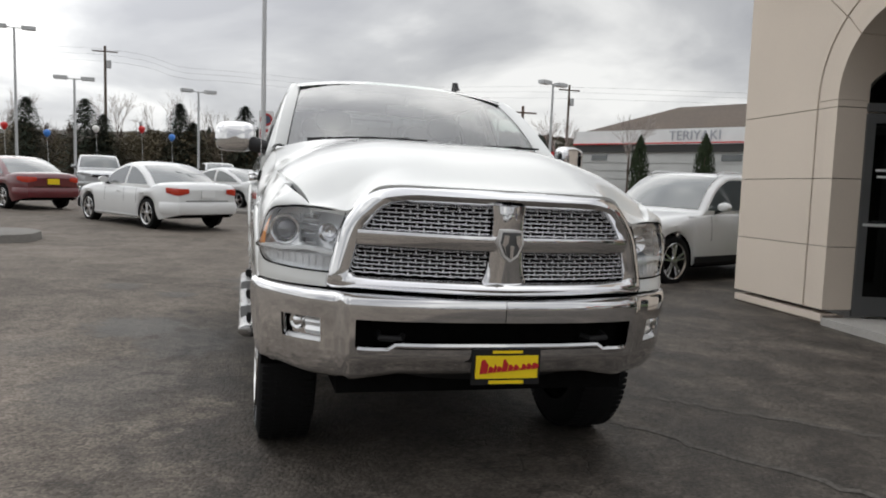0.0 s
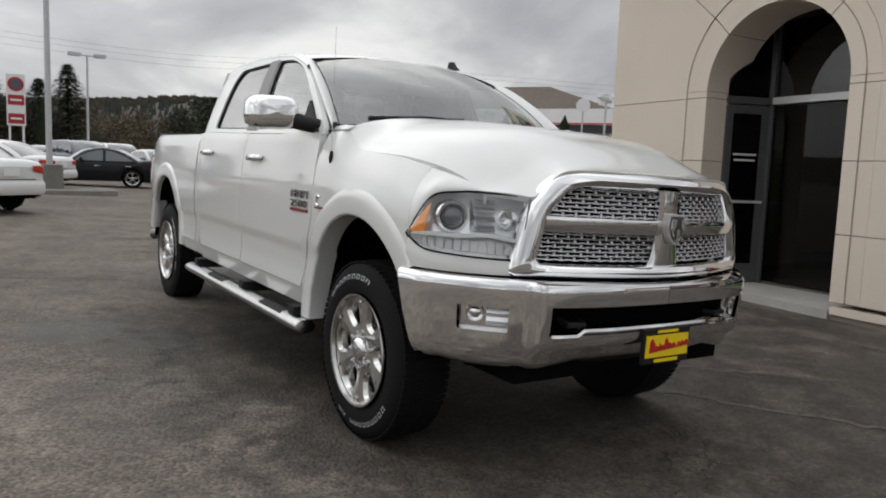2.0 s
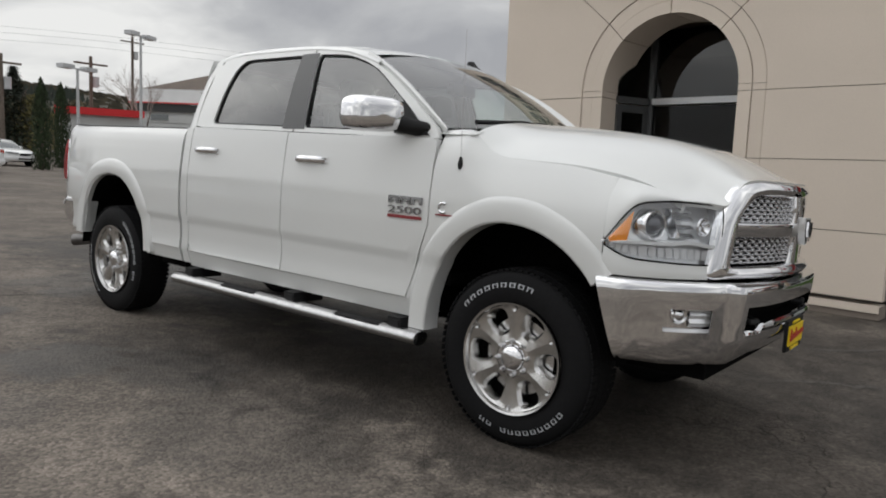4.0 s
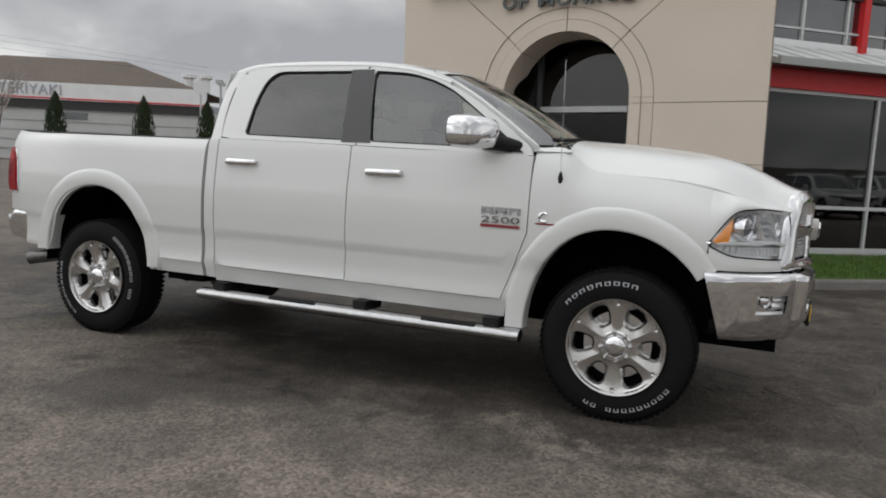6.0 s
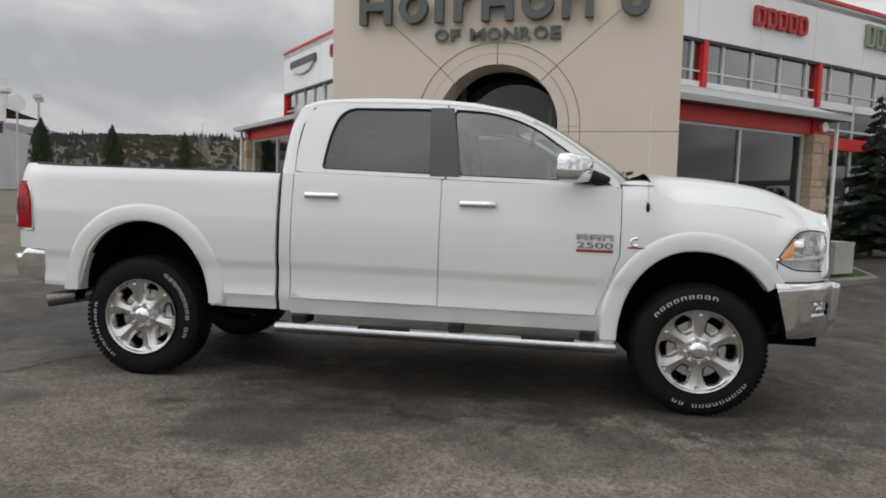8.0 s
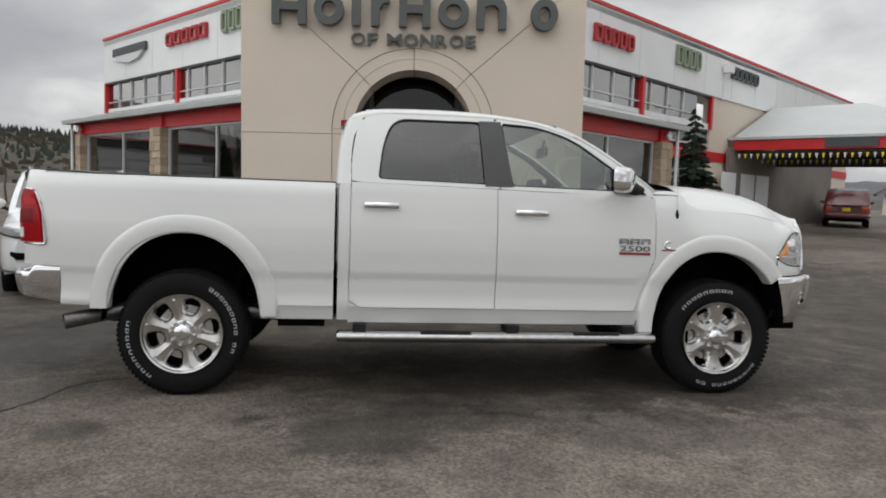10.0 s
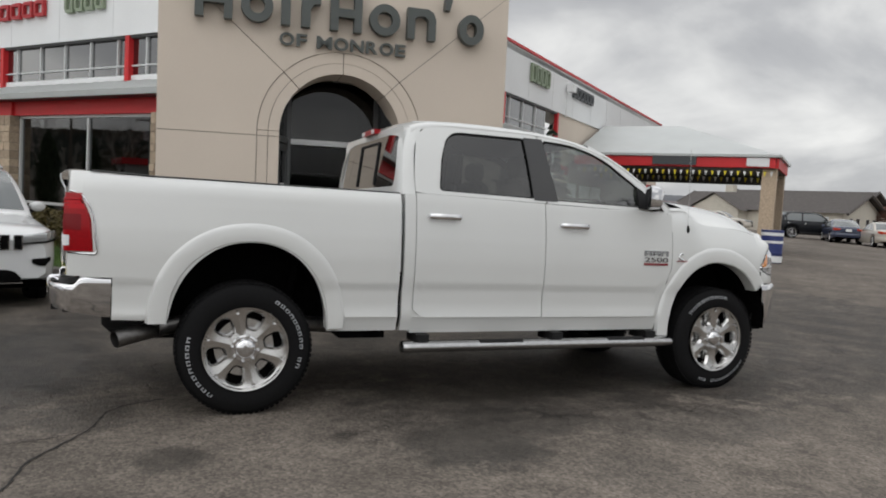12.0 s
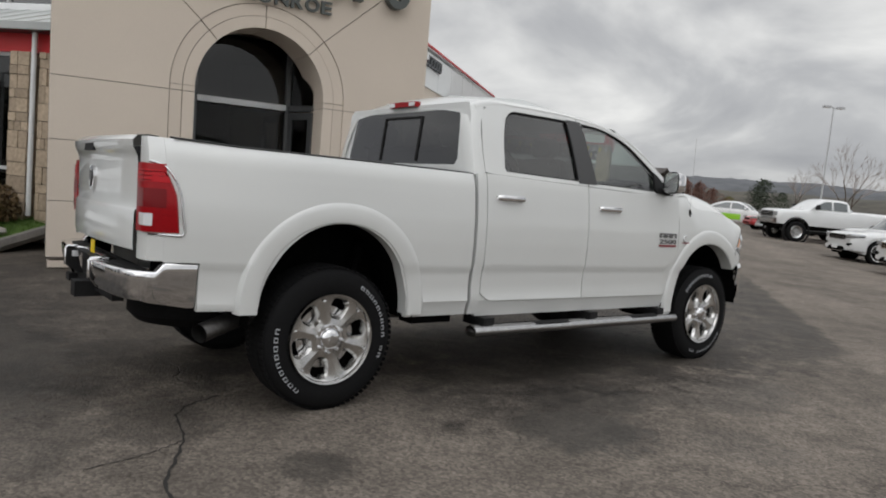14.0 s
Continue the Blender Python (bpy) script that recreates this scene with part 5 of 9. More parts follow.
def headlight(side):
    pick = (lambda m: m) if side < 0 else (lambda m: m.flipped())
    lens = M().grid([[lamp_point(i / 20, j / 8) for j in range(9)] for i in range(21)])
    lamp = part("headlight", pick(M().grid([[lamp_in(i / 14, j / 6, 0.035 + 0.065 * j / 6) for j in range(7)] for i in range(15)])), LAMP_BOWL, truck, "headlight with projector and amber marker under a clear lens")
    pane = part("lens", pick(lens), GLASS_LAMP, lamp)
    pane.visible_shadow = False
    rim = M()
    loop = [lamp_point(i / 20, 0) for i in range(21)] + [lamp_point(1, j / 8) for j in range(1, 9)] + [lamp_point(i / 20, 1) for i in range(19, -1, -1)] + [lamp_point(0, j / 8) for j in range(7, 0, -1)]
    back = [Vector(p) + Vector((0.45, 0.85, 0)).normalized() * 0.09 for p in loop]
    rim.ring(loop, back)
    part("bezel", pick(rim), CHROME, lamp)
    part("lamp_gap", pick(M().tube([tuple(p) for p in loop + loop[:1]], 0.0035, 5)), DARK, lamp)
    c = lamp_in(0.46, 0.60, 0.040)
    ax = Vector((-0.35, -0.93, 0)).normalized()
    turn = Matrix.Translation(c) @ ax.to_track_quat("X", "Z").to_matrix().to_4x4()
    shroud = M().lathe([(-0.05, 0.070), (0.0, 0.068), (0.012, 0.062), (0.010, 0.054), (-0.004, 0.046), (-0.016, 0.044)], 28).moved(turn)
    part("projector_ring", pick(shroud), CHROME, lamp)
    ball = M().lathe([(-0.03, 0.043), (0.0, 0.039), (0.015, 0.029), (0.023, 0.015), (0.025, 0.0005)], 24).moved(turn)
    part("projector", pick(ball), LENS_DARK, lamp, "dark projector eye")
    P = [[lamp_in(0.10 + 0.15 * i / 5 + 0.06 * j / 5 * (i / 5 - 0.4), 0.33 + 0.56 * j / 5 * (0.45 + 0.55 * i / 5) , 0.02) for j in range(6)] for i in range(6)]
    part("amber_marker", pick(M().grid(P)), AMBER, lamp, "amber side marker")
    # chrome bowls and fins of the main beam
    m = M()
    for k, vv in enumerate((0.46, 0.60, 0.74, 0.86)):
        m.grid([[lamp_in(u, vv - 0.05, 0.030 + 0.05 * abs(u - 0.70)), lamp_in(u, vv - 0.03, 0.018 + 0.05 * abs(u - 0.70)), lamp_in(u, vv + 0.03, 0.045)] for u in (0.63, 0.68, 0.73, 0.78)])
    part("beam_reflector", pick(m), CHROME, lamp)
    cc = lamp_in(0.86, 0.62, 0.030)
    tm = Matrix.Translation(cc) @ ax.to_track_quat("X", "Z").to_matrix().to_4x4()
    part("reflector", pick(M().lathe([(-0.03, 0.006), (-0.024, 0.020), (0.0, 0.034), (0.006, 0.037), (0.0, 0.041)], 20).moved(tm)), CHROME, lamp)
    blk = M().grid([[lamp_in(0.985, v, 0.05), lamp_in(0.955, v, 0.020), lamp_in(0.985, v, 0.012)] for v in (0.36, 0.5, 0.7, 0.92)])
    part("bright_panel", pick(blk), CLEAR_LENS, lamp)
    P = [[lamp_in(0.60 + 0.05 * (j == 0), 0.40, 0.02 + 0.03 * j), lamp_in(0.60, 0.88, 0.02 + 0.03 * j)] for j in range(3)]
    part("divider", pick(M().grid(P)), LAMP_SILVER, lamp)
    strip = M()
    for k in range(14):
        u = 0.10 + 0.063 * k
        strip.add([lamp_in(u, 0.07, 0.02), lamp_in(u + 0.052, 0.07, 0.02), lamp_in(u + 0.052, 0.24, 0.025), lamp_in(u, 0.24, 0.025)], [(0, 1, 2, 3)])
    part("daylight_strip", pick(strip), CLEAR_LENS, lamp)
    rise = lambda u: 0.30 + 0.05 * math.exp(-((u - 0.72) / 0.14) ** 2)
    shelf = M().grid([[lamp_in(u, rise(u) - 0.035, 0.012), lamp_in(u, rise(u) - 0.03, 0.004), lamp_in(u, rise(u) + 0.03, 0.004), lamp_in(u, rise(u) + 0.035, 0.07)] for u in np.linspace(0.1, 0.98, 16)])
    part("shelf", pick(shelf), PANEL_WHITE, lamp, "white moulding over the daylight strip")


headlight(-1)
headlight(1)

# grille: chrome surround with a cross and four mesh fields
def grille_y(x, z):
    return -0.955 + 0.33 * x * x + 0.16 * (1.10 - z) * -0.35 + 0.10 * max(0, z - 1.20)


grille = part("grille", M(), CHROME, truck, "chrome grille with a cross bar and woven mesh")
OUT = [(-0.716, 0.885, 0.03), (-0.668, 1.14, 0.06), (-0.555, 1.318, 0.12), (0.555, 1.318, 0.12), (0.668, 1.14, 0.06), (0.716, 0.885, 0.03)]
INN = [(-0.612, 0.945, 0.02), (-0.572, 1.13, 0.04), (-0.485, 1.245, 0.07), (0.485, 1.245, 0.07), (0.572, 1.13, 0.04), (0.612, 0.945, 0.02)]
inner = outline(INN, 120)
outer = match(inner, (0, 1.10), OUT)
rows = []
for f, d in ((0.0, 0.028), (0.0, 0.010), (0.06, -0.006), (0.22, -0.022), (0.5, -0.030), (0.78, -0.020), (0.94, -0.002), (1.0, 0.012), (1.0, 0.06)):
    rows.append([(o[0] + (i[0] - o[0]) * f, grille_y(o[0] + (i[0] - o[0]) * f, o[1] + (i[1] - o[1]) * f) + d, o[1] + (i[1] - o[1]) * f) for o, i in zip(outer, inner)])
part("grille_surround", M().grid(rows, wrap=True), CHROME, grille, "", 40)


def bar(pts, widths, vertical, name):
    rows = []
    for (x, z), w in zip(pts, widths):
        row = []
        for f, d in ((-1, 0.05), (-0.98, -0.002), (-0.82, -0.013), (-0.6, -0.016), (0.0, -0.021), (0.7, -0.026), (0.88, -0.024), (0.99, -0.010), (1, 0.05)):
            if vertical:
                d = 0.05 if d > 0.02 else -0.022 + 0.02 * abs(f) ** 5 - 0.10 * (z - 1.10)
            xx, zz = (x + f * w, z) if vertical else (x, z + f * w)
            row.append((xx, grille_y(xx, zz) + d, zz))
        rows.append(row)
    part(name, M().grid(rows), CHROME, grille)


bar([(x, 1.098 + 0.004 * abs(x)) for x in np.linspace(-0.60, 0.60, 25)], [0.034] * 25, False, "cross_bar")
bar([(0, z) for z in np.linspace(0.93, 1.255, 14)], [lut(z, [(0.93, 0.105), (0.97, 0.085), (1.04, 0.072), (1.20, 0.066), (1.26, 0.075)]) for z in np.linspace(0.93, 1.255, 14)], True, "centre_bar")
# shield emblem, a plain shape
shield = [(-0.046, 0.062), (0.046, 0.062), (0.054, 0.01), (0.030, -0.045), (0, -0.066), (-0.030, -0.045), (-0.054, 0.01)]
m = M().prism([(x, z + 1.098) for x, z in shield], -1.005, -0.975)
emblem = part("emblem", m, EMBLEM, grille, "chrome shield emblem")
part("emblem_field", M().prism([(x * 0.84, z * 0.84 + 1.100) for x, z in shield], -1.008, -1.000), EMBLEM_DARK, emblem)
m = M()
for sgn in (-1, 1):
    m.prism([(sgn * 0.036, 1.142), (sgn * 0.014, 1.140), (sgn * 0.018, 1.110), (sgn * 0.030, 1.092), (sgn * 0.024, 1.070), (sgn * 0.042, 1.105)], -1.018, -1.003)
m.prism([(-0.009, 1.10), (0.009, 1.10), (0.006, 1.050), (-0.006, 1.050)], -1.018, -1.003)
part("emblem_relief", m, CHROME, emblem)


def mesh_field(sx, lower):
    """Level chrome bars joined by short posts, staggered row by row."""
    m = M()
    z0, z1 = (0.958, 1.060) if lower else (1.136, 1.240)
    n = 6
    step = (z1 - z0) / n
    pitch = 0.056
    for r in range(n + 1):
        z = z0 + r * step
        xo = lut(z, [(0.945, 0.612), (1.13, 0.575), (1.20, 0.53), (1.245, 0.485)])
        xi = lut(z, [(0.94, 0.095), (1.04, 0.075), (1.25, 0.068)])
        path = []
        count = int((xo - xi) / pitch * 8)
        for k in range(count + 1):
            x = xi + (xo - xi) * k / count
            zz = z + 0.0016 * math.sin(math.tau * (x - 0.07) / pitch + math.pi * r)
            path.append((sx * x, grille_y(x, zz) + 0.016, zz))
        m.tube(path, 0.0046, 6, False)
        if r < n:
            x = 0.07 + pitch * (0.25 if r % 2 else 0.75)
            while x < xo - 0.004:
                if x > xi:
                    rows = []
                    for f, w in ((0.0, 0.011), (0.22, 0.0062), (0.5, 0.0048), (0.78, 0.0062), (1.0, 0.011)):
                        zz = z + step * f
                        y = grille_y(x, zz)
                        rows.append([(sx * (x - w), y + 0.030, zz), (sx * (x - w), y + 0.018, zz), (sx * x, y + 0.0135, zz), (sx * (x + w), y + 0.018, zz), (sx * (x + w), y + 0.030, zz)])
                    m.grid(rows)
                x += pitch
    part("mesh", m, MESH_CHROME, grille, "chrome mesh with staggered openings", 60)


for sx in (-1, 1):
    for lower in (False, True):
        mesh_field(sx, lower)
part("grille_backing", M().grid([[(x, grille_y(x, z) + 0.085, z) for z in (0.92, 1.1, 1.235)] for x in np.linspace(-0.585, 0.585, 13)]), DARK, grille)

# front bumper
BUMP_LINE = [(p.x, p.y) for p in smooth_line([(0, -0.950, 0), (-0.30, -0.940, 0), (-0.53, -0.905, 0), (-0.68, -0.850, 0), (-0.80, -0.757, 0), (-0.895, -0.640, 0), (-0.958, -0.53, 0), (-0.985, -0.42, 0)], 64)]
BUMP_SEC = [(0.862, 0.10), (0.876, 0.045), (0.880, 0.018), (0.877, 0.004), (0.868, -0.008), (0.855, -0.0135), (0.83, -0.0145), (0.80, -0.0135), (0.782, -0.0125), (0.765, -0.011), (0.74, -0.009), (0.71, -0.006), (0.685, -0.003), (0.668, 0.0), (0.64, 0.003), (0.61, 0.007), (0.58, 0.013), (0.55, 0.023), (0.522, 0.042), (0.508, 0.09)]


def bump_normal(i):
    a, b = BUMP_LINE[max(i - 1, 0)], BUMP_LINE[min(i + 1, 63)]
    d = Vector((b[0] - a[0], b[1] - a[1])).normalized()
    return Vector((-d.y, d.x)) if Vector((-d.y, d.x)).dot(Vector((a[0] * 0.6, a[1] + 0.2))) < 0 else Vector((d.y, -d.x))


P = []
for i, (x, y) in enumerate(BUMP_LINE):
    nn = bump_normal(i)
    row = []
    for z, d in BUMP_SEC:
        ax = abs(x)
        lift = lut(ax, [(0.42, 0.040), (0.60, 0.0), (0.85, 0.0), (1.0, 0.02)]) * max(0, (0.66 - z) / 0.16)
        proud = 0.040 * min(1.0, max(0.0, (0.665 - ax) / 0.045))
        proud *= 1 if 0.60 < z < 0.875 else 0.4
        back = 0.30 * max(0.0, 0.86 - z) * min(1.0, max(0.0, (y + 0.60) / 0.18))
        row.append((x + nn.x * (d - proud), y + nn.y * (d - proud) - back, z + lift * 0.9))
    P.append(row)
# nn points inwards
P = np.array(P)


def in_slot(i, j):
    ax = abs(BUMP_LINE[i][0])
    z = BUMP_SEC[j][0]
    return ax < 0.575 and 0.68 <= z <= 0.785


def in_fog(i, j):
    ax = abs(BUMP_LINE[i][0])
    return 0.715 < ax < 0.862 and 0.67 < BUMP_SEC[j][0] <= 0.77


half = M().grid(P, keep=lambda i, j: not in_slot(i, j) and not in_fog(i, j))
bumper = part("front_bumper", half.mirrored(), CHROME, truck, "polished chrome front bumper", 45, True)
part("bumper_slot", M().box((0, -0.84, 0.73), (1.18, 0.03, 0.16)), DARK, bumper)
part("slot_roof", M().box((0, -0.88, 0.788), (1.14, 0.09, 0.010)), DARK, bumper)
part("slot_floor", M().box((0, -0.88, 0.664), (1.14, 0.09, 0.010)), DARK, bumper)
for sx in (-1, 1):
    hook = M().tube([(sx * 0.50, -0.87, 0.715), (sx * 0.50, -0.920, 0.705), (sx * 0.42, -0.930, 0.702), (sx * 0.40, -0.89, 0.705)], 0.014, 8)
    part("tow_hook", hook, BLACK, bumper, "black tow hook")
    # lip round the slot's lower edge
m = M()
m.tube([(x, np.interp(abs(x), [0, .3, .55, .60], [-0.972, -0.962, -0.930, -0.912]), 0.680 - (0.02 if abs(x) > 0.44 else 0.0)) for x in np.linspace(-0.585, 0.585, 41)], 0.019, 10)
part("slot_lip", m, CHROME, bumper)
SEC_Z = [q[0] for q in BUMP_SEC]


def bump_pt(ax, z, out):
    """A point on the bumper's face at a half width and height, moved outwards."""
    i = min(range(64), key=lambda k: abs(abs(BUMP_LINE[k][0]) - ax))
    j = min(range(5, 20), key=lambda k: abs(SEC_Z[k] - z))
    n = bump_normal(i)
    return Vector((P[i][j][0] - n.x * out, P[i][j][1] - n.y * out, z))


for sx in (-1, 1):
    corners = [bump_pt(0.872, 0.790, -0.028), bump_pt(0.700, 0.790, -0.028), bump_pt(0.700, 0.650, -0.028), bump_pt(0.872, 0.650, -0.028)]

    def pocket(u, v, d):
        """u from the outer end inwards, v up."""
        a = corners[3].lerp(corners[2], u)
        b = corners[0].lerp(corners[1], u)
        q = a.lerp(b, v) + Vector((-0.67, -0.74, 0)) * (d + 0.012 * math.sin(math.pi * u))
        return (-sx * q.x, q.y, q.z)

    def rr(u):
        return 0.02 + 0.10 * (abs(2 * u - 1)) ** 6

    plate_ = M().grid([[pocket(u, rr(u) + (1 - 2 * rr(u)) * v, 0.0) for v in (0, 0.5, 1)] for u in np.linspace(0, 1, 9)])
    lamp = part("fog_lamp", plate_, CHROME, truck, "small fog lamp in a chrome pocket")
    lip = M().tube([pocket(0.0, v, 0.004) for v in (0.85, 0.5, 0.15)] + [pocket(u, rr(u) - 0.02, 0.006) for u in (0.05, 0.5, 0.95)] + [pocket(1.0, v, 0.004) for v in (0.15, 0.5, 0.85)] + [pocket(u, 1.02 - rr(u), 0.004) for u in (0.95, 0.5, 0.05)] + [pocket(0.0, 0.85, 0.004)], 0.005, 6)
    part("pocket_rim", lip, CHROME, lamp)
    # pocket's lower edge: the sky's reflection is put in as white colour
    part("ledge", M().grid([[pocket(u, 0.20, 0.001), pocket(u, 0.06, 0.020), pocket(u, 0.02, 0.020), pocket(u, 0.0, 0.0)] for u in np.linspace(0.08, 0.96, 6)]), CLEAR_LENS, lamp)
    q = Vector((sx * 0.67, -0.74, 0)).to_track_quat("X", "Z").to_matrix().to_4x4()
    c = Vector(pocket(0.34, 0.62, 0.004))
    part("fog_lens", M().lathe([(-0.01, 0.036), (0.004, 0.037), (0.010, 0.032), (0.006, 0.022), (0.014, 0.012), (0.016, 0.0005)], 20).moved(Matrix.Translation(c) @ q), LAMP_SILVER, lamp)
    part("fog_reflector", M().grid([[pocket(u, v, 0.004 + 0.010 * (k % 2)) for u in (0.52, 0.72, 0.93)] for k, v in enumerate((0.28, 0.40, 0.52, 0.64, 0.76, 0.88))]), LAMP_BOWL, lamp)
P = []
for i, (x, y) in enumerate(BUMP_LINE[:58]):
    n = bump_normal(i)
    up = lut(abs(x), [(0.5, 0.0), (0.95, 0.06)])
    P.append([(x + n.x * d, y + n.y * d, z + up * k) for d, z, k in ((0.12, 0.60, 0.3), (0.13, 0.53, 0.6), (0.15, 0.49, 1), (0.20, 0.465, 1), (0.28, 0.472, 1))])
part("air_dam", M().grid(P).mirrored(), BLACK, truck, "black plastic air dam")

# dealer plate
plate = part("plate_frame", M().box((0.018, -0.992, 0.600), (0.295, 0.016, 0.148)), BLACK, truck, "yellow dealer plate in a black frame")
part("plate_panel", M().box((0.018, -1.002, 0.601), (0.270, 0.008, 0.094)), YELLOW, plate)
part("plate_band", M().box((0.018, -1.002, 0.663), (0.130, 0.006, 0.011)), YELLOW, plate)
part("plate_band", M().box((0.018, -1.002, 0.538), (0.150, 0.006, 0.014)), YELLOW, plate)
m = M()
rng = random.Random(4)
x = -0.100
for w, h in ((0.030, 0.060), (0.020, 0.028), (0.010, 0.036), (0.018, 0.026), (0.022, 0.052), (0.020, 0.028), (0.020, 0.026), (0.006, 0.008), (0.018, 0.026), (0.020, 0.026), (0.028, 0.026)):
    m.prism([(x, 0.575 + 0.08 * (x + 0.1)), (x + w, 0.577 + 0.08 * (x + 0.1)), (x + w + 0.006, 0.575 + h * 0.6 + 0.08 * (x + 0.1)), (x + w * 0.6, 0.575 + h + 0.08 * (x + 0.1)), (x + 0.006, 0.575 + h * 0.9 + 0.08 * (x + 0.1))], -1.0095, -1.0065)
    x += w + 0.004
part("plate_script", m, PLATE_RED, plate)

# wheels
def wheel(name, y, x_sign):
    """Wheel with its outer face at -x; x_sign turns it."""
    TYRE = [(0.125, 0.275), (0.135, 0.30), (0.140, 0.345), (0.132, 0.388), (0.118, 0.414), (0.098, 0.428), (0.05, 0.4325), (0, 0.4335), (-0.05, 0.4325), (-0.098, 0.428), (-0.118, 0.414), (-0.132, 0.388), (-0.140, 0.345), (-0.135, 0.30), (-0.125, 0.275)]
    hub = new(name)
    hub.parent = truck
    hub.matrix_basis = Matrix.Translation((x_sign * -0.815, y, 0.418)) @ Matrix.Scale(0.975, 4) @ Matrix.Rotation(0 if x_sign > 0 else math.pi, 4, "Z") @ Matrix.Rotation(radians(240 if y < 1 else 166), 4, "X")
    tyre = M().lathe(TYRE, 72)
    # tread blocks
    tread = M()
    for k in range(76):
        for off, hw in ((-0.094, 0.026), (-0.035, 0.022), (0.035, 0.022), (0.094, 0.026)):
            a = (k + (0.5 if abs(off) > 0.05 else 0.1)) * math.tau / 76
            rr = 0.4345 if abs(off) < 0.05 else 0.431
            c, s = math.cos(a), math.sin(a)
            p = [(off + dx, (rr - 0.008 + dr) * c - dt * s, (rr - 0.008 + dr) * s + dt * c) for dr in (0, 0.0085) for dx, dt in ((-hw, -0.012), (hw, -0.012), (hw, 0.012), (-hw, 0.012))]
            tread.add(p, [(4, 5, 6, 7), (0, 1, 5, 4), (1, 2, 6, 5), (2, 3, 7, 6), (3, 0, 4, 7)])
    part("tyre", tyre, RUBBER, hub, "black all-terrain tyre", 30)
    tagged(part("tread", tread, RUBBER, hub, "", 30), kind="stuff")
    # raised white marks along two arcs of the sidewall
    turn = 0 if y < 1 else radians(-19)
    for start, count, span in ((turn + radians(193 - 36), 9, radians(72)), (turn + radians(15 - 42), 12, radians(84))):
        for k in range(count):
            if count == 12 and k == 9:
                continue
            a0 = start + span * k / count
            a1 = a0 + span / count * 0.66
            m = M()
            for (r0, r1, q0, q1) in ((0.346, 0.3505, a0, a1), (0.3635, 0.368, a0, a1), (0.346, 0.368, a0, a0 + (a1 - a0) * 0.22), (0.346, 0.368, a1 - (a1 - a0) * 0.22, a1)):
                if (k * 7 + count) % 4 == 1 and r0 == 0.346 and q1 == a1 and q0 == a0:
                    continue
                p = []
                for r, a in ((r0, q0), (r1, q0), (r1, q1), (r0, q1)):
                    xw = -0.1405 if r < 0.35 else -0.1360 if r < 0.376 else -0.1345
                    p.append((xw - 0.0012, r * math.cos(a), r * math.sin(a)))
                m.add(p, [(0, 1, 2, 3)])
            part("raised_mark", m, LETTER_WHITE, hub)
    rim = M()
    rim.lathe([(0.12, 0.262), (-0.06, 0.252), (-0.118, 0.258), (-0.130, 0.268), (-0.140, 0.274), (-0.146, 0.272), (-0.143, 0.262), (-0.126, 0.256)], 64)
    rr = part("rim", rim, WHEEL_SILVER, hub, "polished six-spoke alloy rim")
    face = M()
    for k in range(6):
        base = math.tau * k / 6
        loop_o, loop_w, loop_i, loop_b = [], [], [], []
        N = 32
        for q in range(N):
            a = math.tau * q / N
            c, s = math.cos(a), math.sin(a)
            e = 3.2
            n = (abs(c) ** e + abs(s) ** e) ** (-1 / e)
            du, dv = c * n, s * n  # rounded square
            r = 0.186 + 0.055 * du
            half = (0.028 + 0.030 * (r - 0.131) / 0.110)
            th = base + dv * half / r
            d = 0.020 * abs(0.5 - (r - 0.1) / 0.16)

            def dish(rad):
                return -0.118 + 0.012 * (1 - ((rad - 0.08) / 0.18) ** 2)

            rw = 0.184 + 0.066 * du
            tw = base + dv * (0.040 + 0.033 * (rw - 0.118) / 0.132) / rw
            loop_w.append((dish(rw), rw * math.cos(tw), rw * math.sin(tw)))
            loop_i.append((dish(r) + 0.020, r * math.cos(th), r * math.sin(th)))
            loop_b.append((dish(r) + 0.050, (r - 0.006 * du) * math.cos(th - 0.02 * dv), (r - 0.006 * du) * math.sin(th - 0.02 * dv)))
            mx = max(abs(c), abs(s))
            ro = 0.184 + (0.078 if c > 0 else 0.094) * c / mx
            to = base + (s / mx) * math.pi / 6
            loop_o.append((dish(ro) - 0.006, ro * math.cos(to), ro * math.sin(to)))
        face.ring(loop_o, loop_w)
        face.ring(loop_w, loop_i)
        face.ring(loop_i, loop_b)
    part("spokes", face, WHEEL_SILVER, hub, "", 40)
    for k in range(6):
        a = math.tau * (k + 0.5) / 6
        part("spoke_dimple", M().lathe([(-0.1265, 0.013), (-0.128, 0.012), (-0.124, 0.0001)], 8, (0, 0.243 * math.cos(a), 0.243 * math.sin(a))), CHROME_DULL, hub)
    part("barrel", M().disc((-0.02, 0, 0), 0.255, 32), DARK, hub)
    cap = M().lathe([(-0.085, 0.098), (-0.108, 0.094), (-0.112, 0.080), (-0.112, 0.066), (-0.122, 0.064), (-0.132, 0.058), (-0.140, 0.046), (-0.145, 0.028), (-0.147, 0.0005)], 32)
    cc = part("centre_cap", cap, CHROME, hub, "chrome centre cap")
    part("cap_mark", M().prism([(-0.03, 0.028), (0.03, 0.028), (0.034, 0.0), (0.0, -0.036), (-0.034, 0.0)], 0, 0.003, lambda s, z, a: (-0.1475 + a, s * 0.8, z * 0.8)), CHROME_DULL, hub)
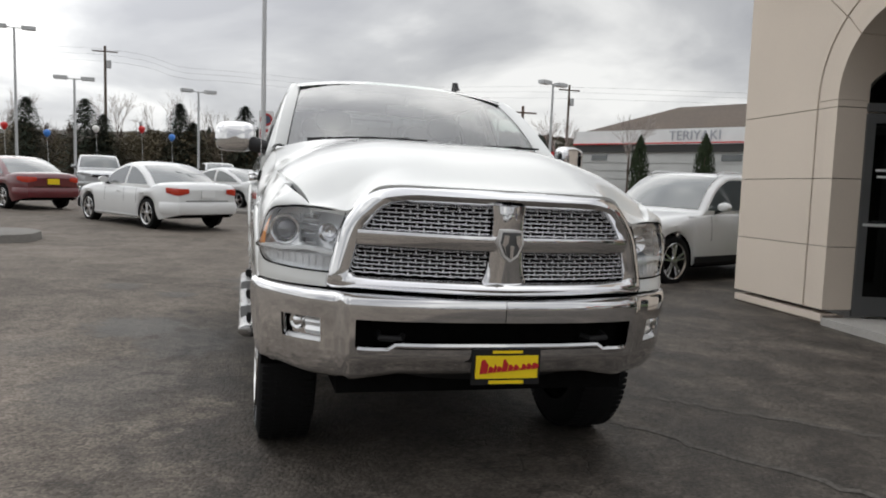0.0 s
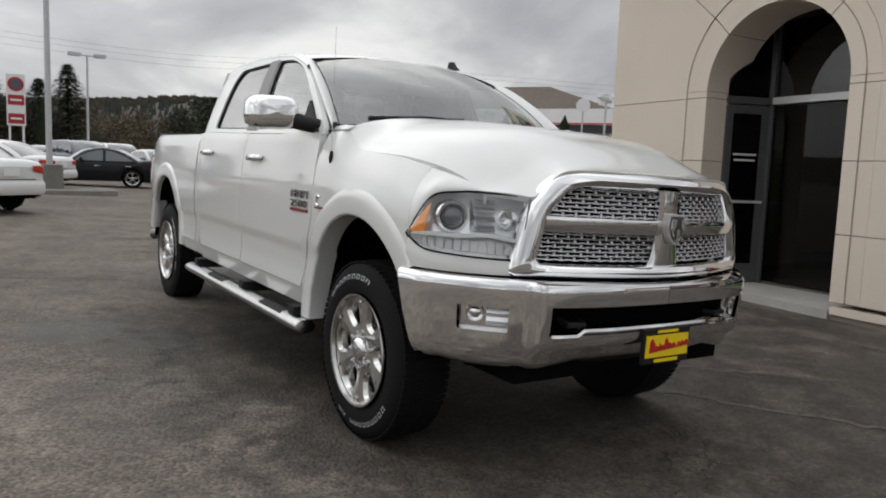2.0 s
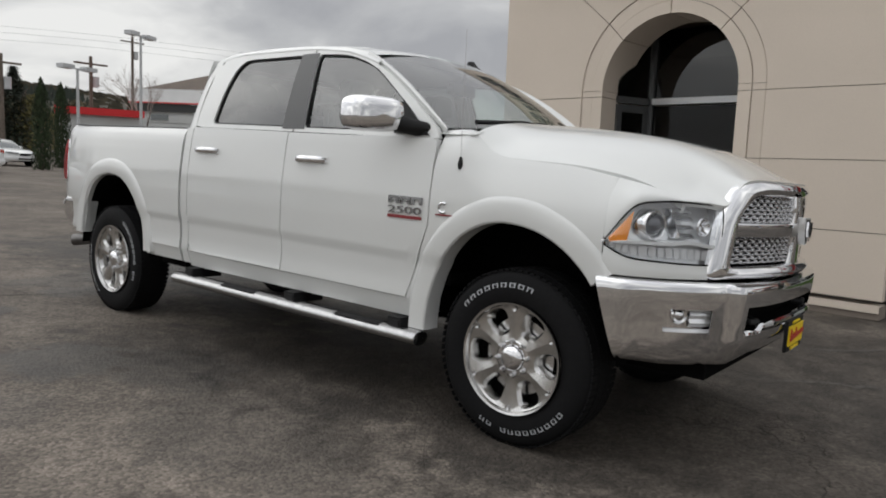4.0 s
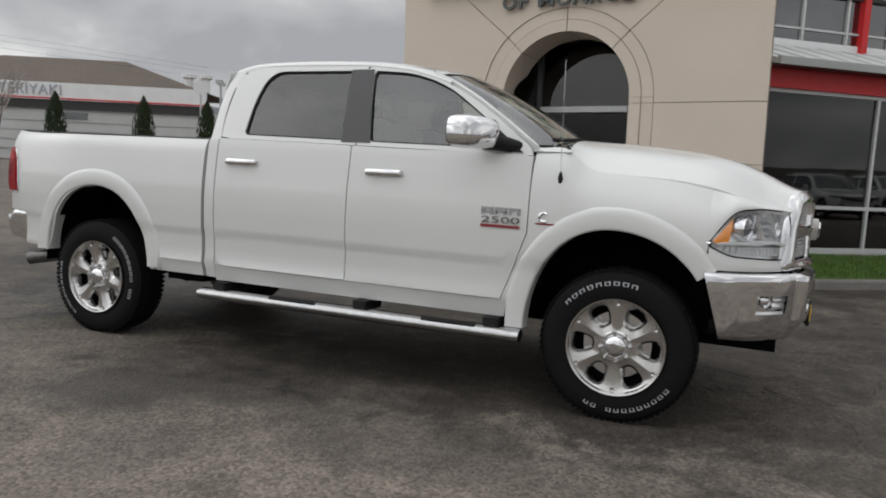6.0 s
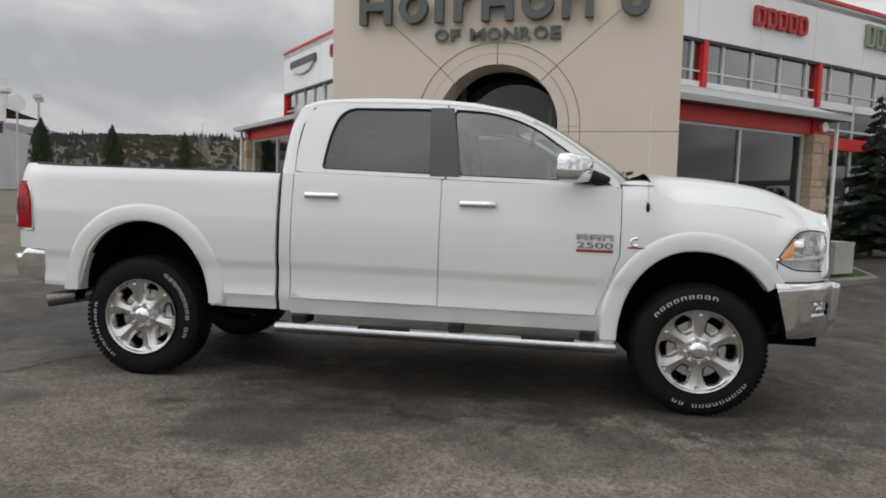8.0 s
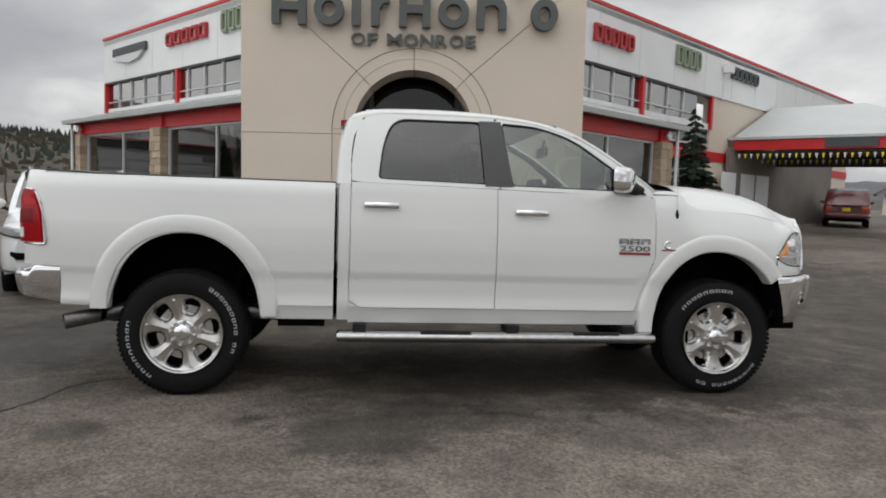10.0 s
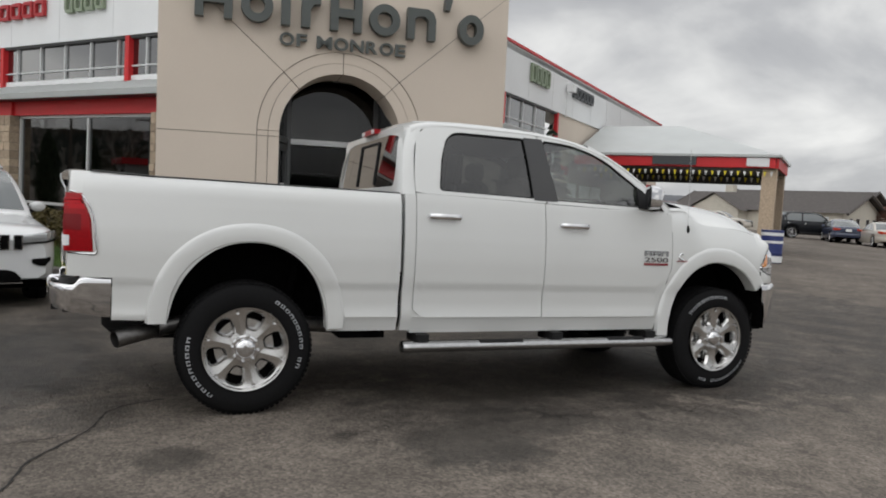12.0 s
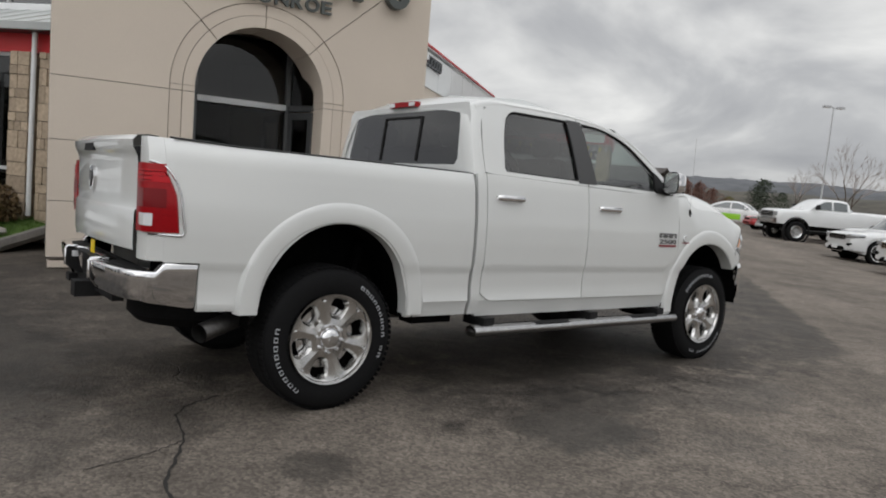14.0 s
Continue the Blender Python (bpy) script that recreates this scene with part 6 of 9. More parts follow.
    for k in range(8):
        a = math.tau * (k + 0.5) / 8
        part("lug_nut", M().lathe([(-0.10, 0.013), (-0.128, 0.0125), (-0.135, 0.009), (-0.137, 0.0005)], 10, (0, 0.083 * math.cos(a), 0.083 * math.sin(a))), CHROME_DULL, hub)
    brake = M().lathe([(-0.03, 0.19), (-0.045, 0.19), (-0.045, 0.09)], 32)
    part("brake_disc", brake, CHROME_DULL, hub)


for y in (0.0, WHEELBASE):
    for sx in (1, -1):
        wheel("wheel", y, sx)

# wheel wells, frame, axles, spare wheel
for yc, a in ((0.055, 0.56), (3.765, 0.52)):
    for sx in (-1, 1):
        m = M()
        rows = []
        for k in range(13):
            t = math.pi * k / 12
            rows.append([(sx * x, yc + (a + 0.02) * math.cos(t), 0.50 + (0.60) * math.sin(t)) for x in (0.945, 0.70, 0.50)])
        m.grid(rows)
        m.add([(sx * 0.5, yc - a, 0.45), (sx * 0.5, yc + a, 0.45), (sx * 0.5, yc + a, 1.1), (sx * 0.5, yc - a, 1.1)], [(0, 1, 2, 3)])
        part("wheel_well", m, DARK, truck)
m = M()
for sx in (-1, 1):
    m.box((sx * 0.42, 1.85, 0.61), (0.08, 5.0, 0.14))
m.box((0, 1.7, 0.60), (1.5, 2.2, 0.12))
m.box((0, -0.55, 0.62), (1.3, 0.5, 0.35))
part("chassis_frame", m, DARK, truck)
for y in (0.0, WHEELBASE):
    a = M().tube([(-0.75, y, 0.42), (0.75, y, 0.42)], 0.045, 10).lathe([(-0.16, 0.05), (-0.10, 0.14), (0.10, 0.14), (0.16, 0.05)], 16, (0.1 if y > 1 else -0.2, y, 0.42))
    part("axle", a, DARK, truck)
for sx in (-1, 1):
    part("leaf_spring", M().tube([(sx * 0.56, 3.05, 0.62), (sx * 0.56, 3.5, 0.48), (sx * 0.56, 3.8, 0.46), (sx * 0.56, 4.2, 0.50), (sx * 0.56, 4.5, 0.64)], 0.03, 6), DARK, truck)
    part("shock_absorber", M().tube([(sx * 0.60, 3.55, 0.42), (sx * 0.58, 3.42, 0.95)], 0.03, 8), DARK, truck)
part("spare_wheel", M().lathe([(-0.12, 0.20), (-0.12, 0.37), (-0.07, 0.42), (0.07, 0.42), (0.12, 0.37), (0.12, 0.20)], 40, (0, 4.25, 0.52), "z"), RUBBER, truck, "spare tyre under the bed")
# two unseen plates, added to block low light and deepen shade below
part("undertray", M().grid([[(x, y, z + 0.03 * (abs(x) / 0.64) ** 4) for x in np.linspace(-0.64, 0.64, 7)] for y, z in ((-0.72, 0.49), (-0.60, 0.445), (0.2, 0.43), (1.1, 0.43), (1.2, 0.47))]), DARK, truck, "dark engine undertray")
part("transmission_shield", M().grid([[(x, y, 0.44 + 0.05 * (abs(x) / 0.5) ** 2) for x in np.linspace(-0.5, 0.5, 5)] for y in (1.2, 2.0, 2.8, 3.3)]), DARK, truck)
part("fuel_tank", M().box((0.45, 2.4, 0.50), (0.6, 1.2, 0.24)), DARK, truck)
m = M().tube([(-0.62, 3.0, 0.50), (-0.66, 3.7, 0.56), (-0.72, 4.16, 0.555), (-0.80, 4.36, 0.520), (-0.90, 4.545, 0.485)], 0.052, 14, False)
m.tube([(-0.897, 4.54, 0.486), (-0.80, 4.36, 0.520)], 0.046, 14, False)
part("exhaust_pipe", m, EXHAUST, truck, "dark side-exit exhaust pipe")
for y, l in ((3.05, 0.25), (2.93, 0.14)):
    part("bed_bracket", M().box((-0.80, y, 0.50), (0.14, l, 0.07)), DARK, truck)

# running boards
for sx in (-1, 1):
    sec = []
    m = M()
    rows = []
    for y in [0.515, 0.52, 0.54] + list(np.linspace(0.6, 2.7, 8)) + [2.75, 2.77, 2.775]:
        e = 0.55 if y in (0.515, 2.775) else 0.92 if y in (0.52, 2.77) else 1.0
        rows.append([(sx * (0.985 + 0.062 * e * math.cos(k * math.tau / 16)), y, 0.418 + 0.040 * e * math.sin(k * math.tau / 16)) for k in range(16)])
    o = len(rows)
    m.grid(rows, wrap=True)
    m.f += [tuple(range(16)), tuple(range((o - 1) * 16 + 15, (o - 1) * 16 - 1, -1))]
    board = part("running_board", m, STEEL_TUBE, truck, "polished steel tube running board")
    for y0, y1 in ((0.78, 1.12), (1.85, 2.2)):
        part("step_pad", M().grid([[(sx * (0.985 + 0.05 * c), y, 0.461 - 0.012 * abs(c)) for c in (-1, -0.5, 0, 0.5, 1)] for y in np.linspace(y0, y1, 4)]), BLACK, board)
    for y in (0.70, 1.55, 2.62):
        part("step_bracket", M().box((sx * 0.88, y, 0.46), (0.24, 0.07, 0.05)).box((sx * 0.95, y, 0.475), (0.09, 0.09, 0.05)), BLACK, board)

# mirrors, handles, badges, aerials
def mirror(sx):
    arm = M()
    rows = []
    for x, y, z, h, d in ((0.905, 0.66, 1.478, 0.040, 0.15), (0.95, 0.69, 1.487, 0.042, 0.12), (1.00, 0.735, 1.50, 0.045, 0.09), (1.03, 0.76, 1.51, 0.04, 0.07)):
        rows.append([(sx * x, y + d / 2 * math.cos(k * math.tau / 12), z + h * math.sin(k * math.tau / 12)) for k in range(12)])
    arm.grid(rows, wrap=True)
    mi = part("door_mirror", arm, BLACK, truck, "large towing mirror with chrome cap")

    def loop(f, s, e, w=0.118, h=0.090):
        out = []
        for k in range(28):
            a = math.tau * k / 28
            n = (abs(math.cos(a)) ** e + abs(math.sin(a)) ** e) ** (-1 / e)
            x = 1.098 + w * s * n * math.cos(a)
            out.append((sx * x, 0.835 + f + (x - 1.098) * 0.55, 1.540 + h * s * n * math.sin(a)))
        return out

    cap = M().grid([loop(f, s, 4.0) for f, s in ((-0.088, 0.05), (-0.086, 0.35), (-0.080, 0.66), (-0.062, 0.89), (-0.02, 0.985), (0.02, 1.0), (0.045, 0.98))], wrap=True)
    cap.f.append(tuple(range(27, -1, -1)))
    part("mirror_cap", cap, CHROME, mi, "chrome mirror cap", 60)
    part("mirror_trim", M().grid([[(sx * x, 0.835 - 0.055 + (x - 1.098) * 0.55, z) for z in (1.462, 1.490)] for x in np.linspace(1.0, 1.19, 6)]), BLACK, mi)
    part("mirror_back", M().add(loop(0.047, 0.99, 4.0), [tuple(range(28))]), BLACK, mi)
    part("mirror_glass", M().add(loop(0.051, 0.90, 4.5), [tuple(range(28))]), CHROME, mi)
    part("mirror_sail", M().prism([(0.588, 1.446), (0.83, 1.455), (0.83, 1.625), (0.79, 1.605)], 0, 0.024, lambda s, z, a: (sx * (green_x(z) - 0.012 + a), s, z)), BLACK, mi)


mirror(-1)
mirror(1)
for y, z in ((1.436, 1.292), (2.487, 1.313)):
    for sx in (-1, 1):
        xx = side_x(y, z)
        h = M()
        rows = []
        for d, o, th in ((-0.125, 0.004, 0.012), (-0.115, 0.020, 0.018), (-0.08, 0.034, 0.020), (0.08, 0.034, 0.020), (0.115, 0.020, 0.018), (0.125, 0.004, 0.012)):
            rows.append([(sx * (xx + o + 0.009 * math.cos(k * math.tau / 10)), y + d, z + th * math.sin(k * math.tau / 10)) for k in range(10)])
        h.grid(rows, wrap=True)
        part("door_handle", h, CHROME, truck, "chrome door handle")
        part("handle_cup", M().prism([(-0.09, -0.014), (0.09, -0.014), (0.09, 0.012), (-0.09, 0.012)], 0.0, 0.003, lambda s, zz, a: (sx * (xx + a), y + s, z - 0.014 + zz)), WHITE_PAINT, truck)


def badge(sx):
    """Model badge as plain chrome blocks with the number, over a red bar."""
    def at(s, z, a):
        return (sx * (side_x(0.68, z) + 0.001 + a), 0.68 + s * (1 if sx < 0 else -1) * -1, z)

    b = part("badge_bar", M().prism([(-0.115, 1.018), (0.115, 1.018), (0.115, 1.034), (-0.115, 1.034)], 0, 0.006, at), BADGE_RED, truck, "chrome badge over a red bar")
    m = M()
    for x0, x1, legs in ((-0.115, -0.045, 0), (-0.035, 0.035, 1), (0.045, 0.115, 2)):
        m.prism([(x0, 1.118), (x1, 1.118), (x1, 1.132), (x0, 1.132)], 0, 0.008, at)
        m.prism([(x0, 1.092), (x0 + 0.018, 1.092), (x0 + 0.018, 1.120), (x0, 1.120)], 0, 0.008, at)
        m.prism([(x1 - 0.018, 1.092), (x1, 1.092), (x1, 1.120), (x1 - 0.018, 1.120)], 0, 0.008, at)
        if legs < 2:
            m.prism([(x0, 1.102), (x1, 1.102), (x1, 1.110), (x0, 1.110)], 0, 0.008, at)
    part("badge_block", m, BADGE_CHROME, b)
    d = font_mesh("2500", 0.052, 0.004)
    xs = [v.co.x for v in d.vertices]
    wide = max(xs) - min(xs)
    ob = new("badge_number", d)
    ob.parent = b
    d.materials.append(BADGE_CHROME)
    dirx = Vector((0, -1, 0)) if sx < 0 else Vector((0, 1, 0))
    mx = Matrix((( 0, 0, sx, sx * (side_x(0.68, 1.06) + 0.006)), (dirx.y * 0.225 / wide, 0, 0, 0.68), (0, 1, 0, 1.044), (0, 0, 0, 1)))
    d.transform(mx)
    e = part("engine_badge", M().prism([(-0.045, 0), (0.065, 0), (0.065, 0.008), (-0.045, 0.008)], 0, 0.005, lambda s, z, a: (sx * (side_x(0.44, 1.07) + a + 0.001), 0.43 - s * (1 if sx < 0 else 1), 1.052 + z)), BADGE_RED, truck, "small chrome badge over a red line")
    part("engine_mark", M().tube([(sx * (side_x(0.44, 1.09) + 0.004), 0.43 + 0.026 * math.cos(a), 1.092 + 0.024 * math.sin(a)) for a in np.linspace(-2.2, 2.2, 12)], 0.007, 6), CHROME, e)


badge(-1)
badge(1)
mast = M().tube([(-0.955, 0.36, 1.285), (-0.957, 0.36, 1.31), (-0.955, 0.361, 1.345)], [0.010, 0.014, 0.006], 8)
aerial = part("aerial_base", mast, BLACK, truck, "black aerial base")
part("aerial_mast", M().tube([(-0.955, 0.361, 1.34), (-0.955, 0.375, 1.95)], 0.0014, 5), CHROME_DULL, aerial)
fin = M().prism([(1.03, 2.005), (1.15, 2.005), (1.15, 2.015), (1.135, 2.065), (1.10, 2.065), (1.07, 2.03)], 0.395, 0.425, lambda s, z, a: (a, s + 0.25, z - 0.006))
part("roof_aerial", fin, BLACK, truck, "black shark-fin roof aerial")

# bed inside, rail caps, tailgate
m = M()
m.box((0, 3.78, 1.125), (1.50, 1.90, 0.03))
for sx in (-1, 1):
    m.box((sx * 0.755, 3.78, 1.28), (0.03, 1.90, 0.32))
m.box((0, 2.82, 1.17), (1.70, 0.03, 0.54))
part("bed_liner", m, BLACK, truck)
for sx in (-1, 1):
    cap = M().grid([[(sx * (bed_x(y, 1.455) - 0.001), y, bed_top(y) + 0.0), (sx * (bed_x(y, 1.455) - 0.004), y, bed_top(y) + 0.006), (sx * (bed_x(y, 1.455) - 0.05), y, bed_top(y) + 0.012), (sx * 0.76, y, bed_top(y) + 0.012), (sx * 0.755, y, bed_top(y) - 0.03)] for y in np.linspace(2.80, 4.70, 12) for z in (1.455,)])
    part("bed_rail_cap", cap, BLACK, truck, "black plastic bed rail cap")
P = []
for z, y in ((0.895, 4.890), (0.90, 4.900), (0.93, 4.904), (1.09, 4.904), (1.105, 4.896), (1.116, 4.890), (1.20, 4.893), (1.345, 4.895), (1.375, 4.898), (1.395, 4.908), (1.425, 4.922), (1.458, 4.924), (1.482, 4.900), (1.490, 4.85), (1.486, 4.74), (1.44, 4.735)):
    P.append([(x, y - (0.050 * (x / 0.72) ** 2 + 0.008 * (abs(x) / 0.72) ** 12) * (1 if y > 4.8 else 0), z) for x in np.linspace(-0.718, 0.718, 29)])
gate = part("tailgate", M().grid(P), WHITE_PAINT, truck, "white tailgate with a lipped top edge", 45)
part("tailgate_pull", M().prism([(-0.12, 1.398), (0.12, 1.398), (0.10, 1.440), (-0.10, 1.440)], 4.90, 4.925), BLACK, gate, "black tailgate handle")
badge_ = part("tailgate_emblem", M().prism([(0.052 * math.cos(a) * (1 + 0.12 * math.sin(a)), 1.245 + 0.072 * math.sin(a)) for a in [math.tau * k / 22 for k in range(22)]], 4.885, 4.906), CHROME, gate, "chrome oval emblem")
part("emblem_mark", M().prism([(-0.030, 1.285), (0.030, 1.285), (0.034, 1.25), (0, 1.19), (-0.034, 1.25)], 4.904, 4.910), EMBLEM_DARK, badge_)
part("lock", M().lathe([(0, 0.014), (0.008, 0.014), (0.010, 0.001)], 12, (0.62, 4.848, 1.176), "y"), BLACK, gate)
for k in range(3):
    part("grey_mark", M().box((-0.570 + 0.045 * k, 4.850 + 0.0035 * k, 1.162), (0.034, 0.008, 0.032), 0.12), CHROME_DULL, gate)
for sx in (-1, 1):
    # corner post with the tail lamp wrapped round it
    post = M()
    rows = []
    for z in np.linspace(0.86, 1.478, 14):
        xo = bed_x(4.74, z)
        rows.append([(sx * (xo - 0.002), 4.738, z), (sx * (xo - 0.012), 4.780, z), (sx * (xo - 0.035), 4.812, z), (sx * (xo - 0.08), 4.824, z), (sx * 0.725, 4.828, z), (sx * 0.725, 4.70, z)])
    post.grid(rows)
    part("bed_post", post, WHITE_PAINT, truck)
    lamp = M()
    rows = []
    for k, z in enumerate(np.linspace(1.005, 1.345, 12)):
        xo = bed_x(4.74, z) + 0.006
        fr = lut(z, [(1.0, 4.668), (1.20, 4.688), (1.30, 4.728), (1.345, 4.765)])
        bulge = 0.012 * math.sin(math.pi * k / 11)
        rows.append([(sx * (bed_x(fr, z) - 0.008), fr - 0.003, z), (sx * (bed_x(fr, z) + 0.004 + bulge), fr + 0.012, z), (sx * (xo + bulge), 4.74, z), (sx * (xo - 0.012 + bulge), 4.80, z), (sx * (xo - 0.035), 4.832 + bulge * 0.5, z), (sx * (xo - 0.09), 4.838 + bulge * 0.5, z), (sx * 0.738, 4.840, z), (sx * 0.738, 4.80, z)])
    body = M().grid(rows)
    tl = part("tail_lamp", body, RED_LENS, truck, "red tail lamp with a clear reverse light", 50)
    face = np.array(rows)
    lit = (face[1:4, 3:6] + np.array([sx * 0.0015, 0.002, 0]))
    part("reverse_light", M().grid(lit), CLEAR_LENS, tl, "clear reverse light")
    part("upper_lens", M().grid(face[8:11, 1:7] + np.array([sx * 0.0018, 0.0018, 0])), RED_BRIGHT, tl, "bright red upper lens")
    part("inner_lens", M().grid(face[4:8, 2:7] + np.array([sx * 0.0012, 0.0012, 0])), RED_DEEP, tl)
    for k in (8.3, 9.0, 9.7):
        z = 1.005 + 0.34 * k / 11
        part("lens_rib", M().tube([(sx * (bed_x(4.74, z) + 0.012), 4.752, z), (sx * (bed_x(4.74, z) - 0.004), 4.812, z), (sx * (bed_x(4.74, z) - 0.03), 4.846, z), (sx * (bed_x(4.74, z) - 0.085), 4.853, z)], 0.0025, 5), RED_DEEP, tl)
    bz = M()
    pts = [(sx * (bed_x(f, z) + 0.004), f - 0.008, z) for z, f in ((0.995, 4.82), (0.992, 4.70), (1.005, 4.662), (1.10, 4.670), (1.20, 4.682), (1.28, 4.712), (1.335, 4.755), (1.356, 4.82))]
    part("lamp_surround", bz.tube([(x + sx * 0.002, y, z) for x, y, z in smooth_line(pts, 24)], 0.006, 6), CHROME_DULL, tl)

# rear bumper
line = [(p.x, p.y) for p in smooth_line([(-0.33, 4.962, 0), (-0.42, 4.958, 0), (-0.64, 4.938, 0), (-0.79, 4.898, 0), (-0.865, 4.835, 0), (-0.893, 4.76, 0), (-0.905, 4.572, 0)], 56)]
line = [(0, 4.868), (-0.15, 4.868), (-0.29, 4.870), (-0.315, 4.885), (-0.325, 4.93)] + line
rows = []
for i, (x, y) in enumerate(line):
    t = 0.856 - 0.046 * min(1.0, max(0.0, (y - 4.735) / 0.035))
    b = 0.655 - 0.040 * min(1, max(0, (4.85 - y) / 0.25))
    nx, ny = (0, -1) if abs(x) < 0.76 else ((1, 0) if y < 4.82 else (0.6, -0.8))
    rows.append([(x + nx * 0.07, y + ny * 0.07, t - 0.010), (x + nx * 0.025, y + ny * 0.025, t), (x + nx * 0.006, y + ny * 0.006, t - 0.004), (x, y, t - 0.014), (x + nx * 0.003, y + ny * 0.003, t - 0.05), (x + nx * 0.008, y + ny * 0.008, (t + b) / 2), (x + nx * 0.018, y + ny * 0.018, b + 0.03), (x + nx * 0.035, y + ny * 0.035, b), (x + nx * 0.08, y + ny * 0.08, b)])
rb = part("rear_bumper", M().grid(rows).mirrored(), CHROME, truck, "chrome rear bumper with step and hitch", 50)
# step pad; its black also paints the shaded gap below the gate
part("bumper_step", M().box((0, 4.845, 0.796), (1.5, 0.14, 0.012)), BLACK, rb, "black step pad")
# sunk middle with the tow hitch
part("recess_panel", M().box((0, 4.872, 0.725), (0.58, 0.012, 0.12)), BLACK, rb, "black panel in the sunk middle")
for sx in (-1, 1):
    part("recess_cheek", M().prism([(4.87, 0.800), (4.958, 0.806), (4.958, 0.70), (4.905, 0.648), (4.87, 0.648)], sx * 0.318, sx * 0.335, lambda s, z, a: (a, s, z)), BLACK, rb)
    part("cheek_edge", M().tube([(sx * 0.327, 4.90, 0.812), (sx * 0.327, 4.955, 0.810), (sx * 0.327, 4.966, 0.795), (sx * 0.327, 4.966, 0.705), (sx * 0.327, 4.912, 0.645)], 0.009, 8), CHROME, rb)
    part("plate_lamp", M().box((sx * 0.312, 4.915, 0.765), (0.012, 0.036, 0.036)), CLEAR_LENS, rb)
part("temporary_tag", M().box((0.0, 4.882, 0.845), (0.085, 0.006, 0.075)), YELLOW, rb)
part("hitch", M().box((0, 4.90, 0.60), (0.11, 0.16, 0.09)).box((0, 4.84, 0.62), (0.9, 0.06, 0.06)), BLACK, rb, "black tow hitch receiver")
part("tow_hook", M().box((0.50, 4.87, 0.60), (0.10, 0.10, 0.05)), BLACK, rb)

# inside of the cab
cabin = new("cabin")
cabin.parent = truck
part("floor_pan", M().box((0, 1.6, 0.72), (1.72, 2.3, 0.06)), DARK, cabin)
for sx in (-1, 1):
    part("door_lining", M().box((sx * 0.86, 1.6, 1.10), (0.04, 2.1, 0.68)), BLACK, cabin)
part("headlining", M().box((0, 1.95, 1.925), (1.25, 1.4, 0.02)), SEAT, cabin)
dash = M()
dash.grid([[(x, y, z) for x in (-0.84, 0, 0.84)] for y, z in ((0.42, 1.46), (0.62, 1.475), (0.80, 1.46), (0.86, 1.40), (0.84, 1.20), (0.80, 0.8))])
part("dashboard", dash, BLACK, cabin)
wheel_rim = M()
c = Vector((0.42, 0.98, 1.34))
tilt = Matrix.Rotation(radians(-62), 3, "X")
wheel_rim.tube([c + tilt @ Vector((0.19 * math.cos(a), 0.19 * math.sin(a), 0)) for a in np.linspace(0, math.tau, 29)], 0.016, 8)
for a in (0.3, math.pi - 0.3, -math.pi / 2):
    wheel_rim.tube([c, c + tilt @ Vector((0.18 * math.cos(a), 0.18 * math.sin(a), 0))], 0.02, 6)
part("steering_wheel", wheel_rim, BLACK, cabin)


def seat(x, y, w, rests):
    s = M()
    rows = []
    for yy, z, t in ((y - 0.28, 1.00, 0.10), (y - 0.24, 1.06, 0.12), (y, 1.05, 0.12), (y + 0.20, 1.05, 0.14)):
        rows.append([(x - w / 2, yy, z - t), (x - w / 2 + 0.02, yy, z + 0.01), (x - w / 4, yy, z + 0.02), (x + w / 4, yy, z + 0.02), (x + w / 2 - 0.02, yy, z + 0.01), (x + w / 2, yy, z - t)])
    s.grid(rows)
    rows = []
    for f in np.linspace(0, 1, 6):
        yy, z = y + 0.20 + 0.16 * f, 1.02 + 0.60 * f
        ww = w * (1 - 0.18 * f ** 3)
        rows.append([(x - ww / 2, yy + 0.12, z), (x - ww / 2, yy, z), (x - ww / 4, yy + 0.03, z), (x, yy + 0.035, z), (x + ww / 4, yy + 0.03, z), (x + ww / 2, yy, z), (x + ww / 2, yy + 0.12, z)])
    s.grid(rows + [[(px, py + 0.06, pz + 0.03) for px, py, pz in rows[-1]]])
    s.box((x, y + 0.42, 1.30), (w * 0.9, 0.03, 0.62))
    o = part("seat", s, SEAT, cabin)
    for rx in rests:
        h = M()
        rows = []
        for f, sz in ((-0.05, 0.7), (-0.04, 0.95), (0.0, 1.0), (0.04, 0.95), (0.05, 0.7)):
            rows.append([(rx + 0.13 * sz * (abs(math.cos(a)) ** 3 + abs(math.sin(a)) ** 3) ** (-1 / 3) * math.cos(a), y + 0.40 + f, 1.74 + 0.085 * sz * (abs(math.cos(a)) ** 3 + abs(math.sin(a)) ** 3) ** (-1 / 3) * math.sin(a)) for a in [math.tau * k / 16 for k in range(16)]])
        h.grid(rows, wrap=True)
        h.f += [tuple(range(15, -1, -1)), tuple(range(64, 80))]
        h.box((rx, y + 0.40, 1.63), (0.10, 0.02, 0.12))
        part("headrest", h, SEAT, o)


seat(-0.42, 1.25, 0.52, (-0.42,))
seat(0.42, 1.25, 0.52, (0.42,))
seat(0.0, 2.22, 1.40, (-0.45, 0.45))
part("rear_view_mirror", M().box((0, 1.12, 1.80), (0.26, 0.03, 0.075)).tube([(0, 1.12, 1.82), (0, 1.10, 1.90)], 0.012, 6), BLACK, cabin)

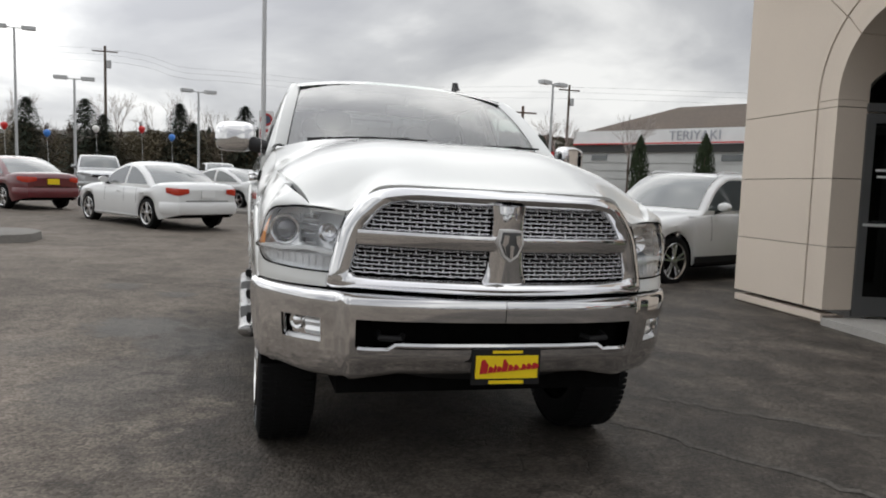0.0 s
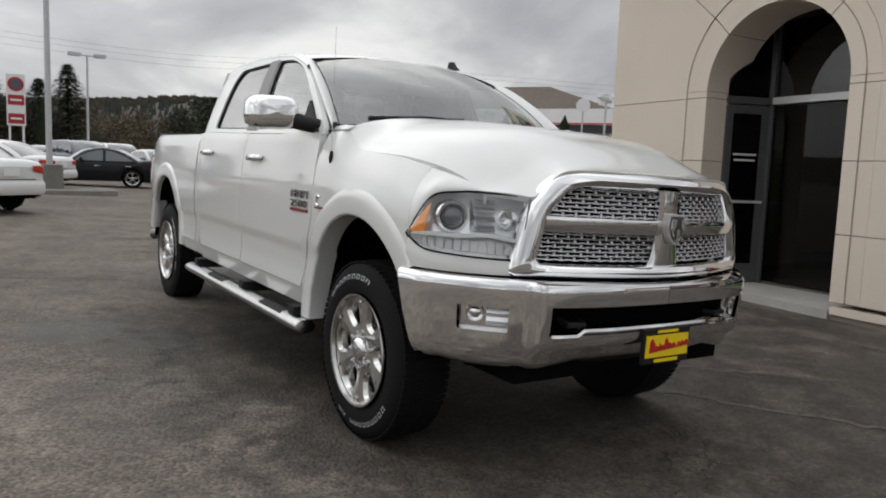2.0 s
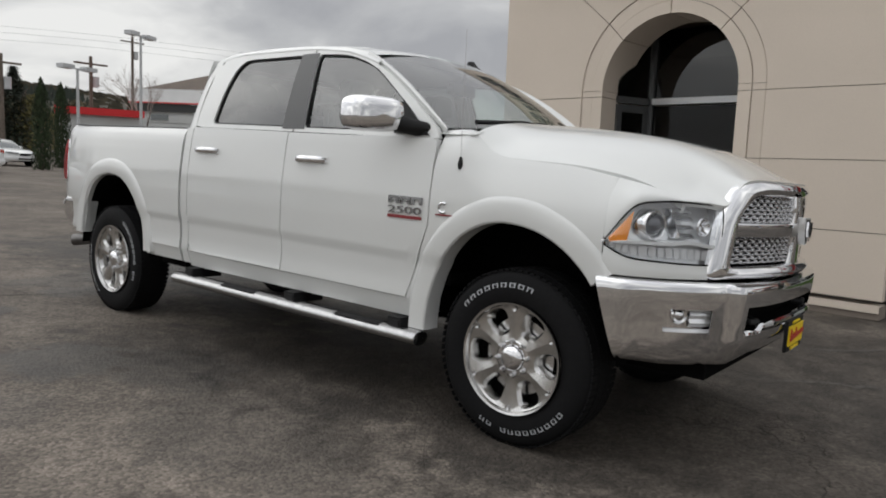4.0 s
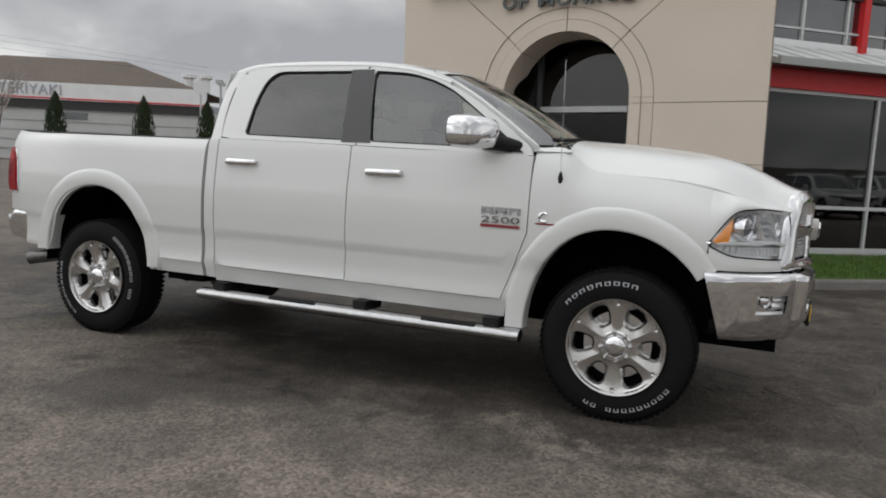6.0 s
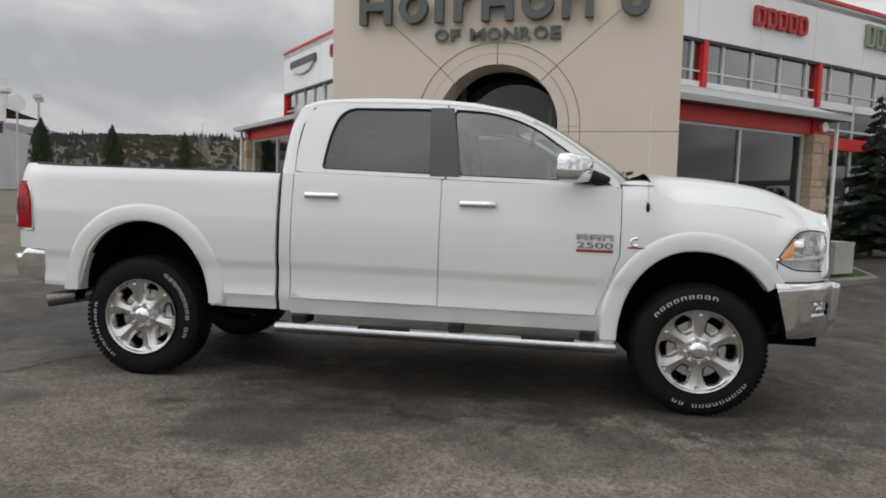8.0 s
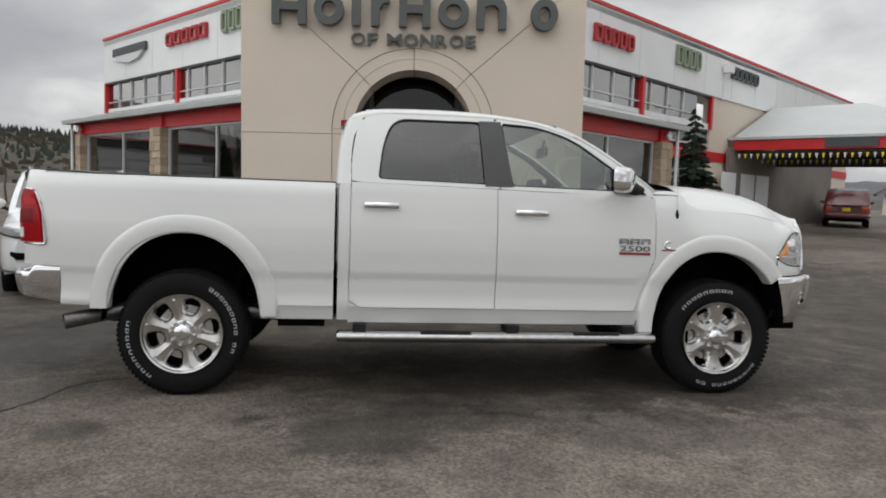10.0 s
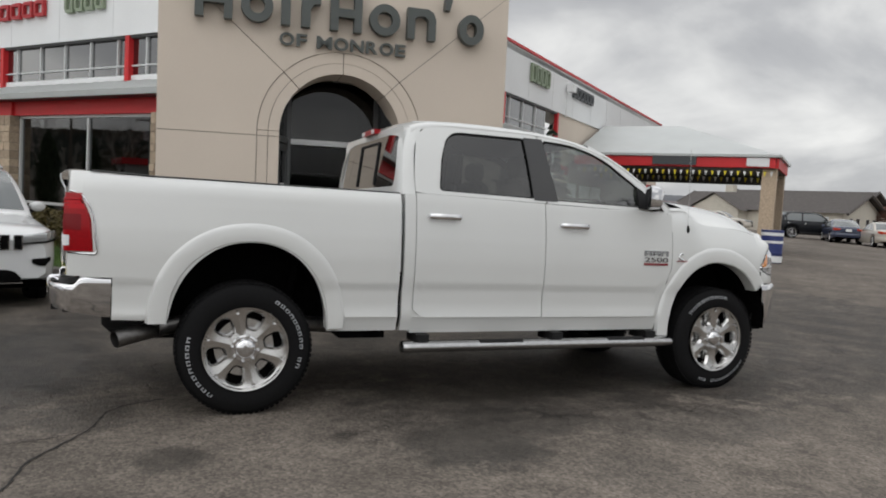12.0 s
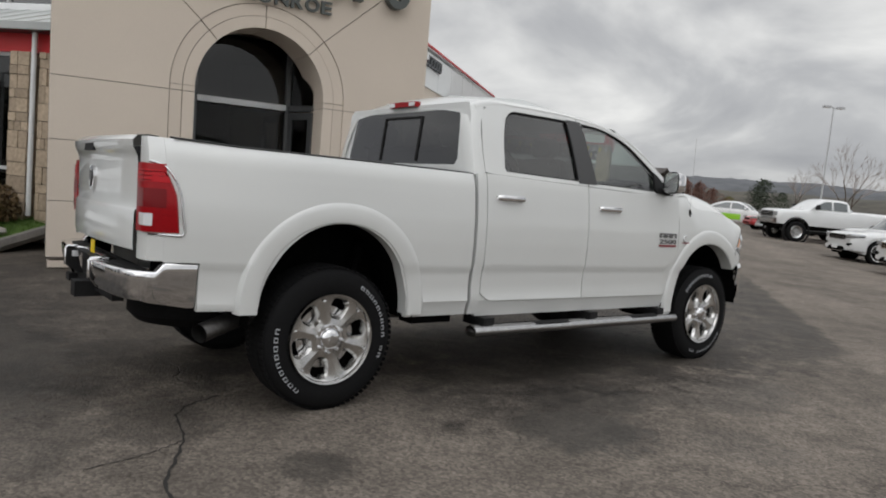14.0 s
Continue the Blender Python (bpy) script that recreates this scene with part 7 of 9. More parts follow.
# the passenger side of the nose stands a little wider
for ob in truck.children_recursive:
    if ob.type != "MESH" or "wheel" in ob.name or "wheel" in ob.parent.name or "wheel" in (ob.parent.parent or ob.parent).name:
        continue
    for v in ob.data.vertices:
        x, y = v.co.x, v.co.y
        if x > 0.58 and y < 0.1:
            a, b = min(1.0, (x - 0.58) / 0.28), min(1.0, (0.1 - y) / 0.5)
            v.co.x += 0.048 * a * a * (3 - 2 * a) * b * b * (3 - 2 * b)

# ---- parked cars ----
PAINTS = {
    "white": mat("car_white", (0.74, 0.75, 0.75), 0.3, coat=1.0, stain=0.03),
    "red": mat("car_maroon", (0.12, 0.010, 0.016), 0.3, coat=1.0),
    "bright_red": mat("car_red", (0.38, 0.015, 0.02), 0.3, coat=1.0),
    "black": mat("car_black", (0.008, 0.009, 0.011), 0.25, coat=0.18, spec=0.2),
    "blue": mat("car_dark_blue", (0.020, 0.030, 0.07), 0.3, coat=1.0),
    "silver": mat("car_silver", (0.42, 0.43, 0.44), 0.35, metal=0.6, coat=1.0),
    "beige": mat("car_beige", (0.48, 0.44, 0.38), 0.35, coat=1.0),
    "green": mat("car_lime", (0.28, 0.62, 0.02), 0.3, coat=1.0),
}
ORANGE_LENS = mat("orange_red_lens", (0.50, 0.035, 0.012), 0.2, coat=0.5)
CAR_GLASS = mat("car_window", (0.075, 0.088, 0.090), 0.06, coat=1.0, spec=0.9)
HEADLAMP = mat("car_headlamp", (0.55, 0.57, 0.58), 0.12, metal=0.6, coat=1.0)


def heading(x, y, hx, hy):
    return pose(x, y, lot_z(x, y), 0, 0, math.degrees(math.atan2(hx, -hy)))


SHAPES = {
    # length, half width, belt, hood height, deck height, roof height, wheel radius, axle positions, cabin: base front, roof front, roof rear, base rear
    "sedan": (4.55, 0.88, 0.92, 0.92, 1.01, 1.42, 0.325, (0.85, 3.55), (1.30, 2.10, 3.10, 3.95)),
    "suv": (4.80, 0.96, 1.13, 1.09, 1.12, 1.74, 0.385, (0.92, 3.83), (1.36, 2.10, 4.25, 4.72)),
    "van": (5.0, 0.97, 1.06, 1.0, 1.06, 1.76, 0.34, (0.95, 3.95), (1.0, 1.9, 4.7, 4.95)),
    "hatch": (4.6, 0.92, 1.00, 0.95, 1.10, 1.50, 0.34, (0.90, 3.60), (1.25, 2.05, 3.4, 4.35)),
}


def car(label, paint, shape, at, kind="car", jeep=False, group="parked cars", second=None):
    """A parked car: moulded body, arched cabin with curved glass, wheels, lamps and bumpers."""
    L, W, belt, hood, deck, roof, R, axles, (c0, c1, c2, c3) = SHAPES[shape]
    tall = shape in ("suv", "van")
    body_mat = PAINTS[paint]
    c = thing("suv" if tall else "car", label, kind, at, group)
    y0 = -L / 2
    sill = 0.30 if tall else 0.22

    def wid(y):
        nose, tail = max(0.0, (0.62 - y) / 0.62), max(0.0, (y - L + 0.55) / 0.55)
        return W * (1 - 0.045 * (2 * y / L - 1) ** 2) * (1 - (0.20 if jeep else 0.28) * nose ** 2.6 - (0.12 if tall else 0.20) * tail ** 2.6)

    def top(y):
        lip = 0.10 if jeep else 0.17
        return soft_lut(y, [(0, hood - 0.14 - lip), (0.06, hood - 0.06 - lip), (0.22, hood - 0.02 - lip * 0.7), (0.6, hood - 0.06), (c0, hood + 0.02), (c0 + 0.35, belt + 0.015), (c3 - 0.35, belt + 0.02), (c3, deck - 0.01), (L - 0.22, deck - 0.015), (L - 0.06, deck - 0.06), (L, deck - 0.16)])

    def low(y):
        z = sill + 0.09 * max(0, (0.5 - y) / 0.5) + 0.12 * max(0, (y - L + 0.5) / 0.5)
        for a in axles:
            if abs(y - a) < R * 1.13:
                z = max(z, R + math.sqrt((R * 1.13) ** 2 - (y - a) ** 2))
        return z

    st = set(np.linspace(0, L, 34)) | {0.03, 0.07, 0.11, 0.2, L - 0.03, L - 0.07, L - 0.12}
    for a in axles:
        st |= set(a + R * 1.13 * math.cos(q) for q in np.linspace(0, math.pi, 15))
    rows = []
    for y in sorted(st):
        w, t, b = wid(y), top(y), low(y)
        end = max(0.0, (0.14 - y) / 0.14, (y - L + 0.14) / 0.14)
        s = t - 0.09
        mid = max(b + 0.02, 0.52 * (b + s))
        half = [(w * (0.95 - 0.10 * end), b), (w * 0.985, max(b + 0.01, b + 0.16 * (s - b))), (w, mid), (w * 0.992, b + 0.80 * (s - b)), (w * 0.972, s), (w * 0.94, t - 0.05), (w * 0.88, t - 0.018), (w * 0.70, t + 0.002), (w * 0.40, t + 0.016), (0, t + 0.02)]
        rows.append([(-x, y0 + y, z) for x, z in half] + [(x, y0 + y, z) for x, z in half[-2::-1]])
    m = M().grid(rows)
    n = len(rows[0])
    for r in (0, len(rows) - 1):
        m.f.append(tuple(r * n + k for k in (range(n) if r else range(n - 1, -1, -1))))
    body = part("body", m, body_mat, c, "", 40)
    part("underbody", M().box((0, 0, 0.36), (W * 1.66, L * 0.88, 0.22)), DARK, c)

    # outline of the nose or tail seen from above: s runs from the middle round the corner
    def rim_pt(s, rear, off):
        w = wid(L if rear else 0)
        if s <= w - 0.06:
            x, y, nx, ny = s, -0.02 * (1 - (s / w) ** 2), 0.0, -1.0
        else:
            k = min(1.0, (s - w + 0.06) / 0.12)
            y = max(0.0, s - w)
            x = wid(L - y if rear else y) * (1 - 0.012 * (1 - k))
            nx, ny = math.sin(k * 1.35), -math.cos(k * 1.35)
        x, y = x + nx * off, y + ny * off
        return x, (y0 + L - y) if rear else (y0 + y)

    def wrap_part(name, s0, s1, edge0, edge1, off, material, parent, rear=False, sides=(-1, 1), tag="", n=9, bulge=0.0):
        """A moulded strip on the nose or tail; edges are heights along it."""
        for sx in sides:
            P = []
            for i in range(n):
                f = i / (n - 1)
                s = s0 + (s1 - s0) * f
                z0, z1 = soft_lut(f, edge0), soft_lut(f, edge1)
                row = []
                for v, o in ((0, -0.03), (0, off * 0.6), (0.2, off + bulge * 0.7), (0.5, off + bulge), (0.8, off + bulge * 0.7), (1, off * 0.6), (1, -0.03)):
                    x, y = rim_pt(abs(s), rear, o)
                    row.append((sx * math.copysign(x, s), y, z0 + (z1 - z0) * v))
                P.append(row)
            part(name, M().grid(P if (sx < 0) != rear else P[::-1]), material, parent, tag, 40)

    flat = lambda z: [(0, z), (1, z)]
    if second:
        P = []
        for y in np.linspace(L * 0.45, L - 0.1, 14):
            P.append([(-wid(y) - 0.006, y0 + y, max(low(y), 0.3) + 0.02), (-wid(y) - 0.010, y0 + y, max(low(y) + 0.03, 0.62)), (-wid(y) * 0.985 - 0.006, y0 + y, max(low(y) + 0.05, 0.72))])
        part("painted_panel", M().grid(P).mirrored(), PAINTS[second], c)

    # cabin: arched roofline, bowed front and rear, sides leaning in
    wb, wr = W * 0.945, W * (0.79 if tall else 0.72)
    bow = 0.20
    half_y = (c1 + c2) / 2

    def arch(u):
        return soft_lut(u, [(c0 - 0.12, belt - 0.10), (c0, belt - 0.02), (c0 + 0.55 * (c1 - c0), belt + 0.62 * (roof - belt)), (c1, roof - 0.055), (c1 + 0.28, roof - 0.012), (half_y, roof), (c2 - 0.30, roof - 0.02), (c2, roof - 0.065), (c2 + 0.5 * (c3 - c2), belt + 0.53 * (roof - belt)), (c3, belt), (c3 + 0.12, belt - 0.09)])

    def height(q, y):
        return arch(y - bow * q * q if y < half_y else y + bow * q * q) + 0.025 * (1 - q * q)

    def flank(z):
        f = min(1.0, max(0.0, (z - belt) / (roof - belt)))
        return wb + (wr - wb) * f ** 1.15

    rows = []
    for y in sorted(set(np.linspace(c0 - 0.1, c3 + 0.1, 34)) | {c0 - 0.05, c0 + 0.05, c1 - 0.08, c1 + 0.08, c2 - 0.08, c2 + 0.08}):
        ze = max(belt - 0.06, height(1.0, y))
        z_top = ze - 0.055
        half = [(flank(z), z) for z in [belt - 0.07 + (max(belt - 0.07, z_top) - belt + 0.07) * k / 4 for k in range(5)]]
        we = flank(ze)
        half += [(we * 0.992, max(belt - 0.065, ze - 0.022)), (we * 0.955, max(belt - 0.06, ze - 0.004))]
        half += [(we * q, max(belt - 0.06, height(q, y))) for q in (0.86, 0.62, 0.32, 0.0)]
        rows.append([(-x, y0 + y, z) for x, z in half] + [(x, y0 + y, z) for x, z in half[-2::-1]])
    cab = part("cabin", M().grid(rows), body_mat, c, "", 50)

    zb = belt + 0.025
    post = half_y + (0.06 if tall else 0.02)
    head = lambda y: min(roof - 0.095, height(1.0, y) - 0.075)
    lo_y = next(y for y in np.linspace(c0, c2, 200) if head(y) > zb + 0.015)
    hi_y = next(y for y in np.linspace(c3 + 0.1, c1, 200) if head(y) > zb + (0.14 if tall else 0.03))
    panes = [("front_window", lo_y, post - 0.045), ("rear_window", post + 0.045, hi_y)]
    if tall:
        quarter = post + 0.98
        panes[1:] = [("rear_window", post + 0.045, quarter - 0.03), ("quarter_window", quarter + 0.05, hi_y)]
    for name, a, b in panes:
        for sx in (-1, 1):
            P = [[(sx * (flank(z) + 0.005), y0 + y, z) for z in [zb + (max(head(y), zb + 0.01) - zb) * k / 3 for k in range(4)]] for y in np.linspace(a, b, 14)]
            part(name, M().grid(P if sx < 0 else P[::-1]), CAR_GLASS, cab, "", 60)
    for name, u0, u1 in (("windscreen", c0 + 0.05, c1 - 0.03), ("back_glass", c2 + 0.06, c3 - (0.25 if tall else 0.06))):
        sgn = 1 if name == "windscreen" else -1
        P = []
        for u in np.linspace(u0, u1, 9):
            row = []
            for q in (-0.9, -0.75, -0.5, -0.25, 0, 0.25, 0.5, 0.75, 0.9):
                y, z = u + sgn * bow * q * q, arch(u) + 0.025 * (1 - q * q)
                row.append((q * flank(z), y0 + y - sgn * 0.006, z + 0.008))
            P.append(row)
        part(name, M().grid(P), CAR_GLASS, cab, "", 60)

    # wheels
    for a in axles:
        for sx in (-1, 1):
            w = wid(a)
            t = M().lathe([(0.10, R * 0.70), (0.112, R * 0.84), (0.10, R * 0.95), (0.07, R * 0.99), (0, R), (-0.07, R * 0.99), (-0.10, R * 0.95), (-0.112, R * 0.84), (-0.10, R * 0.70)], 30, (sx * (w - 0.125), y0 + a, R))
            wh = part("wheel", t, RUBBER, c)
            rim = M().lathe([(sx * 0.004, 0.001), (sx * 0.006, R * 0.10), (0, R * 0.17), (-sx * 0.02, R * 0.20)], 14, (sx * (w - 0.022), y0 + a, R))
            for k in range(5):
                for d in (-0.17, 0.17):
                    q = math.tau * k / 5 + 0.3
                    P = []
                    for r, wd in ((0.13, 0.05), (0.40, 0.045), (0.69, 0.06)):
                        qq = q + d * (1.0 if r > 0.3 else 0.5)
                        P.append([(sx * (w - 0.028 + o), y0 + a + R * (r * math.cos(qq) - v * math.sin(qq)), R + R * (r * math.sin(qq) + v * math.cos(qq))) for v, o in ((-wd, -0.02), (-wd * 0.6, 0.0), (wd * 0.6, 0.0), (wd, -0.02))])
                    rim.grid(P if sx > 0 else [row[::-1] for row in P])
            rim.lathe([(sx * 0.0, R * 0.76), (sx * 0.014, R * 0.72), (0, R * 0.66), (-sx * 0.10, R * 0.64)], 30, (sx * (w - 0.03), y0 + a, R))
            part("rim", rim, CHROME_DULL, wh, "", 40)
            part("brake_disc", M().disc((sx * (w - 0.11), y0 + a, R), R * 0.66, 22), DARK, wh)
            part("wheel_arch", M().disc((sx * (w - 0.16), y0 + a, R), R * 1.11, 26), DARK, c)

    # bumpers, lamps, grille, mirrors, handles
    wn, wt_ = wid(0), wid(L)
    shell = BLACK if jeep else body_mat
    wrap_part("bumper_shell", -0.02, wn + 0.42, flat(sill + 0.09), flat(0.40 if jeep else 0.56), 0.035, shell, c, n=14, bulge=0.015)
    wrap_part("rear_bumper", -0.02, wt_ + 0.40, flat(sill + 0.13), flat(0.60), 0.03, body_mat, c, rear=True, n=14, bulge=0.02)
    hz = hood - 0.27
    wrap_part("headlamp", wn * 0.58, wn + 0.40, [(0, hz + 0.0), (1, hz + 0.06)], [(0, hz + 0.09), (0.6, hz + 0.15), (1, hz + 0.135)], 0.014, HEADLAMP, c, n=11)
    zt_ = deck - 0.15
    if tall:
        wrap_part("tail_lamp", wt_ * 0.72, wt_ + 0.16, flat(zt_ - 0.20), flat(zt_ + 0.05), 0.014, ORANGE_LENS, c, rear=True)
    else:
        wrap_part("tail_lamp", wt_ * 0.66, wt_ + 0.24, [(0, zt_ - 0.07), (0.5, zt_ - 0.12), (1, zt_ - 0.06)], [(0, zt_ + 0.02), (1, zt_ + 0.04)], 0.014, ORANGE_LENS, c, rear=True, n=11)
    for sx in (-1, 1):
        k = (0.11, 0.06, 0.075)
        cx, cy, cz = sx * (W + 0.09), y0 + lo_y + 0.20, belt + 0.085
        P = [[(cx + k[0] * math.cos(a) * r, cy + k[1] * d, cz + k[2] * math.sin(a) * r) for a in [math.tau * i / 12 for i in range(12)]] for d, r in ((-1.0, 0.45), (-0.7, 0.85), (-0.1, 1.0), (0.7, 0.97), (0.75, 0.8))]
        mm = M().grid(P, wrap=True)
        mm.f += [tuple(range(11, -1, -1)), tuple(range(48, 60))]
        mir = part("mirror", mm, body_mat, c)
        part("mirror_foot", M().tube([(sx * W * 0.93, cy, belt - 0.01), (cx - sx * 0.04, cy, cz - 0.05)], 0.028, 6), BLACK, mir)
        for yy in (post - 0.24, post + 0.80):
            part("handle", M().tube([(sx * (wid(yy) * 0.985 + 0.002), y0 + yy - 0.09, belt - 0.155), (sx * (wid(yy) * 0.985 + 0.026), y0 + yy - 0.06, belt - 0.15), (sx * (wid(yy) * 0.985 + 0.026), y0 + yy + 0.06, belt - 0.15), (sx * (wid(yy) * 0.985 + 0.002), y0 + yy + 0.09, belt - 0.155)], 0.013, 6), body_mat if paint != "black" else CHROME_DULL, c)
        for yy in (post, lo_y + 0.06, min(post + 1.02, axles[1] - R * 1.2)):
            line = [[(sx * (wid(yy + d) * f + 0.002), y0 + yy + d, z) for d in (-0.005, 0.005)] for f, z in ((0.965, sill + 0.06), (1.0, 0.5 * (sill + belt)), (0.994, belt - 0.18), (0.972, belt - 0.07))]
            part("door_line", M().grid(line if sx > 0 else [r[::-1] for r in line]), DARK, c)
        sk = [[(sx * (wid(y) * f + o), y0 + y, z) for f, o, z in ((0.95, 0.004, sill - 0.01), (0.99, 0.012, sill + 0.04), (0.998, 0.004, sill + (0.14 if tall else 0.07)))] for y in np.linspace(axles[0] + R * 1.15, axles[1] - R * 1.15, 8)]
        part("side_sill", M().grid(sk if sx < 0 else sk[::-1]), BLACK if tall else body_mat, c)
    part("number_plate", M().box((0, y0 + L + 0.028, deck - 0.24 if not tall else 0.80), (0.32, 0.014, 0.15)), PANEL_WHITE if paint != "red" else YELLOW, c)
    part("boot_line", M().box((0, y0 + L + 0.004, 0.63), (wt_ * 1.5, 0.02, 0.012)), DARK, c)
    if jeep:
        wrap_part("lamp_bezel", wn * 0.60, wn + 0.36, [(0, hz - 0.012), (1, hz + 0.045)], [(0, hz + 0.006), (1, hz + 0.062)], 0.018, DARK, c, n=11)
        for k in range(7):
            g = part("grille_slot", M().box((-0.42 + 0.14 * k, y0 - 0.022, hood - 0.255), (0.078, 0.03, 0.155)), DARK, c)
            part("slot_rim", M().ring([(-0.42 + 0.14 * k + a * 0.050, y0 - 0.040, hood - 0.255 + b * 0.090) for a, b in ((-1, -1), (1, -1), (1, 1), (-1, 1))], [(-0.42 + 0.14 * k + a * 0.038, y0 - 0.040, hood - 0.255 + b * 0.076) for a, b in ((-1, -1), (1, -1), (1, 1), (-1, 1))]), CHROME, g)
        wrap_part("lower_intake", -0.01, wn * 0.62, flat(0.36), [(0, 0.50), (0.8, 0.50), (1, 0.42)], 0.055, DARK, c, n=8)
        wrap_part("chrome_strip", -0.01, wn * 0.64, flat(0.345), flat(0.37), 0.075, CHROME, c, n=8)
        wrap_part("fog_lamp", wn * 0.78, wn + 0.05, [(0, 0.59), (0.45, 0.55), (1, 0.60)], [(0, 0.635), (1, 0.655)], 0.022, DARK, c)
        part("plate", M().box((0.0, y0 - 0.085, 0.50), (0.32, 0.02, 0.14)), YELLOW if kind == "SUV" and at.translation.y > 0 else PANEL_WHITE, c)
        for sx in (-1, 1):
            part("roof_bar", M().tube([(sx * 0.66, y0 + c1 + 0.15, roof - 0.01), (sx * 0.66, y0 + c1 + 0.3, roof + 0.035), (sx * 0.66, y0 + c2 - 0.3, roof + 0.03), (sx * 0.66, y0 + c2 - 0.15, roof - 0.02)], 0.018, 6), CHROME_DULL, c)
    else:
        wrap_part("grille", -0.01, wn * 0.52, [(0, hood - 0.36), (1, hood - 0.32)], flat(hood - 0.22), 0.016, DARK, c, n=7)
        wrap_part("lower_grille", -0.01, wn * 0.66, flat(0.36), flat(0.46), 0.055, DARK, c, n=7)
    return c


car("white four-door sedan with orange tail lamps parked in the lot", "white", "sedan", heading(-3.05, 14.2, -0.574, 0.819))
car("dark red sedan parked among other cars", "red", "sedan", heading(-7.5, 19.6, -0.66, 0.75))
car("white sedan parked behind a lamp post", "white", "sedan", heading(-1.75, 23.0, -0.80, 0.60))
car("black sedan with pale roof reflections parked across", "black", "sedan", heading(1.6, 26.3, -0.98, 0.2))
car("white hatchback parked beside the black sedan", "white", "hatch", heading(5.9, 32.0, -0.99, -0.05))
car("white mid-size SUV with seven-slot grille beside the tower", "white", "suv", pose(6.36, 7.05, -0.15, 0, 0, -69.9), "SUV", True)
rng = random.Random(11)
for k in range(10):
    car("car in the far display row", ["silver", "white", "beige", "white", "black", "silver", "red", "white", "blue", "silver"][k], ["suv", "sedan", "van", "suv", "sedan", "suv", "hatch", "sedan", "suv", "hatch"][k], heading(-24 + 3.3 * k, 31.5 + rng.uniform(-1, 1) + 0.4 * k, 0.25 + rng.uniform(-0.1, 0.1), -1), group="far display row")
for k in range(6):
    car("car in the far display row", ["white", "silver", "blue", "white", "silver", "white"][k], ["sedan", "suv", "sedan", "van", "hatch", "sedan"][k], heading(-6 + 3.6 * k, 40 + 0.5 * k, 0.2, -1), group="far display row")
car("dark red minivan under the canopy", "red", "van", heading(25.5, -20.9, 0.80, -0.6), "van")
car("black SUV parked before the house", "black", "suv", heading(29.4, -36.7, -0.55, -0.83), "SUV")
car("dark blue sedan parked by the road", "blue", "sedan", heading(26.6, -36.0, 0.75, -0.66))
car("silver sedan parked by the road", "beige", "sedan", heading(23.3, -35.2, 0.80, -0.6))
car("white and lime green hatchback in the display row", "white", "hatch", heading(20.8, -38.5, -0.93, -0.36), second="green")
car("bright red sedan in the display row", "bright_red", "sedan", heading(16.35, -35.9, 0.60, 0.80))
car("silver SUV in the display row", "silver", "suv", heading(12.97, -31.5, 0.60, 0.80), "SUV")
car("white off-road SUV in the display row", "white", "suv", heading(6.9, -27.3, 0.60, 0.80), "SUV", True)
car("white off-road SUV in the display row", "white", "suv", heading(5.09, -21.94, 0.60, 0.80), "SUV", True)
car("white SUV in the display row", "white", "suv", heading(2.01, -18.22, 0.60, 0.80), "SUV", True)
car("pale sedan parked by the house", "beige", "sedan", heading(38.5, -37.5, -0.80, -0.6), "car")


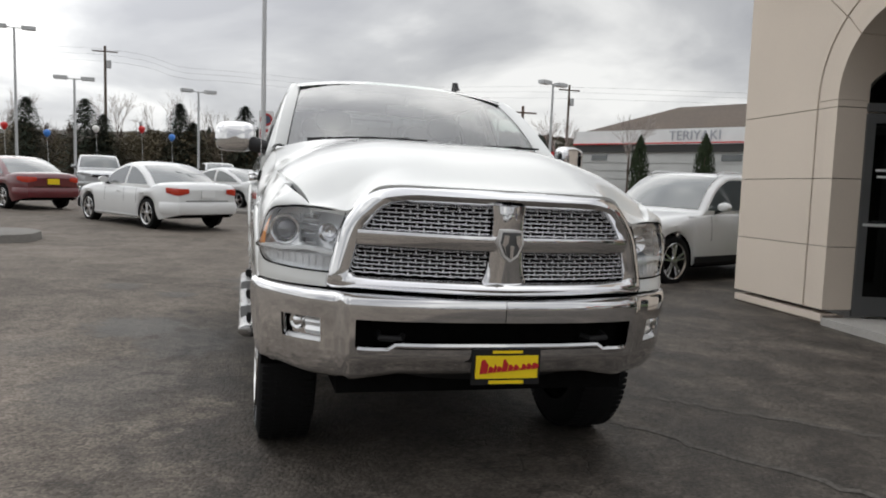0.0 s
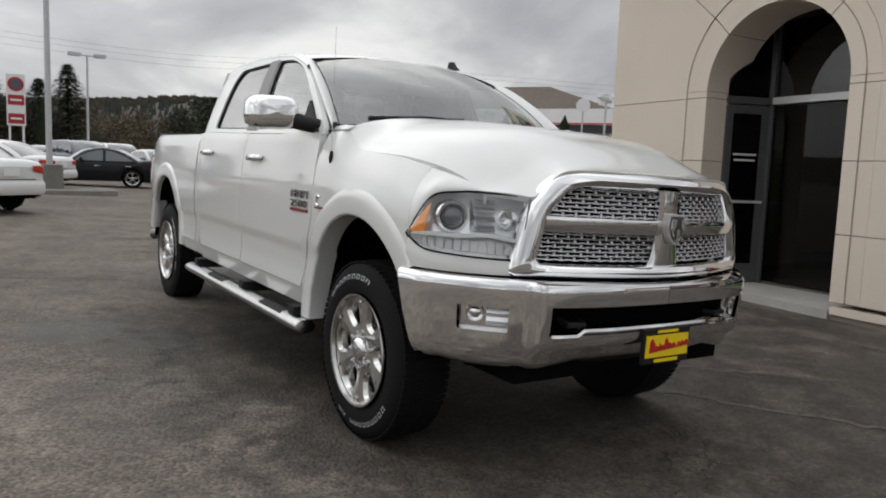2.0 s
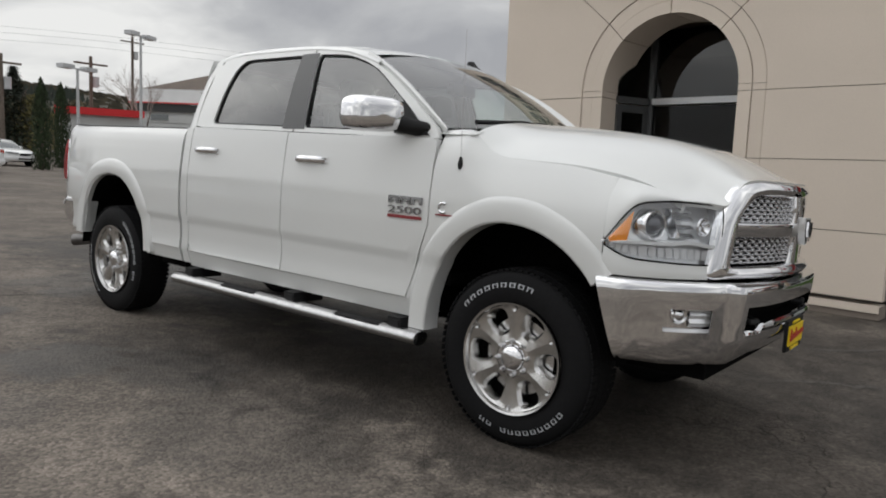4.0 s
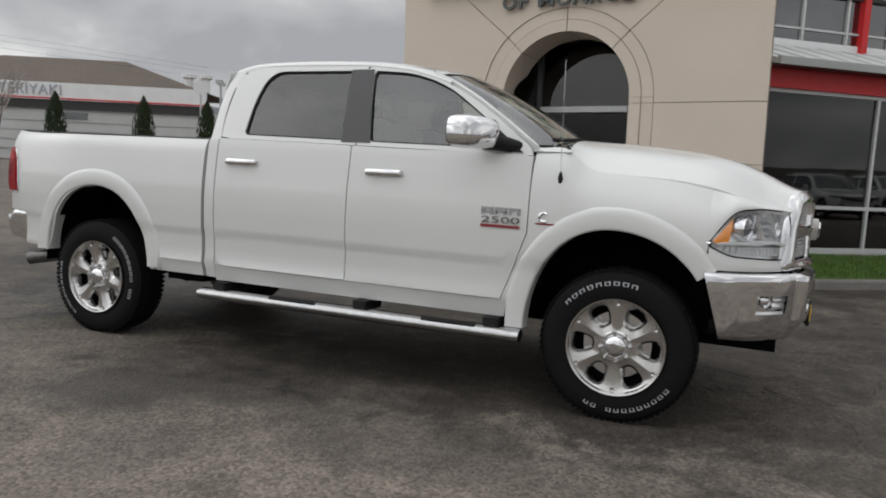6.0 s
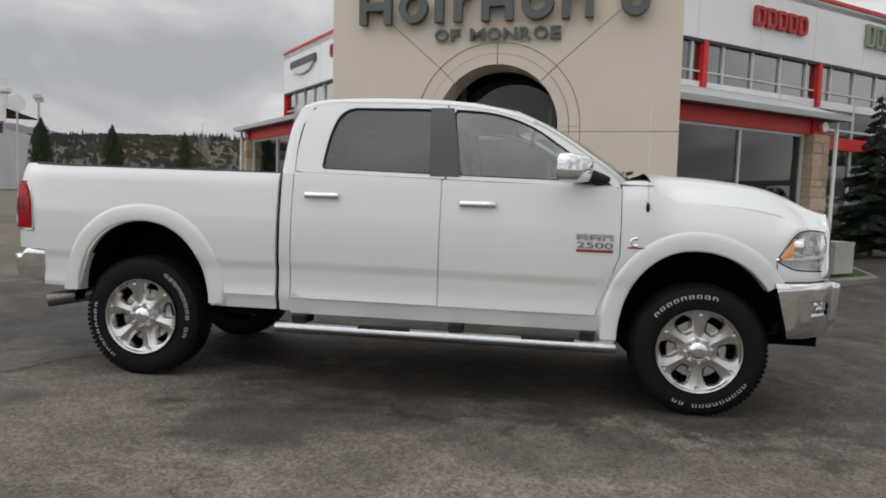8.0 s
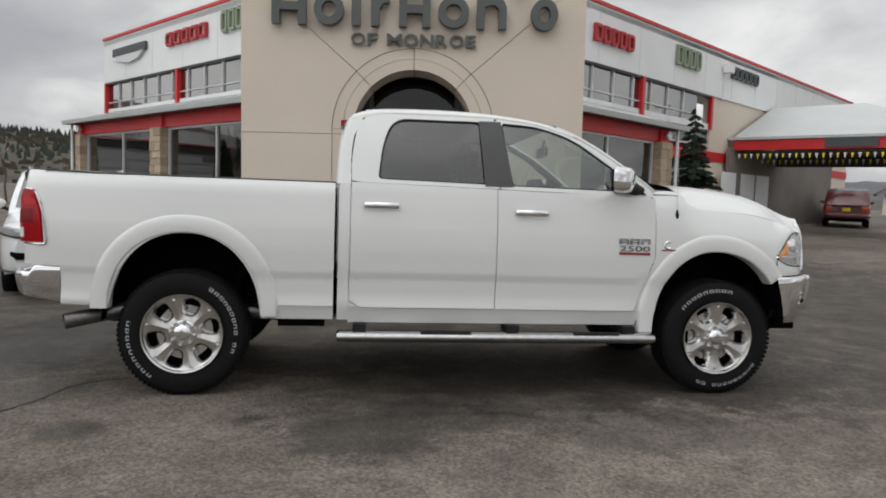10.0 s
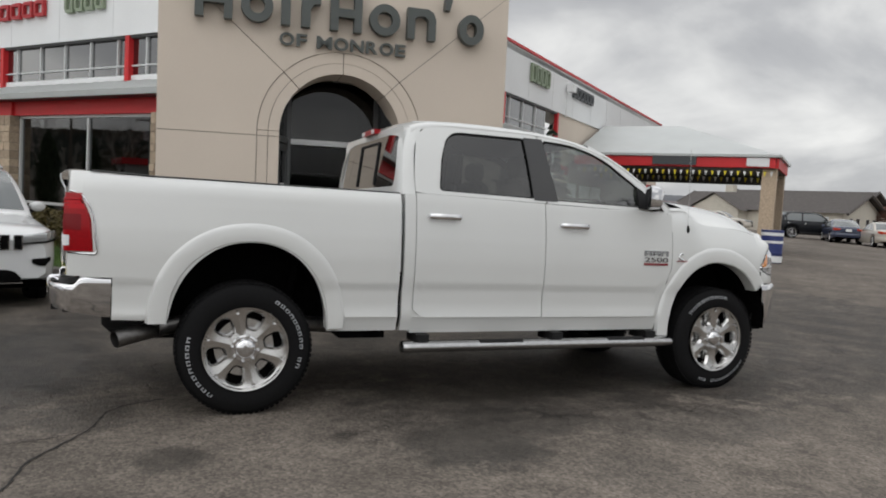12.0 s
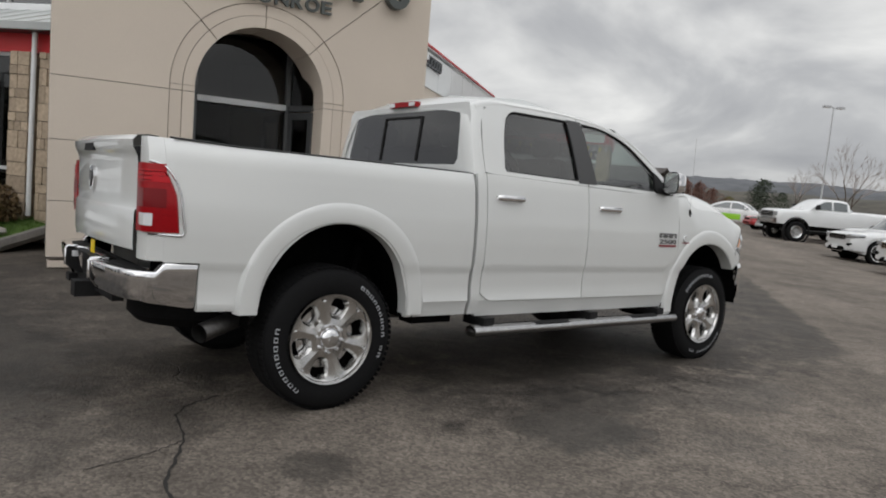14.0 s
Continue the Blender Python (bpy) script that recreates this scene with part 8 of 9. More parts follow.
def far_pickup(label, at, lift):
    """White pickup: moulded body with cut wheel openings, cab with windows, bed, big wheels."""
    p = thing("pickup", label, "pickup truck", at, "parked cars")
    L, W, R = 5.8, 0.98, 0.46
    y0, axles = -2.9, (0.95, 4.75)

    def low(y):
        z = 0.62 + lift
        for a in axles:
            if abs(y - a) < R * 1.25:
                z = max(z, R + math.sqrt((R * 1.25) ** 2 - (y - a) ** 2))
        return z

    st = set(np.linspace(0, L, 25)) | {0.05, 0.12, 3.42, 3.47}
    for a in axles:
        st |= set(a + R * 1.25 * math.cos(q) for q in np.linspace(0, math.pi, 13))
    rows = []
    for y in sorted(st):
        t = lift + soft_lut(y, [(0, 1.00), (0.08, 1.20), (0.3, 1.27), (1.4, 1.33), (1.7, 1.36), (3.4, 1.37), (3.5, 1.41), (5.72, 1.41), (5.8, 1.34)])
        w = W * (1 - 0.10 * max(0.0, (0.35 - y) / 0.35) ** 2)
        b = min(low(y), t - 0.12)
        half = [(w * 0.97, b), (w, b + 0.3 * (t - b)), (w, b + 0.75 * (t - b)), (w * 0.965, t - 0.05), (w * 0.90, t - 0.005), (w * 0.5, t + 0.02), (0, t + 0.025)]
        rows.append([(-x, y0 + y, z) for x, z in half] + [(x, y0 + y, z) for x, z in half[-2::-1]])
    m = M().grid(rows)
    n = len(rows[0])
    m.f += [tuple(range(n - 1, -1, -1)), tuple((len(rows) - 1) * n + k for k in range(n))]
    part("body", m, PAINTS["white"], p, "", 40)
    part("underbody", M().box((0, 0, 0.72), (1.5, 5.2, 0.30)), DARK, p)
    roof = lambda y: lift + soft_lut(y, [(1.40, 1.30), (1.75, 1.60), (2.15, 1.85), (2.5, 1.89), (3.1, 1.88), (3.32, 1.80), (3.45, 1.34)])
    flank = lambda z: 0.93 - 0.15 * max(0.0, (z - lift - 1.36) / 0.52)
    rows = []
    for y in np.linspace(1.40, 3.45, 22):
        z = roof(y)
        half = [(0.93, 1.28 + lift), (flank(z - 0.05), max(1.29 + lift, z - 0.06)), (flank(z) * 0.95, z - 0.01), (flank(z) * 0.6, z + 0.02), (0, z + 0.03)]
        rows.append([(-x, y0 + y, q) for x, q in half] + [(x, y0 + y, q) for x, q in half[-2::-1]])
    cab = part("cabin", M().grid(rows), PAINTS["white"], p, "", 40)
    for sx in (-1, 1):
        for name, a, b in (("front_window", 1.72, 2.52), ("rear_window", 2.60, 3.24)):
            P = [[(sx * (flank(z) + 0.006), y0 + y, z) for z in (1.41 + lift, 0.5 * (1.41 + lift + max(1.43 + lift, roof(y) - 0.10)), max(1.43 + lift, roof(y) - 0.10))] for y in np.linspace(a, b, 8)]
            part(name, M().grid(P if sx < 0 else P[::-1]), CAR_GLASS, cab)
        part("mirror", M().box((sx * 1.10, y0 + 1.78, 1.50 + lift), (0.20, 0.10, 0.22)), BLACK, p)
        part("headlamp", M().box((sx * 0.74, y0 + 0.01, 1.06 + lift), (0.32, 0.06, 0.18)), HEADLAMP, p)
        for a in axles:
            y = y0 + a
            part("fender_flare", M().lathe([(0.0, R * 1.42), (sx * 0.07, R * 1.36), (sx * 0.09, R * 1.27), (sx * 0.04, R * 1.20)], 24, (sx * 0.955, y, R + 0.02)), BLACK, p)
            wh = part("wheel", M().lathe([(0.13, R * 0.6), (0.15, R * 0.9), (0.11, R), (-0.11, R), (-0.15, R * 0.9), (-0.13, R * 0.6)], 26, (sx * 0.92, y, R)), RUBBER, p)
            part("rim", M().lathe([(sx * 0.01, 0.001), (sx * 0.02, R * 0.18), (-sx * 0.03, R * 0.25), (-sx * 0.02, R * 0.50), (sx * 0.02, R * 0.60), (0, R * 0.64)], 24, (sx * 1.04, y, R)), CHROME_DULL, wh)
    P = [[(q * 0.86 * flank(roof(y)), y0 + y - 0.012 + 0.10 * q * q, roof(y) + 0.02) for q in (-1, -0.5, 0, 0.5, 1)] for y in np.linspace(1.48, 2.08, 6)]
    part("windscreen", M().grid(P), CAR_GLASS, cab)
    grille = part("grille", M().box((0, y0 - 0.01, 1.05 + lift), (1.12, 0.05, 0.26)), DARK, p)
    for k in range(3):
        part("grille_bar", M().box((0, y0 - 0.04, 0.97 + 0.08 * k + lift), (1.14, 0.03, 0.022)), CHROME_DULL, grille)
    part("bumper", M().grid([[(x, y0 - 0.10 * (1 - (x / 0.98) ** 4) + d, z + lift) for x in np.linspace(-0.98, 0.98, 13)] for z, d in ((0.64, 0.06), (0.66, 0.0), (0.84, 0.0), (0.87, 0.05))]), CHROME_DULL, p)
    part("lower_skirt", M().box((0, y0 + 0.20, 0.58 + lift), (1.7, 0.20, 0.18)), DARK, p)
    return p


far_pickup("white lifted pickup with black wheel flares in the display row", heading(10.93, -29.01, 0.60, 0.80), 0.15)

# ---- round the building: kerbs, lawn, hedge, planter, canopy ----
def wing_pt(W, w, d, z=0.0):
    return W @ Vector((w, d, z))


# the strips before the fronts: w along the front in metres, d towards the building
KR = Matrix(((0.618, 0.786, 0, 5.504), (-0.786, 0.618, 0, 1.057), (0, 0, 1, 0), (0, 0, 0, 1)))
KL = Matrix(((0.786, 0.618, 0, 5.611), (0.618, -0.786, 0, 2.044), (0, 0, 1, 0), (0, 0, 0, 1)))
BANK = 0.26


def bank_z(W, w, d, edge):
    """Height of the grass bank, rising from the kerb to the plinth."""
    p = wing_pt(W, w, edge)
    b = lot_z(p.x, p.y) + 0.10
    return b + (BANK - b) * min(1.0, max(0.0, (d - edge) / -edge))


for W, w0, w1, d in ((KR, 1.9, 7.6, -0.95), (KL, 2.6, 14.4, -1.5)):
    m = M()
    n = 24
    rows = []
    for k in range(n + 1):
        w = w0 + (w1 - w0) * k / n
        p = wing_pt(W, w, d)
        b = lot_z(p.x, p.y)
        rows.append([wing_pt(W, w, d - 0.09, b - 0.05), wing_pt(W, w, d - 0.085, b + 0.11), wing_pt(W, w, d - 0.06, b + 0.13), wing_pt(W, w, d + 0.07, b + 0.13), wing_pt(W, w, d + 0.08, b)])
    m.grid(rows)
    for w in (w0, w1):
        p = wing_pt(W, w, d)
        m.tube([wing_pt(W, w, d, lot_z(p.x, p.y) + 0.05), wing_pt(W, w, 0.0, BANK - 0.04)], 0.09, 6)
    solo("kerb", m, KERB, "grey concrete kerb beside the lawn strip", "kerb", kind="structure")
    rows = []
    for k in range(n + 1):
        w = w0 + (w1 - w0) * k / n
        rows.append([wing_pt(W, w, d + 0.06 + (0.02 - d - 0.06) * j / 4, bank_z(W, w, d + (0.0 - d) * j / 4, d) + 0.02 * math.sin(3 * w + j)) for j in range(5)])
    solo("lawn", M().grid(rows), GRASS, "strip of short green grass along the showroom", "lawn", kind="structure")
    # blades
    rng = random.Random(5)
    m = M()
    for k in range(9000):
        w, dd = rng.uniform(w0 + 0.1, min(w1, 9.0)), rng.uniform(d + 0.1, -0.05)
        p = wing_pt(W, w, dd)
        z = bank_z(W, w, dd, d)
        a = rng.uniform(0, math.tau)
        h = rng.uniform(0.03, 0.075)
        m.add([(p.x, p.y, z), (p.x + 0.008 * math.cos(a), p.y + 0.008 * math.sin(a), z), (p.x + rng.uniform(-0.03, 0.03), p.y + rng.uniform(-0.03, 0.03), z + h)], [(0, 1, 2)])
    solo("grass", m, GRASS, "short green grass blades", "grass", kind="stuff")

UNDERGROWTH = mat("undergrowth", (0.125, 0.102, 0.062), 0.95, grain=0.4, scale=0.8, stain=0.3, stain_scale=0.2)
LEAF_OLIVE = mat("shrub_leaf", (0.125, 0.098, 0.034), 0.7, grain=0.35, scale=9)
LEAF_BROWN = mat("shrub_leaf_brown", (0.13, 0.085, 0.04), 0.8, grain=0.35, scale=9)
NEEDLE = mat("spruce_needle", (0.022, 0.040, 0.024), 0.8, grain=0.35, scale=5)
CYPRESS = mat("cypress_green", (0.024, 0.040, 0.014), 0.85, grain=0.35, scale=4)
BARK = mat("bark", (0.09, 0.07, 0.055), 0.9, grain=0.3, scale=20, bump=0.4)
TWIG = mat("bare_twig", (0.33, 0.29, 0.265), 0.9, grain=0.2, scale=10)
WOOD_BROWN = mat("bare_wood_mass", (0.145, 0.112, 0.088), 0.95, grain=0.45, scale=1.2, stain=0.4, stain_scale=0.15)
WOOD_GREEN = mat("far_fir_mass", (0.034, 0.046, 0.028), 0.95, grain=0.4, scale=1.0, stain=0.3, stain_scale=0.1)
HILL = mat("wooded_hill", (0.078, 0.070, 0.054), 0.95, grain=0.35, scale=0.12, stain=0.3, stain_scale=0.012)
HILL_TREES = mat("hill_thicket", (0.070, 0.062, 0.042), 0.95, grain=0.5, scale=0.15, stain=0.3, stain_scale=0.02)
HILL_FIRS = mat("hill_firs", (0.050, 0.060, 0.050), 0.95, grain=0.4, scale=0.15)
# haze over the distant ridge is mixed into its blue-grey colour
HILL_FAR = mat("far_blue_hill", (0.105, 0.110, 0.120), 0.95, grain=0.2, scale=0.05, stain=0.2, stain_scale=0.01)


def leaf_cloud(m, rng, centre, radius, count, size, up=0.0):
    for k in range(count):
        d = Vector((rng.gauss(0, 1), rng.gauss(0, 1), rng.gauss(0, 1))).normalized() * rng.uniform(0.55, 1.0) ** 0.5
        p = Vector(centre) + Vector((d.x * radius[0], d.y * radius[1], d.z * radius[2]))
        a = Vector((rng.uniform(-1, 1), rng.uniform(-1, 1), rng.uniform(-1, 1) + up)).normalized()
        b = a.cross(Vector((rng.uniform(-1, 1), rng.uniform(-1, 1), rng.uniform(-1, 1)))).normalized()
        s = size * rng.uniform(0.6, 1.4)
        m.add([p - a * s, p + b * s * 0.45, p + a * s, p - b * s * 0.45], [(0, 1, 2, 3)])


def shrub(at, r, h, material, label, seed):
    rng = random.Random(seed)
    s = thing("shrub", label, "shrub", Matrix.Translation(at), "shrubs by the showroom")
    m = M()
    for k in range(7):
        a = rng.uniform(0, math.tau)
        m.tube([(0, 0, 0), (r * 0.4 * math.cos(a), r * 0.4 * math.sin(a), h * 0.45), (r * 0.8 * math.cos(a), r * 0.8 * math.sin(a), h * 0.85)], [0.02, 0.012, 0.004], 5)
    part("stems", m, BARK, s)
    m = M()
    for k in range(9):
        a = rng.uniform(0, math.tau)
        d = r * 0.55 * rng.uniform(0.2, 1)
        leaf_cloud(m, rng, (d * math.cos(a), d * math.sin(a), h * rng.uniform(0.35, 0.75)), (r * 0.5, r * 0.5, h * 0.36), 260, 0.035)
    part("leaves", m, material, s)


for k, (w, d, r, h, mt) in enumerate(((4.3, -0.55, 0.50, 0.75, LEAF_OLIVE), (5.3, -0.62, 0.56, 0.80, LEAF_OLIVE), (6.5, -0.55, 0.55, 0.75, LEAF_OLIVE), (3.5, -0.48, 0.38, 0.55, LEAF_BROWN), (7.7, -0.6, 0.52, 0.70, LEAF_OLIVE))):
    p = wing_pt(KL, w, d)
    shrub((p.x, p.y, bank_z(KL, w, d, -1.5) - 0.02), r, h, mt, "olive green shrub on the lawn" if mt is LEAF_OLIVE else "brown leafless-looking shrub by the pillar", 20 + k)
for k, (w, d, s) in enumerate(((3.5, -1.05, 0.17), (4.1, -1.15, 0.23), (2.95, -1.0, 0.15))):
    p = wing_pt(KL, w, d)
    rng = random.Random(k)
    rows = []
    for j in range(7):
        t = math.pi * j / 6 - math.pi / 2
        rows.append([(p.x + s * math.cos(t) * math.cos(a) * rng.uniform(0.8, 1.15), p.y + s * math.cos(t) * math.sin(a) * rng.uniform(0.8, 1.15), bank_z(KL, w, d, -1.5) + s * 0.5 * math.sin(t) + 0.05) for a in np.linspace(0, math.tau, 11)[:-1]])
    solo("boulder", M().grid(rows, wrap=True), CONCRETE, "pale rounded boulder lying on the lawn", "rock")
p = wing_pt(KR, 6.72, -0.52)
m = M().prism([(-0.42, 0), (0.42, 0), (0.40, 0.70), (0.44, 0.72), (0.44, 0.80), (-0.44, 0.80), (-0.44, 0.72), (-0.40, 0.70)], -0.4, 0.4)
pl = solo("planter", m, CONCRETE, "square concrete planter in front of the pillar", "planter")
pl.matrix_basis = Matrix.Translation((p.x, p.y, bank_z(KR, 6.72, -0.52, -0.95) - 0.03)) @ Matrix.Rotation(radians(-51.8), 4, "Z") @ Matrix.Scale(0.76, 4)
p = wing_pt(KL, 4.4, -1.0)
sp = thing("garden_spotlight", "small white garden spotlight on the lawn", "lamp", Matrix.Translation((p.x, p.y, bank_z(KL, 4.4, -1.0, -1.5) - 0.02)))
part("stake", M().tube([(0, 0, 0), (0, 0, 0.25)], 0.02, 6), BLACK, sp)
part("head", M().lathe([(-0.08, 0.03), (0.05, 0.07), (0.09, 0.075), (0.09, 0.001)], 12, (0, 0, 0.28), "x"), PANEL_WHITE, sp)

# canopy beside the right wing
cano = thing("drive_canopy", "drive-through canopy with pale hipped metal roof and red fascia", "canopy")
A = wing_pt(WR, 18.0, 1.0)
B = wing_pt(WR, 18.0, -6.98)
Cc = wing_pt(WR, 22.5, -6.98)
Dd = wing_pt(WR, 22.5, 1.0)
GZ = 0.32
EZ = 4.02
outr = [(A.x, A.y, EZ), (B.x, B.y, EZ), (Cc.x, Cc.y, EZ), (Dd.x, Dd.y, EZ)]
r1, r2 = wing_pt(WR, 22.0, 1.0, 5.62), wing_pt(WR, 22.0, -2.6, 5.62)
r3 = wing_pt(WR, 22.4, -2.6, 5.62)
r4 = wing_pt(WR, 22.4, 1.0, 5.62)
m = M().add([*outr, tuple(r1), tuple(r2), tuple(r3), tuple(r4)], [(0, 1, 5, 4), (1, 2, 6, 5), (2, 3, 7, 6), (4, 5, 6, 7)])
part("canopy_roof", m, ROOF_METAL, cano, "", 20)
for (p, q) in ((A, B), (B, Cc), (Cc, Dd)):
    d = (q - p).normalized()
    nrm = Vector((d.y, -d.x, 0))
    mid = (p + q) / 2
    ang = math.atan2(d.y, d.x)
    L = (q - p).length
    part("fascia", M().box((mid.x, mid.y, EZ - 0.30), (L - 0.12, 0.10, 0.38), ang), RED_TRIM, cano)
    part("gutter", M().box((mid.x, mid.y, EZ - 0.04), (L + 0.3, 0.26, 0.10), ang), ROOF_METAL, cano)
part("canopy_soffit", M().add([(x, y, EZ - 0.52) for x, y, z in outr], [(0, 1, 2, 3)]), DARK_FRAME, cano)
mid = (Cc + Dd) / 2
part("rear_beam", M().box((mid.x, mid.y, EZ - 0.72), (7.6, 0.3, 0.40), math.atan2((Dd - Cc).y, (Dd - Cc).x)), DARK_FRAME, cano)
d = (B - A).normalized()
q = A + d * 4.2
part("name_panel", M().box((q.x - 0.04, q.y, EZ - 0.26), (1.7, 0.16, 0.34), math.atan2(d.y, d.x)), SIGN_DARK, cano, "dark raised panel on the fascia")
q = A + d * 7.3
part("white_panel", M().box((q.x - 0.02, q.y, EZ - 0.28), (0.8, 0.16, 0.32), math.atan2(d.y, d.x)), PANEL_WHITE, cano)
for w, dd in ((18.35, -6.72), (22.1, -6.72)):
    p = wing_pt(WR, w, dd)
    part("canopy_column", M().box((p.x, p.y, (EZ - 0.5 + GZ) / 2 - 0.1), (0.50, 0.50, EZ - 0.5 - GZ + 0.5), radians(-51.8)), STONE, cano, "stone-clad canopy column")
FLAGS = [mat("flag_yellow", (0.75, 0.62, 0.04), 0.7), mat("flag_white", (0.72, 0.72, 0.70), 0.7)]
bunting = thing("bunting", "yellow and white pennant string under the canopy", "bunting")
for row, (pa, pb, drop) in enumerate(((A, B, 0.06), (A + Vector((1.5, -1.9, 0)), B + Vector((1.5, -1.9, 0)), 0.16))):
    n = 34
    line = [pa.lerp(pb, k / n) for k in range(n + 1)]
    part("cord", M().tube([(p.x, p.y, EZ - 0.56 - drop) for p in line], 0.008, 4), BLACK, bunting)
    for k in range(n):
        p, q = line[k], line[k + 1]
        dv = (q - p) * 0.5
        part("pennant", M().add([(p.x, p.y, EZ - 0.56 - drop), (p.x + dv.x, p.y + dv.y, EZ - 0.56 - drop), (p.x + dv.x / 2, p.y + dv.y / 2, EZ - 0.78 - drop)], [(0, 1, 2)]), FLAGS[k % 2], bunting)
# pale wall and windows behind the canopy
p, q = wing_pt(WR, 19.0, 1.0), wing_pt(WR, 29.5, 1.0)
wpr("garage_wall", M().box((24.0, 0.95, 1.8), (13.0, 0.12, 3.6)), INTERIOR)
for w in (17.5, 19.4, 21.0):
    wpr("garage_window", M().box((w, 0.86, 1.9), (1.3, 0.06, 1.5)), PANEL_WHITE)
# bin at the column
p = Vector((11.5, -13.95, 0))
BIN_BLUE = mat("bin_blue", (0.025, 0.04, 0.16), 0.5, grain=0.1)
binn = thing("litter_bin", "blue and white drum litter bin beside the column", "bin", Matrix.Translation((p.x, p.y, lot_z(p.x, p.y))))
part("drum", M().lathe([(0, 0.001), (0, 0.32), (0.30, 0.33), (0.32, 0.345), (0.34, 0.33), (1.0, 0.33), (1.02, 0.345), (1.04, 0.32), (1.04, 0.001)], 28, (0, 0, 0), "z"), BIN_BLUE, binn)
for lo, hi in ((0.02, 0.22), (0.62, 0.70), (0.86, 0.96)):
    part("white_band", M().lathe([(lo, 0.336), (hi, 0.337)], 28, (0, 0, 0), "z"), PANEL_WHITE, binn)


# ---- trees ----
def spruce(at, h, r, seed, label, layers=15):
    rng = random.Random(seed)
    t = thing("spruce_tree", label, "tree", Matrix.Translation(at), "spruces by the showroom")
    part("trunk", M().tube([(0, 0, 0), (0, 0, h * 0.6), (0, 0, h)], [h * 0.018, h * 0.010, 0.004], 8), BARK, t)
    m, wood = M(), M()
    for k in range(layers):
        f = (k + 0.4) / layers
        reach = r * (1 - f) ** 0.85 + 0.05
        for b in range(max(5, int(11 * (1 - f) + 4))):
            z = h * (0.06 + 0.92 * f + rng.uniform(-0.03, 0.03) * (1 - f))
            a = rng.uniform(0, math.tau)
            L = reach * rng.uniform(0.7, 1.1)
            tip = Vector((L * math.cos(a), L * math.sin(a), z - L * 0.16 + L * 0.10))
            base = Vector((0, 0, z + 0.02 * h))
            wood.tube([base, base.lerp(tip, 0.5) - Vector((0, 0, 0.04 * L)), tip], [0.012, 0.008, 0.002], 4, False)
            n = max(9, int(34 * L / max(r, 0.1)) + 8)
            for q in range(n):
                u = (q + rng.random()) / n
                p = base.lerp(tip, u)
                side = Vector((-math.sin(a), math.cos(a), 0)) * rng.choice((-1, 1))
                ln = (0.07 + 0.22 * L * (1 - u * 0.6)) * rng.uniform(0.7, 1.2)
                e = p + side * ln + Vector((math.cos(a), math.sin(a), 0)) * ln * 0.6 - Vector((0, 0, ln * rng.uniform(0.1, 0.5)))
                v = Vector((0, 0, 0.040 + 0.04 * rng.random()))
                m.add([p - v, e, p + v], [(0, 1, 2)])
                e2 = p + Vector((math.cos(a), math.sin(a), 0.3)) * ln * 0.7
                m.add([p - side * 0.03, e2, p + side * 0.03], [(0, 1, 2)])
    part("branches", wood, BARK, t)
    part("needles", m, NEEDLE, t)


p = wing_pt(WR, 11.0, -0.7)
spruce((p.x, p.y, lot_z(p.x, p.y)), 4.4, 1.15, 3, "small dark green spruce in front of the showroom windows", 20)


def cypress(at, h, r, seed):
    rng = random.Random(seed)
    t = thing("cypress", "slim dark green columnar cypress by the far road", "tree", Matrix.Translation(at), "row of cypresses")
    part("trunk", M().tube([(0, 0, -0.5), (0, 0, h * 0.8)], [0.10, 0.03], 6), BARK, t)
    m = M()
    for k in range(2600):
        f = rng.random()
        z = h * f
        rr = r * (0.86 + 0.5 * f - 0.75 * f * f) * (1 - f ** 9) * rng.uniform(0.45, 1.05)
        a = rng.uniform(0, math.tau)
        p = Vector((rr * math.cos(a), rr * math.sin(a), z))
        s = rng.uniform(0.05, 0.11)
        o = Vector((math.cos(a + rng.uniform(-0.8, 0.8)), math.sin(a + rng.uniform(-0.8, 0.8)), 0))
        q = Vector((-o.y, o.x, 0))
        m.add([p - q * s * 0.4, p + q * s * 0.4, p + o * s * 0.3 + Vector((0, 0, s * 2.0))], [(0, 1, 2)])
    part("foliage", m, CYPRESS, t)


for k, (x, y, h) in enumerate(((16.4, 25.4, 3.65), (16.6, 20.9, 3.5), (18.9, 19.8, 3.6), (21.5, 18.6, 3.6), (31.5, 20.8, 4.1), (11.6, 36.0, 4.4), (14.0, 39.4, 4.5), (2.4, 57.0, 4.6))):
    cypress((x, y, lot_z(x, y)), h, 0.50, 40 + k)


